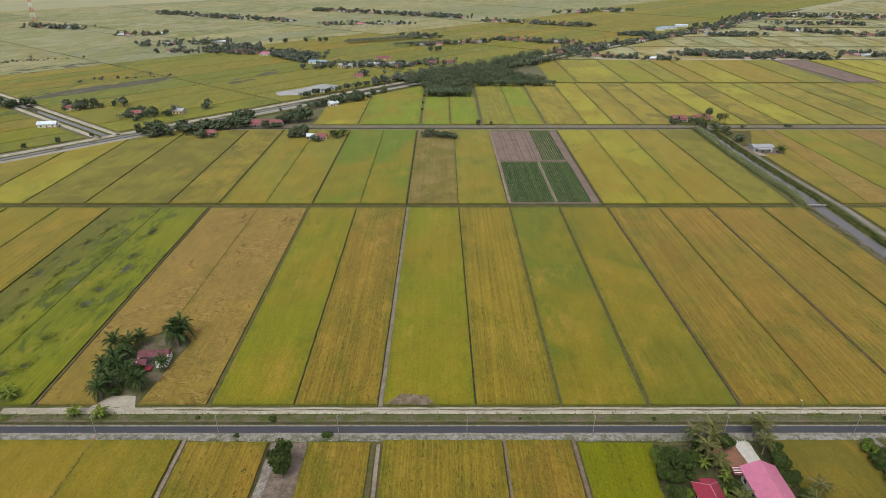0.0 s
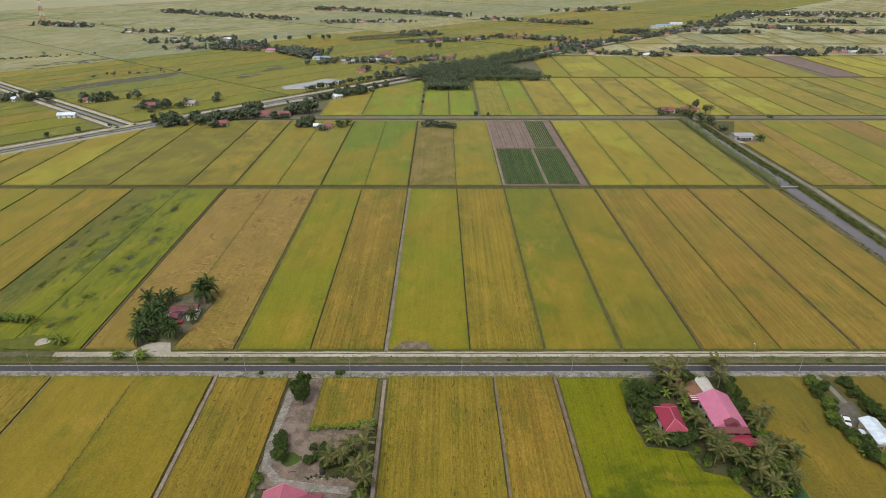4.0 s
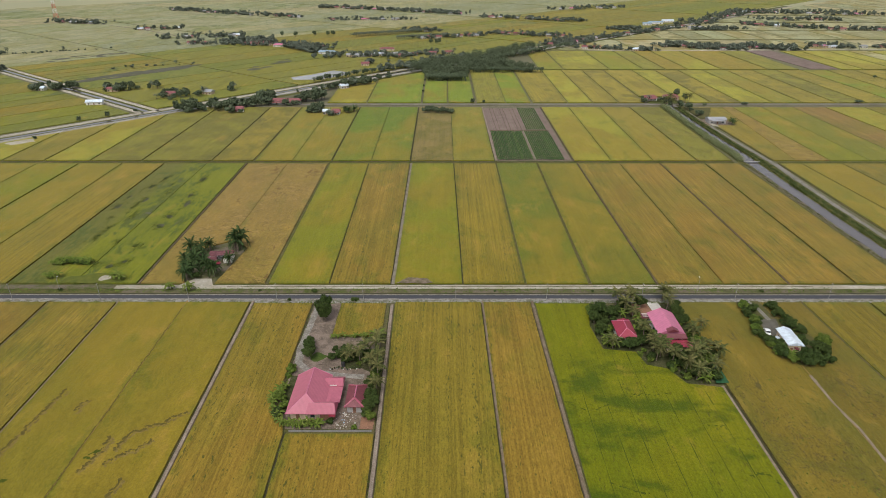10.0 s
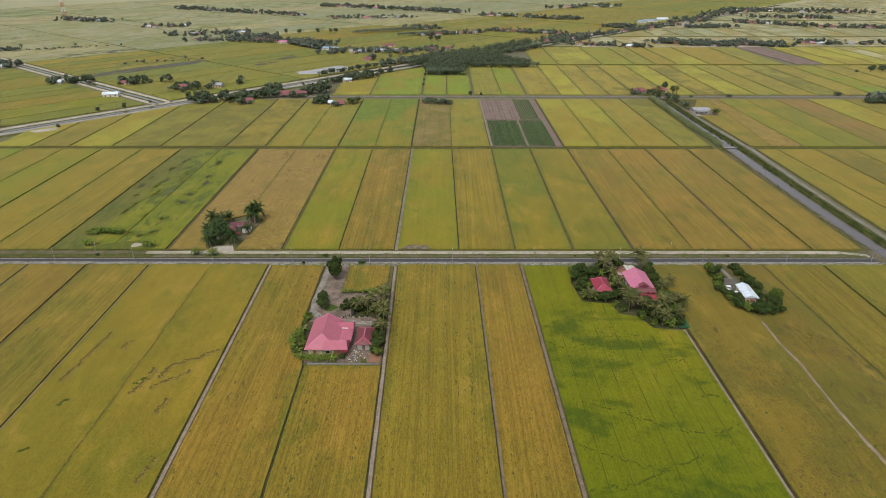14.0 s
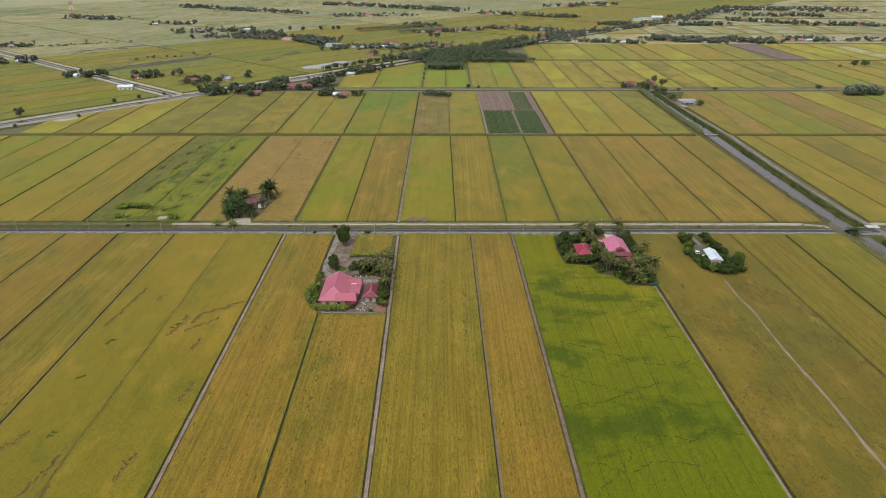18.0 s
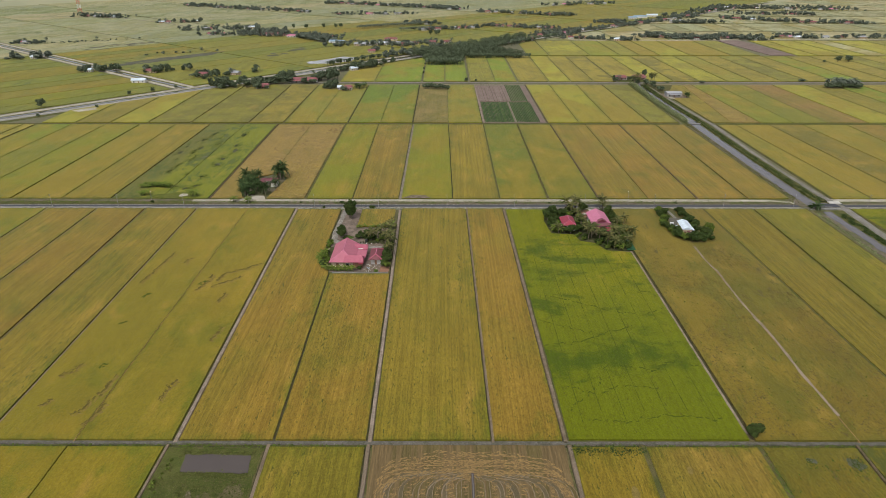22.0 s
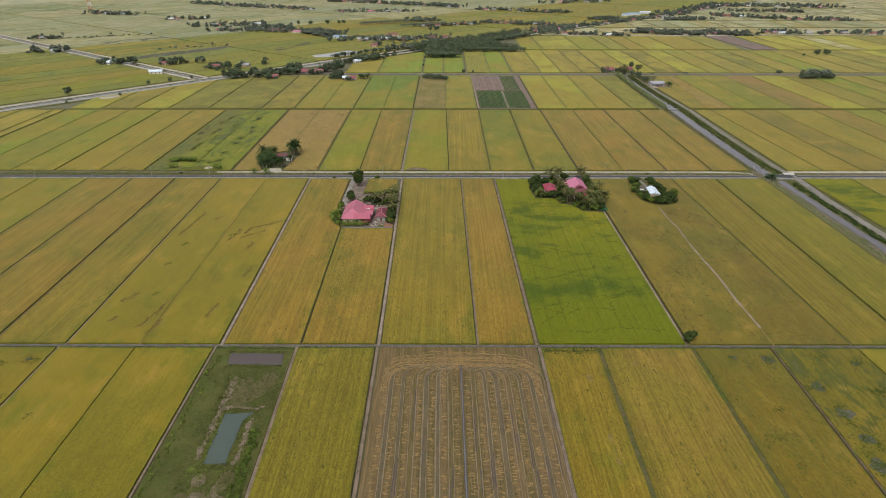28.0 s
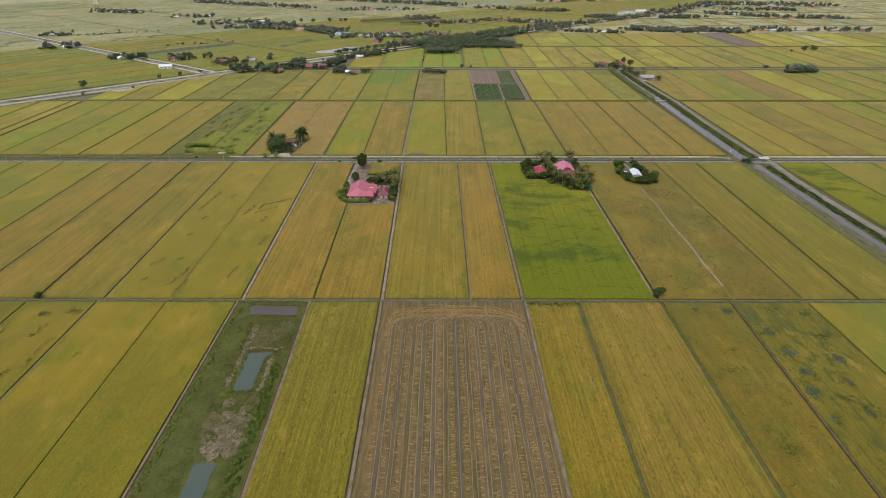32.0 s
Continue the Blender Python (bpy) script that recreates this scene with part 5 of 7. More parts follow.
# pale-roofed house with cars
hd = thing("house", 118.0, 101.0, 0, -4, "cream house with a pale blue-white metal roof", "house", "houses")
part("wall", box(-2.2, 1.9, -4.6, 4.6, 0, 3.4, 0.02), WALL_CREAM, hd)
part("roof", hip_roof(-2.7, 2.3, -5.2, 5.0, 3.5, 4.5, hip=0.0), ROOF_WHITE, hd)
part("side_roof", hip_roof(2.1, 3.1, -4.6, 1.6, 2.9, 3.3, hip=0.0), ROOF_WHITE, hd)
part("lean_roof", hip_roof(-4.2, -2.6, -2.0, 1.6, 2.3, 2.6, hip=0.0), ROOF_WHITE, hd, "pale blue lean-to sheet")
part("awning", box(-0.4, 0.9, -5.9, -4.6, 2.3, 2.42, 0.02), ROOF_MAROON, hd, "small maroon awning")
openings(hd, -2.2, 1.9, -4.6, 4.6, 3.4)


def car(x, y, rz, mat, label):
    c = thing("car", x, y, 0.05, rz, label, "car", "parked cars")
    bm = bmesh.new()
    prof = [(-2.1, 0.35), (-2.1, 0.85), (-1.9, 0.95), (-1.3, 1.0), (-0.6, 1.45), (0.9, 1.45), (1.5, 1.0), (2.05, 0.9), (2.15, 0.6), (2.1, 0.35)]
    a = [bm.verts.new((-0.82, p, z)) for p, z in prof]
    b = [bm.verts.new((0.82, p, z)) for p, z in prof]
    bm.faces.new(a[::-1])
    bm.faces.new(b)
    for i in range(len(prof)):
        j = (i + 1) % len(prof)
        bm.faces.new((a[i], a[j], b[j], b[i]))
    part("body", bm, mat, c)
    part("windscreen", add_box(bmesh.new(), -0.72, 0.72, -1.2, -0.68, 1.06, 1.40), MAT_GLASS, c)
    part("rear_window", add_box(bmesh.new(), -0.72, 0.72, 0.98, 1.42, 1.06, 1.36), MAT_GLASS, c)
    for sx in (-0.83, 0.83):
        part("side_window", box(sx - 0.02, sx + 0.02, -0.5, 0.9, 1.02, 1.36), MAT_GLASS, c)
        for sy in (-1.35, 1.35):
            v, f = tube([(sx - 0.09, sy, 0.3), (sx + 0.09, sy, 0.3)], [0.31, 0.31], 10)
            link_mesh("wheel", v, f, MAT_TYRE, c)
    return c


car(114.4, 108.2, -14, MAT_CARWHITE, "small white hatchback parked in the yard")

# abandoned house among oil palms
hr = thing("ruined_house", -93.5, 164.2, 0, 6, "abandoned white house with a collapsing rust-red roof", "house", "houses")
part("wall", box(-4.6, -4.3, -3, 3, 0, 2.6), WALL_WHITE, hr)
part("wall", box(4.5, 4.8, -3, 3, 0, 2.9), WALL_WHITE, hr)
part("wall", box(-4.3, 4.5, 2.8, 3.1, 0, 2.7), WALL_GREY, hr)
part("wall", box(1.4, 4.5, -3.1, -2.8, 0, 2.4), WALL_WHITE, hr)
part("roof", hip_roof(-5.0, 5.0, -0.4, 3.6, 2.6, 3.9, hip=0.04, along="x"), ROOF_RUST, hr)
part("roof_remnant", hip_roof(-5.4, -1.2, -3.8, 0.2, 1.8, 3.0, hip=0.04, along="x"), ROOF_RUST, hr)
for i in range(7):
    p0 = (-4.6 + i * 1.4, 3.2, 2.9)
    v, f = tube([p0, (p0[0] + rng.uniform(-0.3, 0.3), 5.4, 1.9)], [0.08, 0.08], 4)
    link_mesh("rafter", v, f, MAT_POLE, hr)
for i in range(5):
    v, f = tube([(-1.0 + i * 0.6, -0.6, 3.1), (-1.6 + i * 0.5, -3.6, 1.4)], [0.07, 0.07], 4)
    link_mesh("rafter", v, f, MAT_POLE, hr)
part("fallen_sheet", box(-1.6, 0.4, -5.4, -3.3, 0.9, 1.0), ROOF_RED, hr, "bright red fallen roof sheet")

# mid-distance houses
simple_house(-170, 437, 13, 8, ROOF_FARRED, WALL_WHITE, 12, "village house with a red roof among trees", 0.2)
simple_house(-143, 468, 17, 11, ROOF_FARRED, WALL_WHITE, 0, "wide house with a weathered red roof by the road", 0.3)
simple_house(-129, 467, 13, 7, ROOF_FARRED, WALL_WHITE, 0, "long house with a faded red roof", 0.2)
simple_house(-86, 428, 8, 6, ROOF_FARRED, WALL_WHITE, 0, "small house with a rusty red roof", 0.25)
simple_house(-93.5, 427, 6, 4, ROOF_WHITE, WALL_GREY, 0, "small shed with a white roof", 0.0, lean=False)
simple_house(186, 482, 12, 9, ROOF_FARRED, WALL_WHITE, 0, "house with a pink-red roof beside the canal", 0.3)
simple_house(205, 484, 14, 9, ROOF_FARRED, WALL_CREAM, 0, "house with a bright red roof beside the canal", 0.3)
simple_house(-300, 462, 14, 6.5, ROOF_WHITE, WALL_WHITE, 10, "long white shed with a metal roof", 0.0, lean=False)
simple_house(212, 400, 14, 9, ROOF_GREY, WALL_GREY, 0, "unfinished grey stilted farm building", 0.0, h=3.6, rise=1.2)
patch([(205.6, 388.5), (211.0, 387.5), (208.0, 402), (205.6, 402)], MAT_TRACK, "pale gravel yard by the farm building", 0.58, 0.5)
patch([(202, 391), (224, 391), (224, 410), (203, 410)], MAT_YARD, "bare yard round the farm building", 0.57, 0.8)

# ---- yards ----
MAT_LAWN = earth("lawn_grass", (0.046, 0.080, 0.013), (0.066, 0.096, 0.020), (0.095, 0.105, 0.030), 0.4, 1.6)
patch([(-46.6, 128.0), (-36.8, 128.0), (-36.8, 105.6), (-19.4, 105.2), (-19.4, 60.2), (-42, 60.2), (-46.6, 70)], MAT_YARD, "sandy yard of the large house", 0.10, 0.5, "yard", "yard")
road("driveway", [(-44.6, 128), (-45.6, 112), (-46.0, 100), (-45, 91), (-41, 86.5), (-32, 84.5), (-23, 83.5)], 1.7, 0.105, MAT_GRAVEL, "pale gravel drive to the large house", 0.04, 0.4, "drive", 2.0)
road("compound_wall", [(-41.0, 59.3), (-18.0, 59.3)], 0.14, 0.0, MAT_POLE, "low grey concrete wall behind the house", 0.6, 0.0, "wall")
patch([(-35.5, 103), (-21, 103), (-22, 96.5), (-33.5, 98)], MAT_CLAY, "dug-over pinkish soil in the garden", 0.13, 0.7)
patch([(-38.6 + 1.9 * math.cos(a), 94.2 + 2.4 * math.sin(a)) for a in np.linspace(0, 5.8, 12).tolist()], MAT_LAWN, "patch of lawn in the yard", 0.135, 2.2, "lawn", "lawn")
patch([(-28.5, 59.9), (-21.5, 59.9), (-22, 64.6), (-26.5, 65)], MAT_CLAY, "pale rubble and rubbish behind the house", 0.15, 0.8, "rubble", "rubble")
patch([(87.6, 92), (89.6, 91), (89.6, 80.2), (85.4, 80.0)], paint("green_netting", (0.018, 0.085, 0.032), 0.8), "dark green shade netting laid along the garden edge", 0.66, 0.3, "shade_net", "netting")
patch([(-32.5, 97.2), (-26, 98.4), (-19.8, 97.5), (-19.4, 85.5), (-24, 88), (-28, 87.5), (-31.5, 90)], MAT_SHADED_FLOOR, "leaf litter under the garden palms, darkened for shade", 0.14, 1.8, "garden", "garden")
patch([(-45.6, 84), (-43, 84), (-42.6, 66), (-46.4, 66)], MAT_SHADED_FLOOR, "weedy strip beside the house, darkened for shade", 0.14, 0.5, "garden", "garden")
patch([(-21.5, 59.9), (-17.6, 59.9), (-17.6, 65), (-21.5, 65)], MAT_TERRA, "bare orange earth behind the house", 0.14, 0.6)
patch([(53.8, 126.8), (87, 127.2), (92, 100), (89, 80), (77, 80.6), (73.5, 88), (67.5, 90), (66, 97), (55.5, 98.5), (54, 112)], MAT_SHADED_FLOOR, "shady garden floor of grass and soil", 0.10, 0.5, "garden", "garden")
patch([(78.6, 129.2), (82.8, 129.2), (83.6, 116), (79.5, 116.5)], MAT_CONCRETE, "pale concrete driveway", 0.16, 0.2, "driveway", "drive")
patch([(70, 127.4), (78.6, 127.8), (79.4, 117), (70.5, 117)], MAT_TERRA, "bare reddish forecourt", 0.14, 0.5)
patch([(112, 128.6), (121, 129.2), (121.5, 118), (127, 110), (131, 98), (123.5, 90), (116, 89.5), (111.5, 96), (109.8, 108), (112, 116)], MAT_BUND, "overgrown garden of the pale-roofed house", 0.58, 0.6, "garden", "garden")
patch([(115.6, 116.5), (121.2, 116.5), (120.2, 108.5), (113.0, 104.5)], MAT_DARKGRAVEL, "grey gravel parking yard", 0.62, 0.5, "yard", "yard")
road("driveway", [(116.6, 129.6), (118.4, 123.5), (118.8, 116)], 1.2, 0.60, MAT_BANKROAD, "pale gravel drive between hedges", 0.04, 0.3, "drive", 2.0)
road("foot_path", [(116.4, 84), (116.2, 72), (117.3, 60), (116.6, 45), (116.5, 30), (117.2, 10), (116.4, -8), (117.0, -27)], 0.62, 0.56, MAT_FOOTWAY, "winding pale footpath through the weedy field", 0.03, 0.4, "path", 1.2)
patch([(-104.5, 143.6), (-90.5, 143.6), (-87.4, 159), (-86.5, 176.5), (-92, 180), (-103, 179), (-107, 168), (-107, 157)], MAT_VERGE, "weedy plot round the abandoned house", 0.12, 0.8, "garden", "garden")
patch([(-103, 142), (-90, 142), (-92, 147.5), (-99, 147.5)], MAT_TRACK, "pale gravel turning place by the track", 0.24, 0.5)
patch([(180.5, 468.5), (211, 468.5), (211, 495), (180.5, 495)], MAT_SCRUB, "grassy yard of the houses beside the canal", 0.12, 1.0, "yard", "yard")
for mat, n, word, seed in ((MAT_CONCRETE, 46, "grey-white", 1), (ROOF_BLUE, 10, "blue", 2), (MAT_BARK, 60, "brown", 3)):
    q = random.Random(seed)
    bm = bmesh.new()
    for _ in range(n):
        x, y, s = q.gauss(-26.4, 1.7), q.uniform(60.2, 67.4), q.uniform(0.05, 0.20)
        add_box(bm, x - s, x + s, y - s * q.uniform(0.4, 1.2), y + s, 0.14, 0.18 + s * q.uniform(0.3, 1.2))
    me = bpy.data.meshes.new("rubbish")
    bm.to_mesh(me)
    bm.free()
    me.materials.append(mat)
    tagged(new("rubbish", me), f"{word} scraps of rubbish strewn behind the house", "rubbish", kind="stuff")
patch([(-33.4, 97.6), (-28.6, 98.0), (-27.4, 94.2), (-33, 93.2)], MAT_LAWN, "bright green weeds in the garden", 0.146, 1.0, "lawn", "lawn")
drum = thing("water_drum", -30.2, 89.0, 0.12, 0, "black plastic water drum in the garden", "drum")
v, f = tube([(0, 0, 0.0), (0, 0, 1.35), (0, 0, 1.5)], [0.62, 0.62, 0.4], 14)
link_mesh("drum_body", v, f, MAT_TYRE, drum)
v, f = tube([(0, 0, 1.5), (0, 0, 1.6)], [0.3, 0.28], 12)
link_mesh("lid", v, f, MAT_TYRE, drum)
bench = thing("garden_bench", -38.0, 89.6, 0.12, 8, "weathered wooden bench in the yard", "bench")
part("seat", box(-1.0, 1.0, -0.22, 0.22, 0.40, 0.46, 0.01), MAT_BARK, bench)
for sx in (-0.8, 0.8):
    part("leg", box(sx - 0.05, sx + 0.05, -0.18, 0.18, 0.0, 0.40), MAT_BARK, bench)
pr = random.Random(77)
for i in range(14):
    x, y = -34.2 + i * 0.72 + pr.uniform(-0.2, 0.2), 87.6 + pr.uniform(-0.7, 0.7)
    pot = thing("flower_pot", x, y, 0.13, pr.uniform(0, 90), "small potted plant standing in the yard", "flower pot", "flower pots")
    v, f = tube([(0, 0, 0), (0, 0, 0.32)], [0.16, 0.22], 8)
    link_mesh("pot", v, f, MAT_STEEL_W if i % 3 == 0 else MAT_TYRE, pot)
    v, f = tube([(0, 0, 0.30), (0.02, 0.03, 0.5), (0, 0, 0.75)], [0.10, 0.30, 0.05], 6)
    link_mesh("plant", v, f, MAT_LEAF, pot)


# ---- plants ----
prng = random.Random(21)


def crown_mesh(name, lobes, count, size, mat, seed, flat=0.6):
    """A crown of many small leaf clumps set in and on a few lobes, with gaps and an uneven outline."""
    r = random.Random(seed)
    verts, faces = [], []
    total = sum(l[3] ** 2 for l in lobes)
    for cx, cy, cz, rad, squash in lobes:
        for _ in range(int(count * rad * rad / total)):
            u = Vector((r.gauss(0, 1), r.gauss(0, 1), r.gauss(0, 1))).normalized()
            d = rad * (0.55 + 0.5 * r.random())
            p = Vector((cx + u.x * d, cy + u.y * d, cz + u.z * d * squash))
            nrm = (u + Vector((r.gauss(0, 0.5), r.gauss(0, 0.5), 0.5 + r.gauss(0, 0.4)))).normalized()
            a = nrm.orthogonal().normalized()
            a.rotate(Matrix.Rotation(r.random() * 6.28, 3, nrm))
            b = nrm.cross(a)
            s = size * (0.6 + 0.8 * r.random())
            k = len(verts)
            verts += [p + a * s, p + b * s * flat + nrm * s * 0.15, p - a * s * 0.9, p - b * s * flat - nrm * s * 0.2]
            faces.append((k, k + 1, k + 2, k + 3))
    me = bpy.data.meshes.new(name)
    me.from_pydata([tuple(v) for v in verts], [], faces)
    me.materials.append(mat)
    return me


def make_mesh(name, vf, mat):
    me = bpy.data.meshes.new(name)
    me.from_pydata([tuple(v) for v in vf[0]], [], [tuple(f) for f in vf[1]])
    me.materials.append(mat)
    return me


def trunk_mesh(h, r, limbs, seed):
    q = random.Random(seed)
    v, f = tube([(0, 0, -0.2), (0.1, 0, h * 0.5), (0.0, 0.1, h)], [r, r * 0.75, r * 0.45], 7)
    for i in range(limbs):
        a = 6.28 * i / limbs + q.random()
        w, g = tube([(0, 0, h * 0.55), (math.cos(a) * h * 0.25, math.sin(a) * h * 0.25, h * 0.85), (math.cos(a) * h * 0.5, math.sin(a) * h * 0.5, h * 1.2)],
                    [r * 0.5, r * 0.35, r * 0.15], 5)
        f += [tuple(j + len(v) for j in t) for t in g]
        v += w
    return v, f


def lobes_for(seed, width, height, base, n):
    q = random.Random(seed)
    out = [(0, 0, base + height * 0.5, width * 0.34, height / width)]
    for i in range(n):
        a = 6.28 * i / n + q.random()
        d = width * (0.18 + 0.16 * q.random())
        out.append((math.cos(a) * d, math.sin(a) * d, base + height * (0.25 + 0.55 * q.random()), width * (0.18 + 0.08 * q.random()), 0.8))
    return out


TREE_TRUNKS = [make_mesh("trunk", trunk_mesh(2.6, 0.22, 5, s), MAT_BARK) for s in (1, 2)]
TREE_CROWNS = [crown_mesh("crown", lobes_for(s, 6.0, 4.6, 1.6, 8), 2700, 0.31, MAT_LEAF, s) for s in (31, 32, 33)]
TREE_CROWNS_L = [crown_mesh("crown", lobes_for(s, 6.0, 4.6, 1.6, 8), 2700, 0.32, MAT_LEAF2, s) for s in (41, 42)]
SHRUB_CROWNS = [[crown_mesh("crown", lobes_for(s, 6.0, 4.6, 1.2, 6), 1100, 0.50, m, s) for s in (34, 35, 36)] for m in (MAT_LEAF, MAT_LEAF2)]
FAR_CROWNS = [crown_mesh("crown", lobes_for(s, 6.0, 4.8, 1.2, 7), 440, 0.58, MAT_WOOD_HAZED, s) for s in (51, 52, 53, 54)]
BELT_CROWNS = [crown_mesh("crown", lobes_for(s, 6.0, 4.8, 1.2, 7), 120, 1.05, MAT_FAR_HAZED, s) for s in (55, 56, 57)]
FAR_TRUNK = make_mesh("trunk", tube([(0, 0, -0.2), (0, 0, 3.0)], [0.22, 0.12], 5), MAT_BARK)
BUSH_CROWNS = [crown_mesh("foliage", lobes_for(s, 2.4, 1.7, 0.0, 6), 520, 0.24, m, s) for s, m in ((61, MAT_LEAF), (62, MAT_LEAF2), (63, MAT_LEAF2))]


def child(name, me, parent, m=None):
    ob = new(name, me)
    ob.parent = parent
    if m is not None:
        ob.matrix_basis = m
    return ob


def tree(x, y, width=6.0, height=6.2, light=False, label="leafy broadleaf tree with a dense dark green crown", group="garden trees", z=0.0):
    kind = "shrub" if "shrub" in label else "tree"
    t = thing(kind, x, y, z, prng.uniform(0, 360), label, kind, group)
    t.scale = (width / 6.0, width / 6.0 * prng.uniform(0.9, 1.1), height / 6.2)
    child("trunk", prng.choice(TREE_TRUNKS), t)
    child("crown", prng.choice(SHRUB_CROWNS[int(light)] if kind == "shrub" else TREE_CROWNS_L if light else TREE_CROWNS), t)
    return t


BELT = []  # far plants that are joined into one belt of trees


def into_belt(me, trunk, x, y, sx, sz):
    a = prng.uniform(0, 6.28)
    c, s = math.cos(a) * sx, math.sin(a) * sx
    for src in (me, trunk):
        base = len(BELT[0])
        BELT[0].extend((x + c * v.co.x - s * v.co.y, y + s * v.co.x + c * v.co.y, sz * v.co.z) for v in src.vertices)
        BELT[1].extend(tuple(i + base for i in p.vertices) for p in src.polygons)


def belt_start():
    BELT[:] = [[], []]


def belt_done(label="belt of distant trees and palms round a hamlet", mat=MAT_FAR_HAZED):
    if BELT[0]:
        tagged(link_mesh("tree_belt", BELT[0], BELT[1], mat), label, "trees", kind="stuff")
    BELT.clear()


def far_tree(x, y, width=6.0, height=6.5, group="distant trees"):
    if BELT:
        return into_belt(prng.choice(BELT_CROWNS), FAR_TRUNK, x, y, width / 6.0, height / 6.2)
    t = thing("tree", x, y, 0, prng.uniform(0, 360), "distant broadleaf tree with a dark green crown", "tree", group)
    t.scale = (width / 6.0, width / 6.0, height / 6.2)
    child("trunk", FAR_TRUNK, t)
    child("crown", prng.choice(FAR_CROWNS), t)
    return t


def bush(x, y, s=1.0, light=False, label="low leafy green shrub in the grass", z=0.0):
    t = thing("shrub", x, y, z, prng.uniform(0, 360), label, "shrub", "shrubs")
    t.scale = (s, s, s * prng.uniform(0.8, 1.2))
    child("foliage", BUSH_CROWNS[prng.choice((1, 2))] if light else BUSH_CROWNS[0], t)
    return t


def frond_mesh(name, length, droop, leaf, n, mat, seed, rise=0.45):
    """One palm leaf along +x: an arched midrib and two rows of hanging leaflets."""
    q = random.Random(seed)
    mid = []
    for i in range(n + 1):
        t = i / n
        mid.append(Vector((length * t * (1 - 0.12 * t), 0, length * (rise * t - droop * t * t))))
    v, f = tube(mid[::2] + ([mid[-1]] if n % 2 else []), [0.05 * (1 - 0.8 * i / (n / 2)) + 0.008 for i in range(len(mid[::2]) + (n % 2))], 4)
    v = [Vector(p) for p in v]
    for i in range(1, n + 1):
        t = i / n
        ll = leaf * (math.sin(math.pi * min(1, 0.18 + 0.82 * t)) ** 0.6) * (0.85 + 0.3 * q.random())
        for s in (-1, 1):
            p = mid[i]
            w = length / n * 0.62
            tip = p + Vector((ll * 0.55, s * ll * 0.8, -ll * (0.30 + 0.35 * q.random())))
            k = len(v)
            v += [p - Vector((w, 0, 0)), p + Vector((w, 0, 0)), tip]
            f.append((k, k + 1, k + 2))
    return make_mesh(name, (v, f), mat)


COCO = [frond_mesh("frond", 3.6, d, 0.95, 15, MAT_PALM, s, r) for s, d, r in ((1, 0.75, 0.55), (2, 0.95, 0.45), (3, 0.55, 0.65))]
OIL = [frond_mesh("frond", 4.4, d, 1.0, 17, MAT_OIL, s, r) for s, d, r in ((4, 0.80, 0.62), (5, 1.0, 0.5), (6, 0.6, 0.75))]
COCO_TRUNK = make_mesh("trunk", tube([(0, 0, -0.2), (0.12, 0, 2), (0.1, 0.1, 4), (0, 0, 6.0)], [0.22, 0.16, 0.14, 0.15], 7), MAT_BARK)
OIL_TRUNK = make_mesh("trunk", tube([(0, 0, -0.2), (0, 0, 1.5), (0, 0, 3.0), (0, 0, 3.6)], [0.42, 0.36, 0.40, 0.25], 8), MAT_BARK)


def palm_base(kind, seed, n):
    """A palm with a trunk and its leaves, each leaf a mesh of its own."""
    q = random.Random(seed)
    oil = kind == "oil"
    t = thing("oil_palm" if oil else "coconut_palm", 0, 0, 0, 0,
              "oil palm with a stout trunk and dense dark fronds" if oil else "coconut palm with a slim trunk and arching fronds", "palm", "oil palms" if oil else "coconut palms")
    child("trunk", OIL_TRUNK if oil else COCO_TRUNK, t)
    top = 3.4 if oil else 5.9
    for i in range(n):
        ring = i / n
        tilt = -38 + 78 * ring + q.uniform(-8, 8)
        m = pose(0, 0, top, 0, 0, i * 137.5 + q.uniform(-15, 15)) @ pose(0, 0, 0, 0, tilt - 5, 0) @ Matrix.Scale(q.uniform(0.85, 1.08), 4)
        child("frond", q.choice(OIL if oil else COCO), t, m)
    return t


PALMS = {"coco": [palm_base("coco", s, 15) for s in (71, 72)], "oil": [palm_base("oil", s, 22) for s in (81, 82)]}
PALM_USED = {"coco": 0, "oil": 0}


def palm(kind, x, y, h=None, s=1.0, z=0.0):
    """Places a palm; the first of each base is the base itself."""
    h = h or (prng.uniform(0.8, 1.15))
    m = pose(x, y, z, prng.uniform(-4, 4), prng.uniform(-4, 4), prng.uniform(0, 360))
    i = PALM_USED[kind]
    PALM_USED[kind] += 1
    base = PALMS[kind][i % 2]
    if i < 2:
        base.matrix_basis = m
        t = base
    else:
        t = copy_thing(base, m)
    t.scale = (s, s, s * h)
    return t


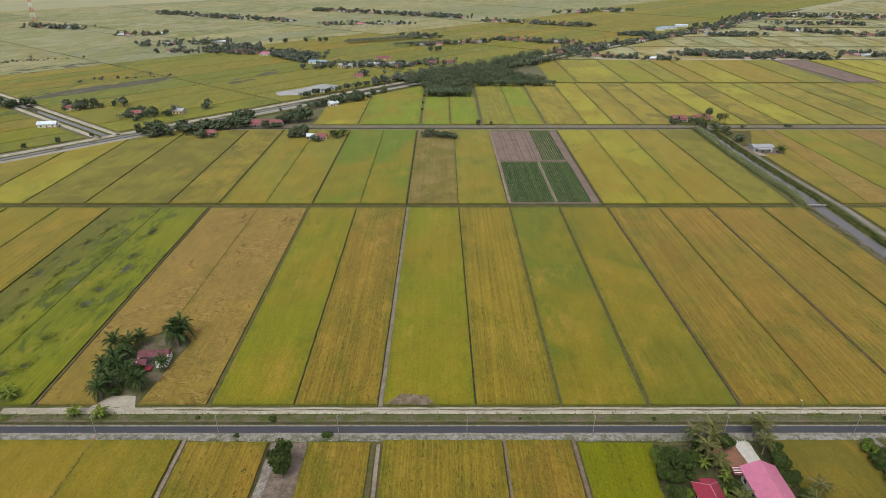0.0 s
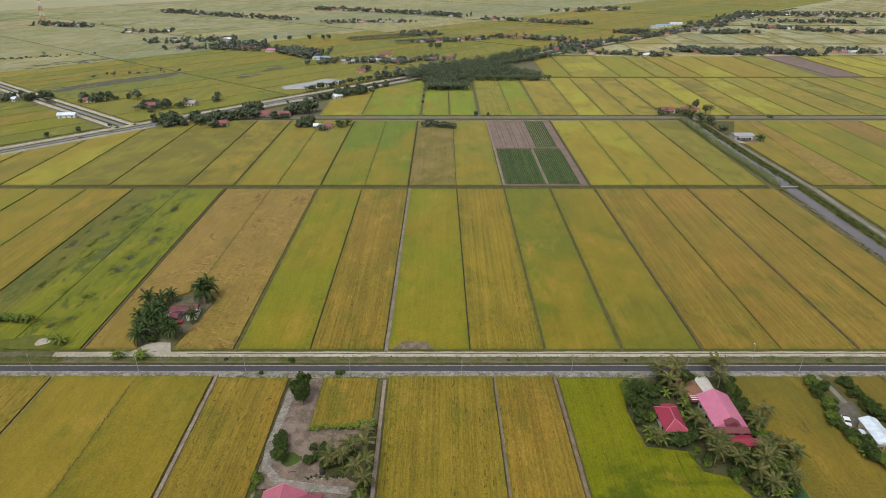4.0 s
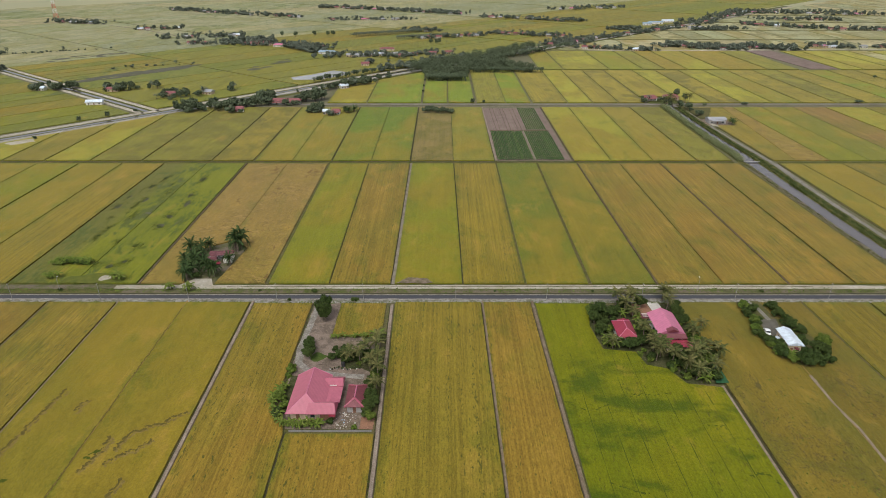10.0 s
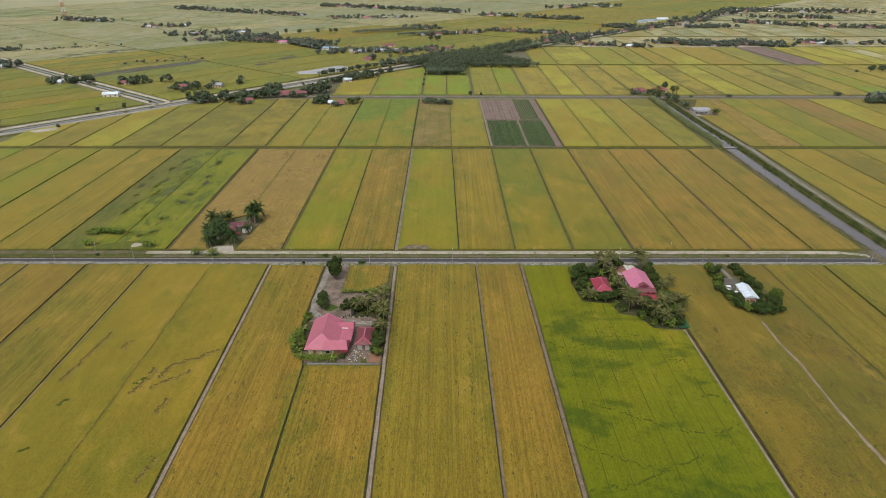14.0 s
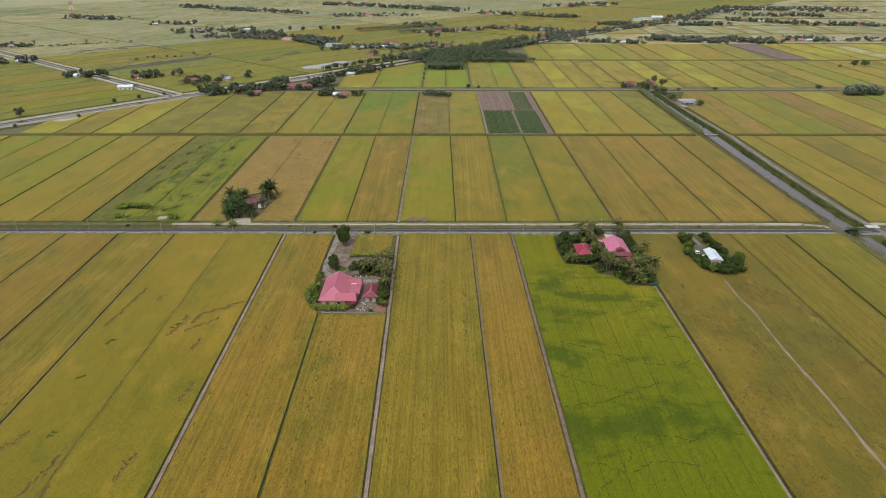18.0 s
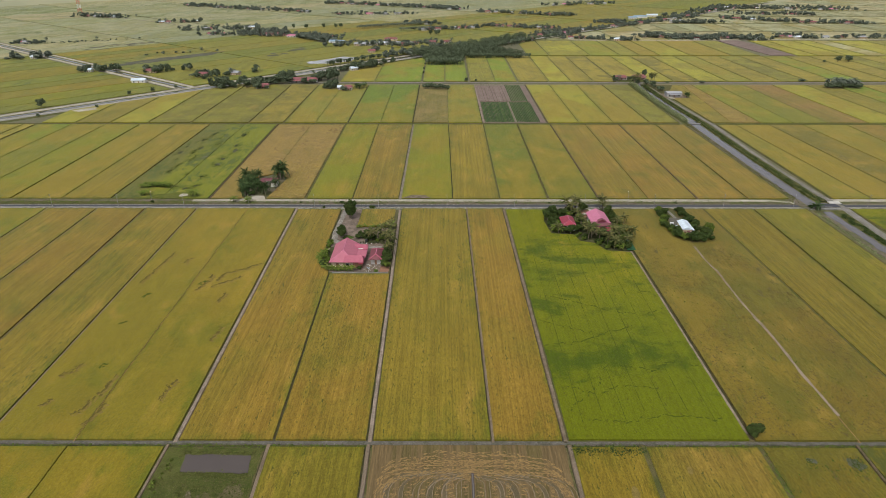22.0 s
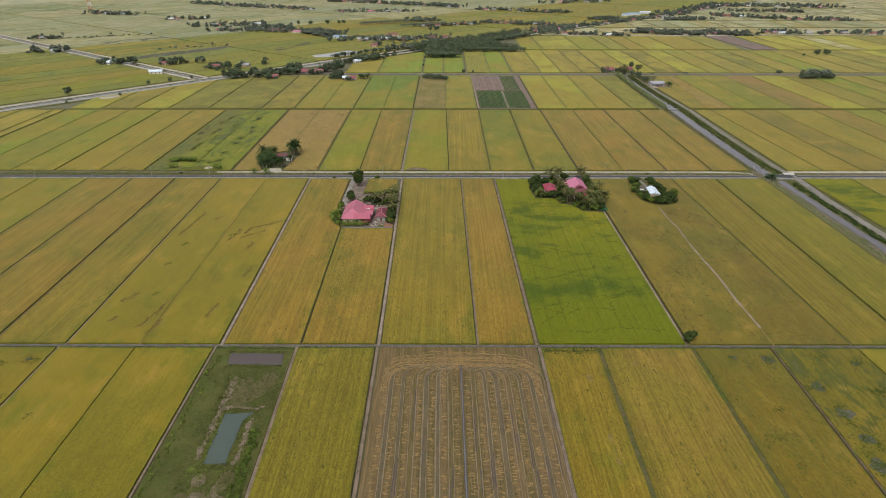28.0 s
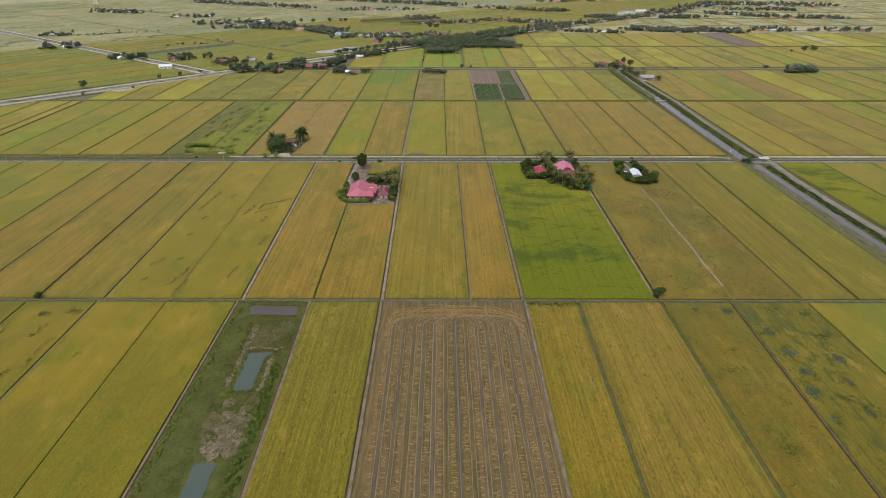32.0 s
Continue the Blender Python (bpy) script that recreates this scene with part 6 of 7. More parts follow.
def far_palm_mesh(seed, n, length):
    q = random.Random(seed)
    verts, faces = [], []
    src = COCO[0]
    for i in range(n):
        tilt = -35 + 75 * i / n + q.uniform(-8, 8)
        a = pose(0, 0, 5.4, 0, 0, i * 137.5) @ pose(0, 0, 0, 0, tilt, 0)
        pts = [a @ Vector((length * t, 0, length * (0.5 * t - 0.8 * t * t))) for t in (0.0, 0.35, 0.7, 1.0)]
        side = (a.to_3x3() @ Vector((0, 1, -0.25)))
        k = len(verts)
        for p, w in zip(pts, (0.1, 0.55, 0.5, 0.1)):
            verts += [p - side * w, p + Vector((0, 0, 0.15)), p + (a.to_3x3() @ Vector((0, 1, 0.25))) * w - Vector((0, 0, 0.4 * w))]
        for j in range(3):
            b = k + 3 * j
            faces += [(b, b + 1, b + 4, b + 3), (b + 1, b + 2, b + 5, b + 4)]
    return make_mesh("crown", (verts, faces), MAT_FAR_HAZED)


FAR_PALM = [far_palm_mesh(s, 13, 3.2) for s in (91, 92, 93)]
FAR_PALM_TRUNK = make_mesh("trunk", tube([(0, 0, -0.2), (0.1, 0, 3), (0, 0, 5.5)], [0.24, 0.17, 0.15], 5), MAT_BARK)


def far_palm(x, y, s=1.0, h=1.0, group="distant palms"):
    if BELT:
        return into_belt(prng.choice(FAR_PALM), FAR_PALM_TRUNK, x, y, s, s * h)
    t = thing("palm", x, y, 0, prng.uniform(0, 360), "distant palm with a slim trunk and feathery crown", "palm", group)
    t.scale = (s, s, s * h)
    child("trunk", FAR_PALM_TRUNK, t)
    child("crown", prng.choice(FAR_PALM), t)
    return t


def banana_leaf(seed):
    q = random.Random(seed)
    v, f = [], []
    for i in range(6):
        t = i / 5
        x, z = 1.9 * t, 1.3 * t - 1.25 * t * t
        w = 0.30 * math.sin(math.pi * (0.08 + 0.88 * t)) + 0.02
        v += [(x, -w, z - 0.08), (x, 0, z + 0.04), (x, w, z - 0.08)]
    for i in range(5):
        b = 3 * i
        f += [(b, b + 1, b + 4, b + 3), (b + 1, b + 2, b + 5, b + 4)]
    return make_mesh("leaf", (v, f), MAT_BANANA)


BANANA_LEAF = banana_leaf(1)
BANANA_STEM = make_mesh("stem", tube([(0, 0, -0.1), (0, 0, 1.7)], [0.16, 0.09], 7), MAT_LEAF2)
BANANA = None


def banana(x, y, s=1.0, z=0.0):
    global BANANA
    m = pose(x, y, z, 0, 0, prng.uniform(0, 360))
    if BANANA is None:
        BANANA = thing("banana_plant", x, y, z, 0, "banana plant with broad drooping bright green leaves", "banana plant", "banana plants")
        child("stem", BANANA_STEM, BANANA)
        for i in range(8):
            child("leaf", BANANA_LEAF, BANANA, pose(0, 0, 1.6, 0, 0, i * 137) @ pose(0, 0, 0, 0, -25 + 7 * i, 0))
        t = BANANA
    else:
        t = copy_thing(BANANA, m)
    t.scale = (s, s, s * prng.uniform(0.9, 1.2))
    return t


# plants of the large house
tree(-40.7, 116.5, 6.6, 8.6)
tree(-41.0, 118.8, 5.2, 8.6)
tree(-40.6, 115.6, 4.6, 6.6)
tree(-41.8, 117.0, 4.2, 7.4)
for x, y, w, h in ((-43.2, 100.5, 3.4, 3.4), (-42.4, 97.0, 4.0, 4.0), (-42.0, 93.6, 4.2, 4.2), (-34.2, 92.6, 3.0, 2.6), (-31.8, 93.8, 3.2, 3.0), (-29.8, 95.0, 3.2, 3.2), (-22.6, 93.4, 3.6, 3.6),
                   (-19.4, 71.5, 4.6, 4.8), (-20.2, 67.8, 4.4, 4.0), (-19.2, 77.5, 3.6, 3.8), (-18.8, 84.0, 3.2, 3.6)):
    tree(x, y, w * 1.12, h)
tree(-18.6, 63.6, 3.6, 3.4, True, "light green round garden tree")
bush(-45.9, 86.5, 1.5, True, "tall yellow-green shrub by the drive")
bush(-46.4, 83.6, 0.9, True)
for x, y in ((-28.4, 91.6), (-25.2, 90.6), (-23.6, 94.4), (-20.4, 99.4), (-19.6, 94.8), (-19.2, 89.6), (-18.6, 82.2), (-18.4, 75.6), (-21.4, 87.4)):
    palm("coco", x, y, prng.uniform(0.75, 0.95), 1.0)
for i in range(15):
    banana(-36.4 + i * 1.2 + prng.uniform(-0.3, 0.3), 105.4 + prng.uniform(-0.7, 0.7), prng.uniform(0.55, 0.8))
for x, y in ((-20.8, 104.6), (-19.6, 105.8), (-19.8, 103.2), (-22, 105.6)):
    banana(x, y, 1.1)
for i in range(9):
    banana(-48.2 + prng.uniform(-1.2, 1.4) + i * 0.25, 70.0 + i * 0.95, prng.uniform(0.8, 1.1))
for i in range(17):
    banana(-42.6 + i * 0.62, 61.6 + prng.uniform(-1.2, 0.9), prng.uniform(0.65, 1.0))
tree(-46.8, 72.5, 3.6, 3.2, True, "bushy light green garden tree")
tree(-45.6, 65.4, 4.0, 2.6, False, "low spreading grey-green garden shrub")
bush(-30.2, 63.0, 1.0)
bush(-23, 60.6, 0.8, True)
for x, y in ((-44.2, 62.6), (-45.4, 63.8), (-46.6, 65.6), (-43.4, 61.4), (-45.8, 66.8), (-47.6, 68.2), (-48.4, 71.6), (-44.8, 65.2)):
    banana(x, y, prng.uniform(0.7, 1.0))

# palm garden
for x, y, w, h, l in ((58.2, 119.6, 6.0, 6.0, 0), (55.6, 114.5, 5.0, 5.2, 0), (61.8, 117.4, 4.6, 4.8, 0), (57.0, 108.6, 4.6, 4.4, 0), (71.0, 110.0, 3.8, 4.4, 0), (64.2, 98.8, 5.4, 4.6, 0), (61.4, 99.8, 3.6, 3.2, 0),
                      (68.6, 100.4, 4.2, 4.0, 0), (75.0, 125.0, 5.0, 5.4, 0), (86.0, 117.6, 5.0, 5.6, 0), (86.6, 113.0, 4.4, 4.8, 0), (86.8, 122.2, 4.4, 4.6, 0), (87.2, 107.6, 4.2, 4.2, 0), (77.0, 93.4, 5.0, 5.2, 0),
                      (87.0, 100.6, 4.4, 4.0, 1), (86.4, 95.0, 5.4, 4.6, 1), (83.6, 85.6, 5.2, 3.6, 0), (80.6, 84.0, 4.4, 3.4, 0), (85.8, 89.4, 4.6, 3.6, 1), (79.0, 88.4, 4.6, 3.6, 0), (89.2, 92.8, 4.2, 3.6, 0)):
    tree(x, y, w, h, bool(l))
for x, y in ((66.4, 126.6), (70.4, 124.4), (71.6, 126.6), (68.2, 122.0), (85.6, 128.2), (84.4, 123.6), (84.9, 130.2), (71.6, 97.6), (72.8, 94.2), (75.2, 90.4), (82.8, 92.4), (81.2, 88.4), (80.4, 82.4), (84.6, 91.4), (89.6, 94.2), (69.6, 103.2)):
    palm("coco", x, y, prng.uniform(0.7, 1.05), 1.1)
palm("coco", 91.6, 109.4, 0.7, 1.0)
for x, y in ((71.0, 92.4), (90.2, 91.4), (87.2, 104.6), (58.6, 99.2), (87.6, 97.4), (78.2, 85.8), (74.2, 97.0), (86.6, 84.8), (70.2, 118.0)):
    palm("coco", x, y, prng.uniform(0.6, 0.9), 1.05)
for x, y in ((57.2, 103.4), (58.4, 101.2), (57.0, 100.0), (59.4, 99.2), (68.8, 106.0), (70.0, 105.0), (68.0, 108.0), (70.6, 114.6), (71.6, 116.0), (67.0, 119.0), (66.0, 121.4), (82.0, 80.8), (84.4, 82.4)):
    banana(x, y, prng.uniform(0.9, 1.3))
for x, y in ((72.0, 119.4), (68.8, 88.6 + 3), (74.4, 86.6), (77.6, 82.6), (66.4, 94.8)):
    bush(x, y, prng.uniform(0.8, 1.2), True)

# overgrown garden of the pale-roofed house
for x, y, w, h, l in ((113.2, 125.8, 3.2, 3.2, 1), (113.0, 121.6, 3.6, 3.4, 0), (112.8, 115.4, 3.8, 4.2, 0), (122.8, 122.4, 3.0, 3.0, 0), (124.0, 116.0, 3.6, 3.4, 0), (125.6, 107.4, 4.0, 3.4, 0),
                      (128.4, 100.0, 5.6, 5.0, 0), (126.4, 94.6, 5.6, 5.4, 0), (121.4, 91.4, 6.0, 5.6, 0), (117.2, 90.8, 5.6, 4.8, 0), (113.0, 94.0, 4.2, 3.4, 1), (110.8, 99.4, 3.4, 3.0, 1), (111.0, 105.0, 3.0, 2.8, 1), (120.8, 94.6, 4.4, 4.4, 0),
                      (115.4, 122.2, 2.8, 2.8, 1), (111.2, 110.4, 2.8, 2.8, 1)):
    tree(x, y, w * 0.85, h * prng.uniform(0.75, 1.1), bool(l) or int(x + y) % 3 == 0)
for x, y in ((112.0, 97.0), (113.8, 96.2), (111.4, 94.8), (115.8, 94.4)):
    banana(x, y, 1.0)
bush(109.8, 107.4, 1.0, True)


def thicket(poly, keep_out, n, lo, hi, seed, light=0.3, z=0.0):
    """Shrubs and small trees that fill a garden between its houses and yards."""
    q = random.Random(seed)
    xs, ys = [p[0] for p in poly], [p[1] for p in poly]
    made = 0
    for _ in range(n * 40):
        if made >= n:
            break
        x, y = q.uniform(min(xs), max(xs)), q.uniform(min(ys), max(ys))
        if any(x0 < x < x1 and y0 < y < y1 for x0, x1, y0, y1 in keep_out):
            continue
        odd = sum((ay > y) != (by > y) and x < (bx - ax) * (y - ay) / (by - ay) + ax for (ax, ay), (bx, by) in zip(poly, poly[1:] + poly[:1]))
        if odd % 2 == 0:
            continue
        w = q.uniform(lo, hi)
        tree(x, y, w, w * q.uniform(0.75, 1.05), q.random() < light, "bushy garden shrub filling the undergrowth", "garden shrubs", z)
        made += 1


thicket([(66, 97), (74, 87), (77, 81.5), (87, 81.5), (89, 98)], [(73, 82, 95.5, 101)], 44, 1.6, 3.8, 101, 0.2)
thicket([(54.6, 99.5), (66, 98), (66, 101), (60, 101.5), (60, 112), (57, 126), (55, 126)], [], 18, 2.0, 3.4, 102, 0.4)
thicket([(67.6, 100.5), (73.6, 100.5), (73.6, 115.5), (67.6, 115.5)], [], 10, 2.0, 3.2, 103)
thicket([(84.2, 98), (88.4, 98), (88, 125), (84.2, 125)], [], 11, 2.4, 3.8, 104)
thicket([(58, 113), (70, 113), (70, 126.5), (58, 126.5)], [(63, 70, 111, 119)], 9, 2.4, 4.0, 105)
thicket([(111.6, 128.4), (115.6, 128.4), (115.4, 118), (113.4, 113), (112.6, 101), (108.6, 103), (111.0, 114)], [], 34, 1.2, 3.8, 106, 0.25, 0.5)
thicket([(121.2, 127), (124.6, 126), (125.2, 114), (127.6, 108), (122.4, 107), (121.4, 118)], [], 24, 1.2, 3.8, 107, 0.2, 0.5)
thicket([(110.4, 106), (112.4, 102), (115, 95), (122, 94.5), (124.5, 100), (129, 100), (126, 89), (116, 87), (111, 95)], [(114, 122.6, 95.2, 108)], 17, 1.6, 4.2, 108, 0.25, 0.5)
thicket([(-34.6, 97.8), (-20, 97), (-19.2, 85.5), (-22, 85.5), (-33, 90)], [], 18, 1.8, 3.2, 109)
thicket([(-20.8, 84), (-18.4, 84), (-18.2, 62), (-20.8, 66)], [], 9, 2.2, 3.4, 110)
thicket([(-48.2, 80), (-46, 80), (-43.4, 66), (-46, 66)], [], 7, 1.8, 2.8, 111, 0.6)
thicket([(120.4, 96), (123, 108), (127, 108), (130.4, 100), (127, 89), (117, 87.4), (115, 91.5), (120.4, 93.4)], [], 8, 2.2, 4.6, 112, 0.2, 0.4)
# oil palms round the abandoned house
for x, y, s in ((-101.6, 174.2, 0.82), (-89.2, 173.0, 1.25), (-88.4, 176.0, 1.15), (-91.2, 175.8, 1.1), (-107.8, 168.4, 0.95), (-104.2, 171.0, 0.9), (-106.0, 163.0, 0.9), (-102.2, 165.4, 0.8), (-102.6, 158.6, 0.95), (-105.4, 154.6, 0.85), (-100.4, 150.2, 0.95), (-101.8, 146.6, 1.0), (-94.2, 151.2, 0.95), (-91.8, 149.4, 0.85),
                (-96.8, 153.8, 0.85), (-88.6, 160.2, 0.7), (-106.6, 158.6, 0.8), (-98.0, 156.8, 0.8)):
    palm("oil", x, y, prng.uniform(1.2, 1.6), s)
for x, y, w, h in ((-106.5, 166.5, 3.6, 3.4), (-104.2, 161.0, 4.0, 4.0), (-104.0, 150.8, 4.0, 3.8), (-98.6, 147.6, 3.6, 2.8), (-96.0, 158.4, 3.4, 2.8)):
    tree(x, y, w, h)
for x, y in ((-106.2, 139.2), (-105.0, 138.8), (-105.6, 138.2), (-98.6, 138.4), (-97.4, 138.0), (-98.0, 137.6)):
    banana(x, y, prng.uniform(0.9, 1.35))
for x, y in ((-131, 145.6), (-129, 146.4), (-127.6, 145.4), (-130, 147.6)):
    banana(x, y, 1.2, 0.5)
for i in range(26):
    banana(-163 + i * 0.6, 160.0 + prng.uniform(-2.0, 2.4), prng.uniform(0.8, 1.1), 0.3)
for i in range(17):
    tree(-162 + i * 0.85, 160.6 + prng.uniform(-1.8, 2.2), prng.uniform(2.2, 3.4), prng.uniform(1.8, 2.6), i % 4 == 0, "dense dark shrub among the banana plants", "field shrubs", 0.2)
for i in range(6):
    banana(-156.6 + prng.uniform(-2.5, 2.5), 147.6 + prng.uniform(-1.6, 1.6), prng.uniform(0.9, 1.2), 0.5)


def tufts(name, spots, per, size, mat, seed, label, spread=0.5, tall=0.6):
    """Many small blades and clumps of grass strewn round the given spots, joined."""
    q = random.Random(seed)
    verts, faces = [], []
    for x, y, z in spots:
        for _ in range(per):
            px, py = x + q.gauss(0, spread), y + q.gauss(0, spread)
            a, s = q.random() * 6.28, size * (0.5 + q.random())
            dx, dy, h = math.cos(a) * s, math.sin(a) * s, s * tall * (0.6 + q.random())
            k = len(verts)
            verts += [(px - dx, py - dy, z), (px + dy * 0.5, py - dx * 0.5, z + h), (px + dx, py + dy, z + h * 0.5), (px - dy * 0.5, py + dx * 0.5, z + h * 0.2)]
            faces.append((k, k + 1, k + 2, k + 3))
    return tagged(link_mesh(name, verts, faces, mat), label, "grass", kind="stuff")


tr = random.Random(44)
tufts("scrub_tussocks", [(x, y, 0.15) for x, y in ((tr.uniform(-68, -40), tr.uniform(-150, -41)) for _ in range(1500))
                         if not (-63.5 < x < -44 and -49.5 < y < -42) and not (-56 < x < -47 and (-91 < y < -70.5 or y < -118.5)) and (y > -41 or x > -69.6 + 0.027 * (-40 - y)) and x < -42.4 + 0.022 * (-40 - y)],
      9, 0.19, MAT_SCRUBWEED, 45, "tussocks of coarse green grass round the ponds", 0.7)
tufts("scrub_tussocks", [(x, y, 0.16) for x, y in ((tr.uniform(-61, -43), tr.uniform(-118, -51)) for _ in range(420)) if not (-56 < x < -46.5 and -92 < y < -70)], 7, 0.17, MAT_DRYWEED, 46, "dry straw-coloured grass tussocks round the ponds", 0.6)
rim = [(-56.0, -71.0, -55.1, -90.6), (-48.6, -74.5, -48.2, -90.6), (-54.8, -91.0, -48.6, -91.0), (-63.2, -41.2, -45, -41.4), (-62.2, -48.8, -44, -49.2), (-56, -70.4, -46, -69.8), (-59.2, -52, -58.6, -69), (-44, -53, -43, -69)]
tufts("pond_edge_grass", [(ax + (bx - ax) * t + tr.gauss(0, 0.3), ay + (by - ay) * t + tr.gauss(0, 0.3), 0.16) for ax, ay, bx, by in rim for t in (tr.random() for _ in range(60))], 8, 0.20, MAT_SCRUBWEED, 72, "coarse grass round the ponds and dry patches", 0.5)
tufts("pond_edge_grass", [(-55.4 + tr.gauss(0, 0.25), tr.uniform(-90, -72), 0.18) for _ in range(60)] + [(tr.uniform(-58, -53), -92.4 + tr.gauss(0, 0.9), 0.18) for _ in range(60)], 8, 0.20, MAT_BANANA, 73, "bright yellow-green grass at the pond's edge", 0.4)
tufts("bund_grass", [(x, -38.9 + tr.gauss(0, 0.45), 0.2) for x in (tr.uniform(-210, 190) for _ in range(1500)) if not -14.5 < x < 38], 4, 0.22, MAT_LEAF2, 47, "coarse grass along the cross bund", 0.35)
tufts("bund_grass", [(tr.uniform(-230, 184), 300.6 + tr.gauss(0, 0.9), 0.25) for _ in range(1100)], 4, 0.26, MAT_LEAF, 48, "coarse grass along the cross bund", 0.4)
tufts("verge_tufts", [(tr.uniform(-240, 192), 138.2 + tr.gauss(0, 0.9), 0.2) for _ in range(1500)], 4, 0.24, MAT_LEAF2, 49, "coarse grass on the road verge", 0.5)
tufts("verge_tufts", [(tr.uniform(-240, 192), 128.6 + tr.gauss(0, 0.35), 0.15) for _ in range(900)], 4, 0.22, MAT_LEAF2, 50, "coarse grass beside the gravel shoulder", 0.4)
tufts("bund_weeds", [(57.9 - 0.0106 * (-40 - y) + tr.gauss(0, 0.5), y, 0.3) for y in (tr.uniform(-140, -41) for _ in range(330))], 4, 0.24, MAT_DRYWEED, 51, "olive and brown weeds on the bund", 0.4)
tufts("bund_weeds", [(89.1 - 0.008 * (-40 - y) + tr.gauss(0, 0.6), y, 0.3) for y in (tr.uniform(-140, -41) for _ in range(420))], 4, 0.25, MAT_DEADWEED, 69, "brown weeds on the bund", 0.45)
tufts("bund_weeds", [(89.6 + tr.gauss(0, 0.8), y, 0.4) for y in (tr.uniform(-66, -41) for _ in range(150))], 4, 0.25, MAT_LEAF2, 70, "green weeds at the head of the bund", 0.45)
tufts("bund_weeds", [(tr.uniform(39.5, 58), -40.8 + tr.gauss(0, 0.8), 0.5) for _ in range(170)], 5, 0.24, MAT_LEAF, 71, "dark weeds at the head of the field", 0.45)
tufts("bund_weeds", [(164.3 + tr.gauss(0, 0.6), tr.uniform(143, 298), 0.3) for _ in range(700)], 4, 0.26, MAT_LEAF2, 52, "dense weeds on the broad bund", 0.4)
tufts("bund_weeds", [(60.3 + tr.gauss(0, 0.5), y, 0.3) for y in (tr.uniform(143, 298) for _ in range(420))], 4, 0.30, MAT_DEADWEED, 53, "dead brown weeds on the bund between fields", 0.4)
tufts("bund_weeds", [(88.9 + tr.gauss(0, 0.35), y, 0.3) for y in (tr.uniform(-34, 79) for _ in range(300))], 4, 0.24, MAT_DEADWEED, 67, "dead brown weeds in the ditch beside the bund", 0.35)
tufts("bund_weeds", [(142.8 + 0.022 * (y - 47) + tr.gauss(0, 0.6), y, 0.3) for y in (tr.uniform(-34, 127) for _ in range(600))], 4, 0.26, MAT_LEAF2, 54, "rough weeds on a grassy bund", 0.5)
tufts("field_weeds", [(tr.uniform(90, 140), tr.uniform(-33, 84), 0.5) for _ in range(420)], 5, 0.26, MAT_LEAF2, 55, "weeds standing in thin rice", 0.9)
tufts("field_weeds", [(tr.uniform(91, 143), tr.uniform(-130, -42), 0.5) for _ in range(420)], 5, 0.28, MAT_LEAF2, 56, "weeds standing in thin rice", 1.0)

for code, mat, word, seed in (("D", MAT_LEAF, "dark weeds", 57), ("d", MAT_LEAF2, "green weeds", 58), ("g", MAT_LEAF2, "grass", 59), ("G", MAT_LEAF, "rough weeds", 60), ("b", MAT_LEAF, "low weeds", 61), ("p", MAT_LEAF2, "ditch grass", 62), ("w", MAT_DEADWEED, "dead brown weeds", 66), ("t", MAT_LEAF2, "green weeds", 68)):
    spots = [e[:3] for e in EDGE if e[3] == code]
    if spots:
        tufts("border_weeds", spots, 3, 0.17, mat, seed, f"{word} growing along the field borders", 0.25)


def weed_bed(x, y, rx, ry, seed, wet=0.0, label="dark weedy hollow in the rice"):
    """A ragged patch of weeds, with wet grey mud in its middle."""
    q = random.Random(seed)
    spots = []
    for _ in range(int(rx * ry * 8)):
        a, r = q.random() * 6.28, 1.35 * q.random() ** 0.8
        px, py = x + rx * r * math.cos(a), y + ry * r * math.sin(a)
        if noise.noise((px * 0.28, py * 0.16, seed)) > -0.12 + 0.5 * (r - 0.5):
            spots.append((px, py, 0.56))
    if spots:
        tufts("weed_patch", spots, 3, 0.24, MAT_MARSHWEED, seed, label, 0.5, 0.35)
    if wet:
        poly = [(x + rx * wet * 0.9 * math.cos(a) * (1 + 0.35 * noise.noise((math.cos(a) * 2, math.sin(a) * 2, seed))), y + ry * wet * 0.9 * math.sin(a) * (1 + 0.35 * noise.noise((math.sin(a) * 2, math.cos(a) * 2, seed)))) for a in np.linspace(0, 6.1, 16).tolist()]
        patch(poly, MAT_WETMUD, "wet grey mud among the weeds", 0.565, 1.1, "puddle", "puddle")


MAT_MARSHWEED = leaf_material("marsh_weeds", (0.034, 0.050, 0.008), (0.064, 0.086, 0.012), (0.052, 0.066, 0.014))
MAT_WETMUD = earth("grey_mud", (0.105, 0.105, 0.078), (0.070, 0.076, 0.044), (0.15, 0.15, 0.125), 0.5, 1.4)
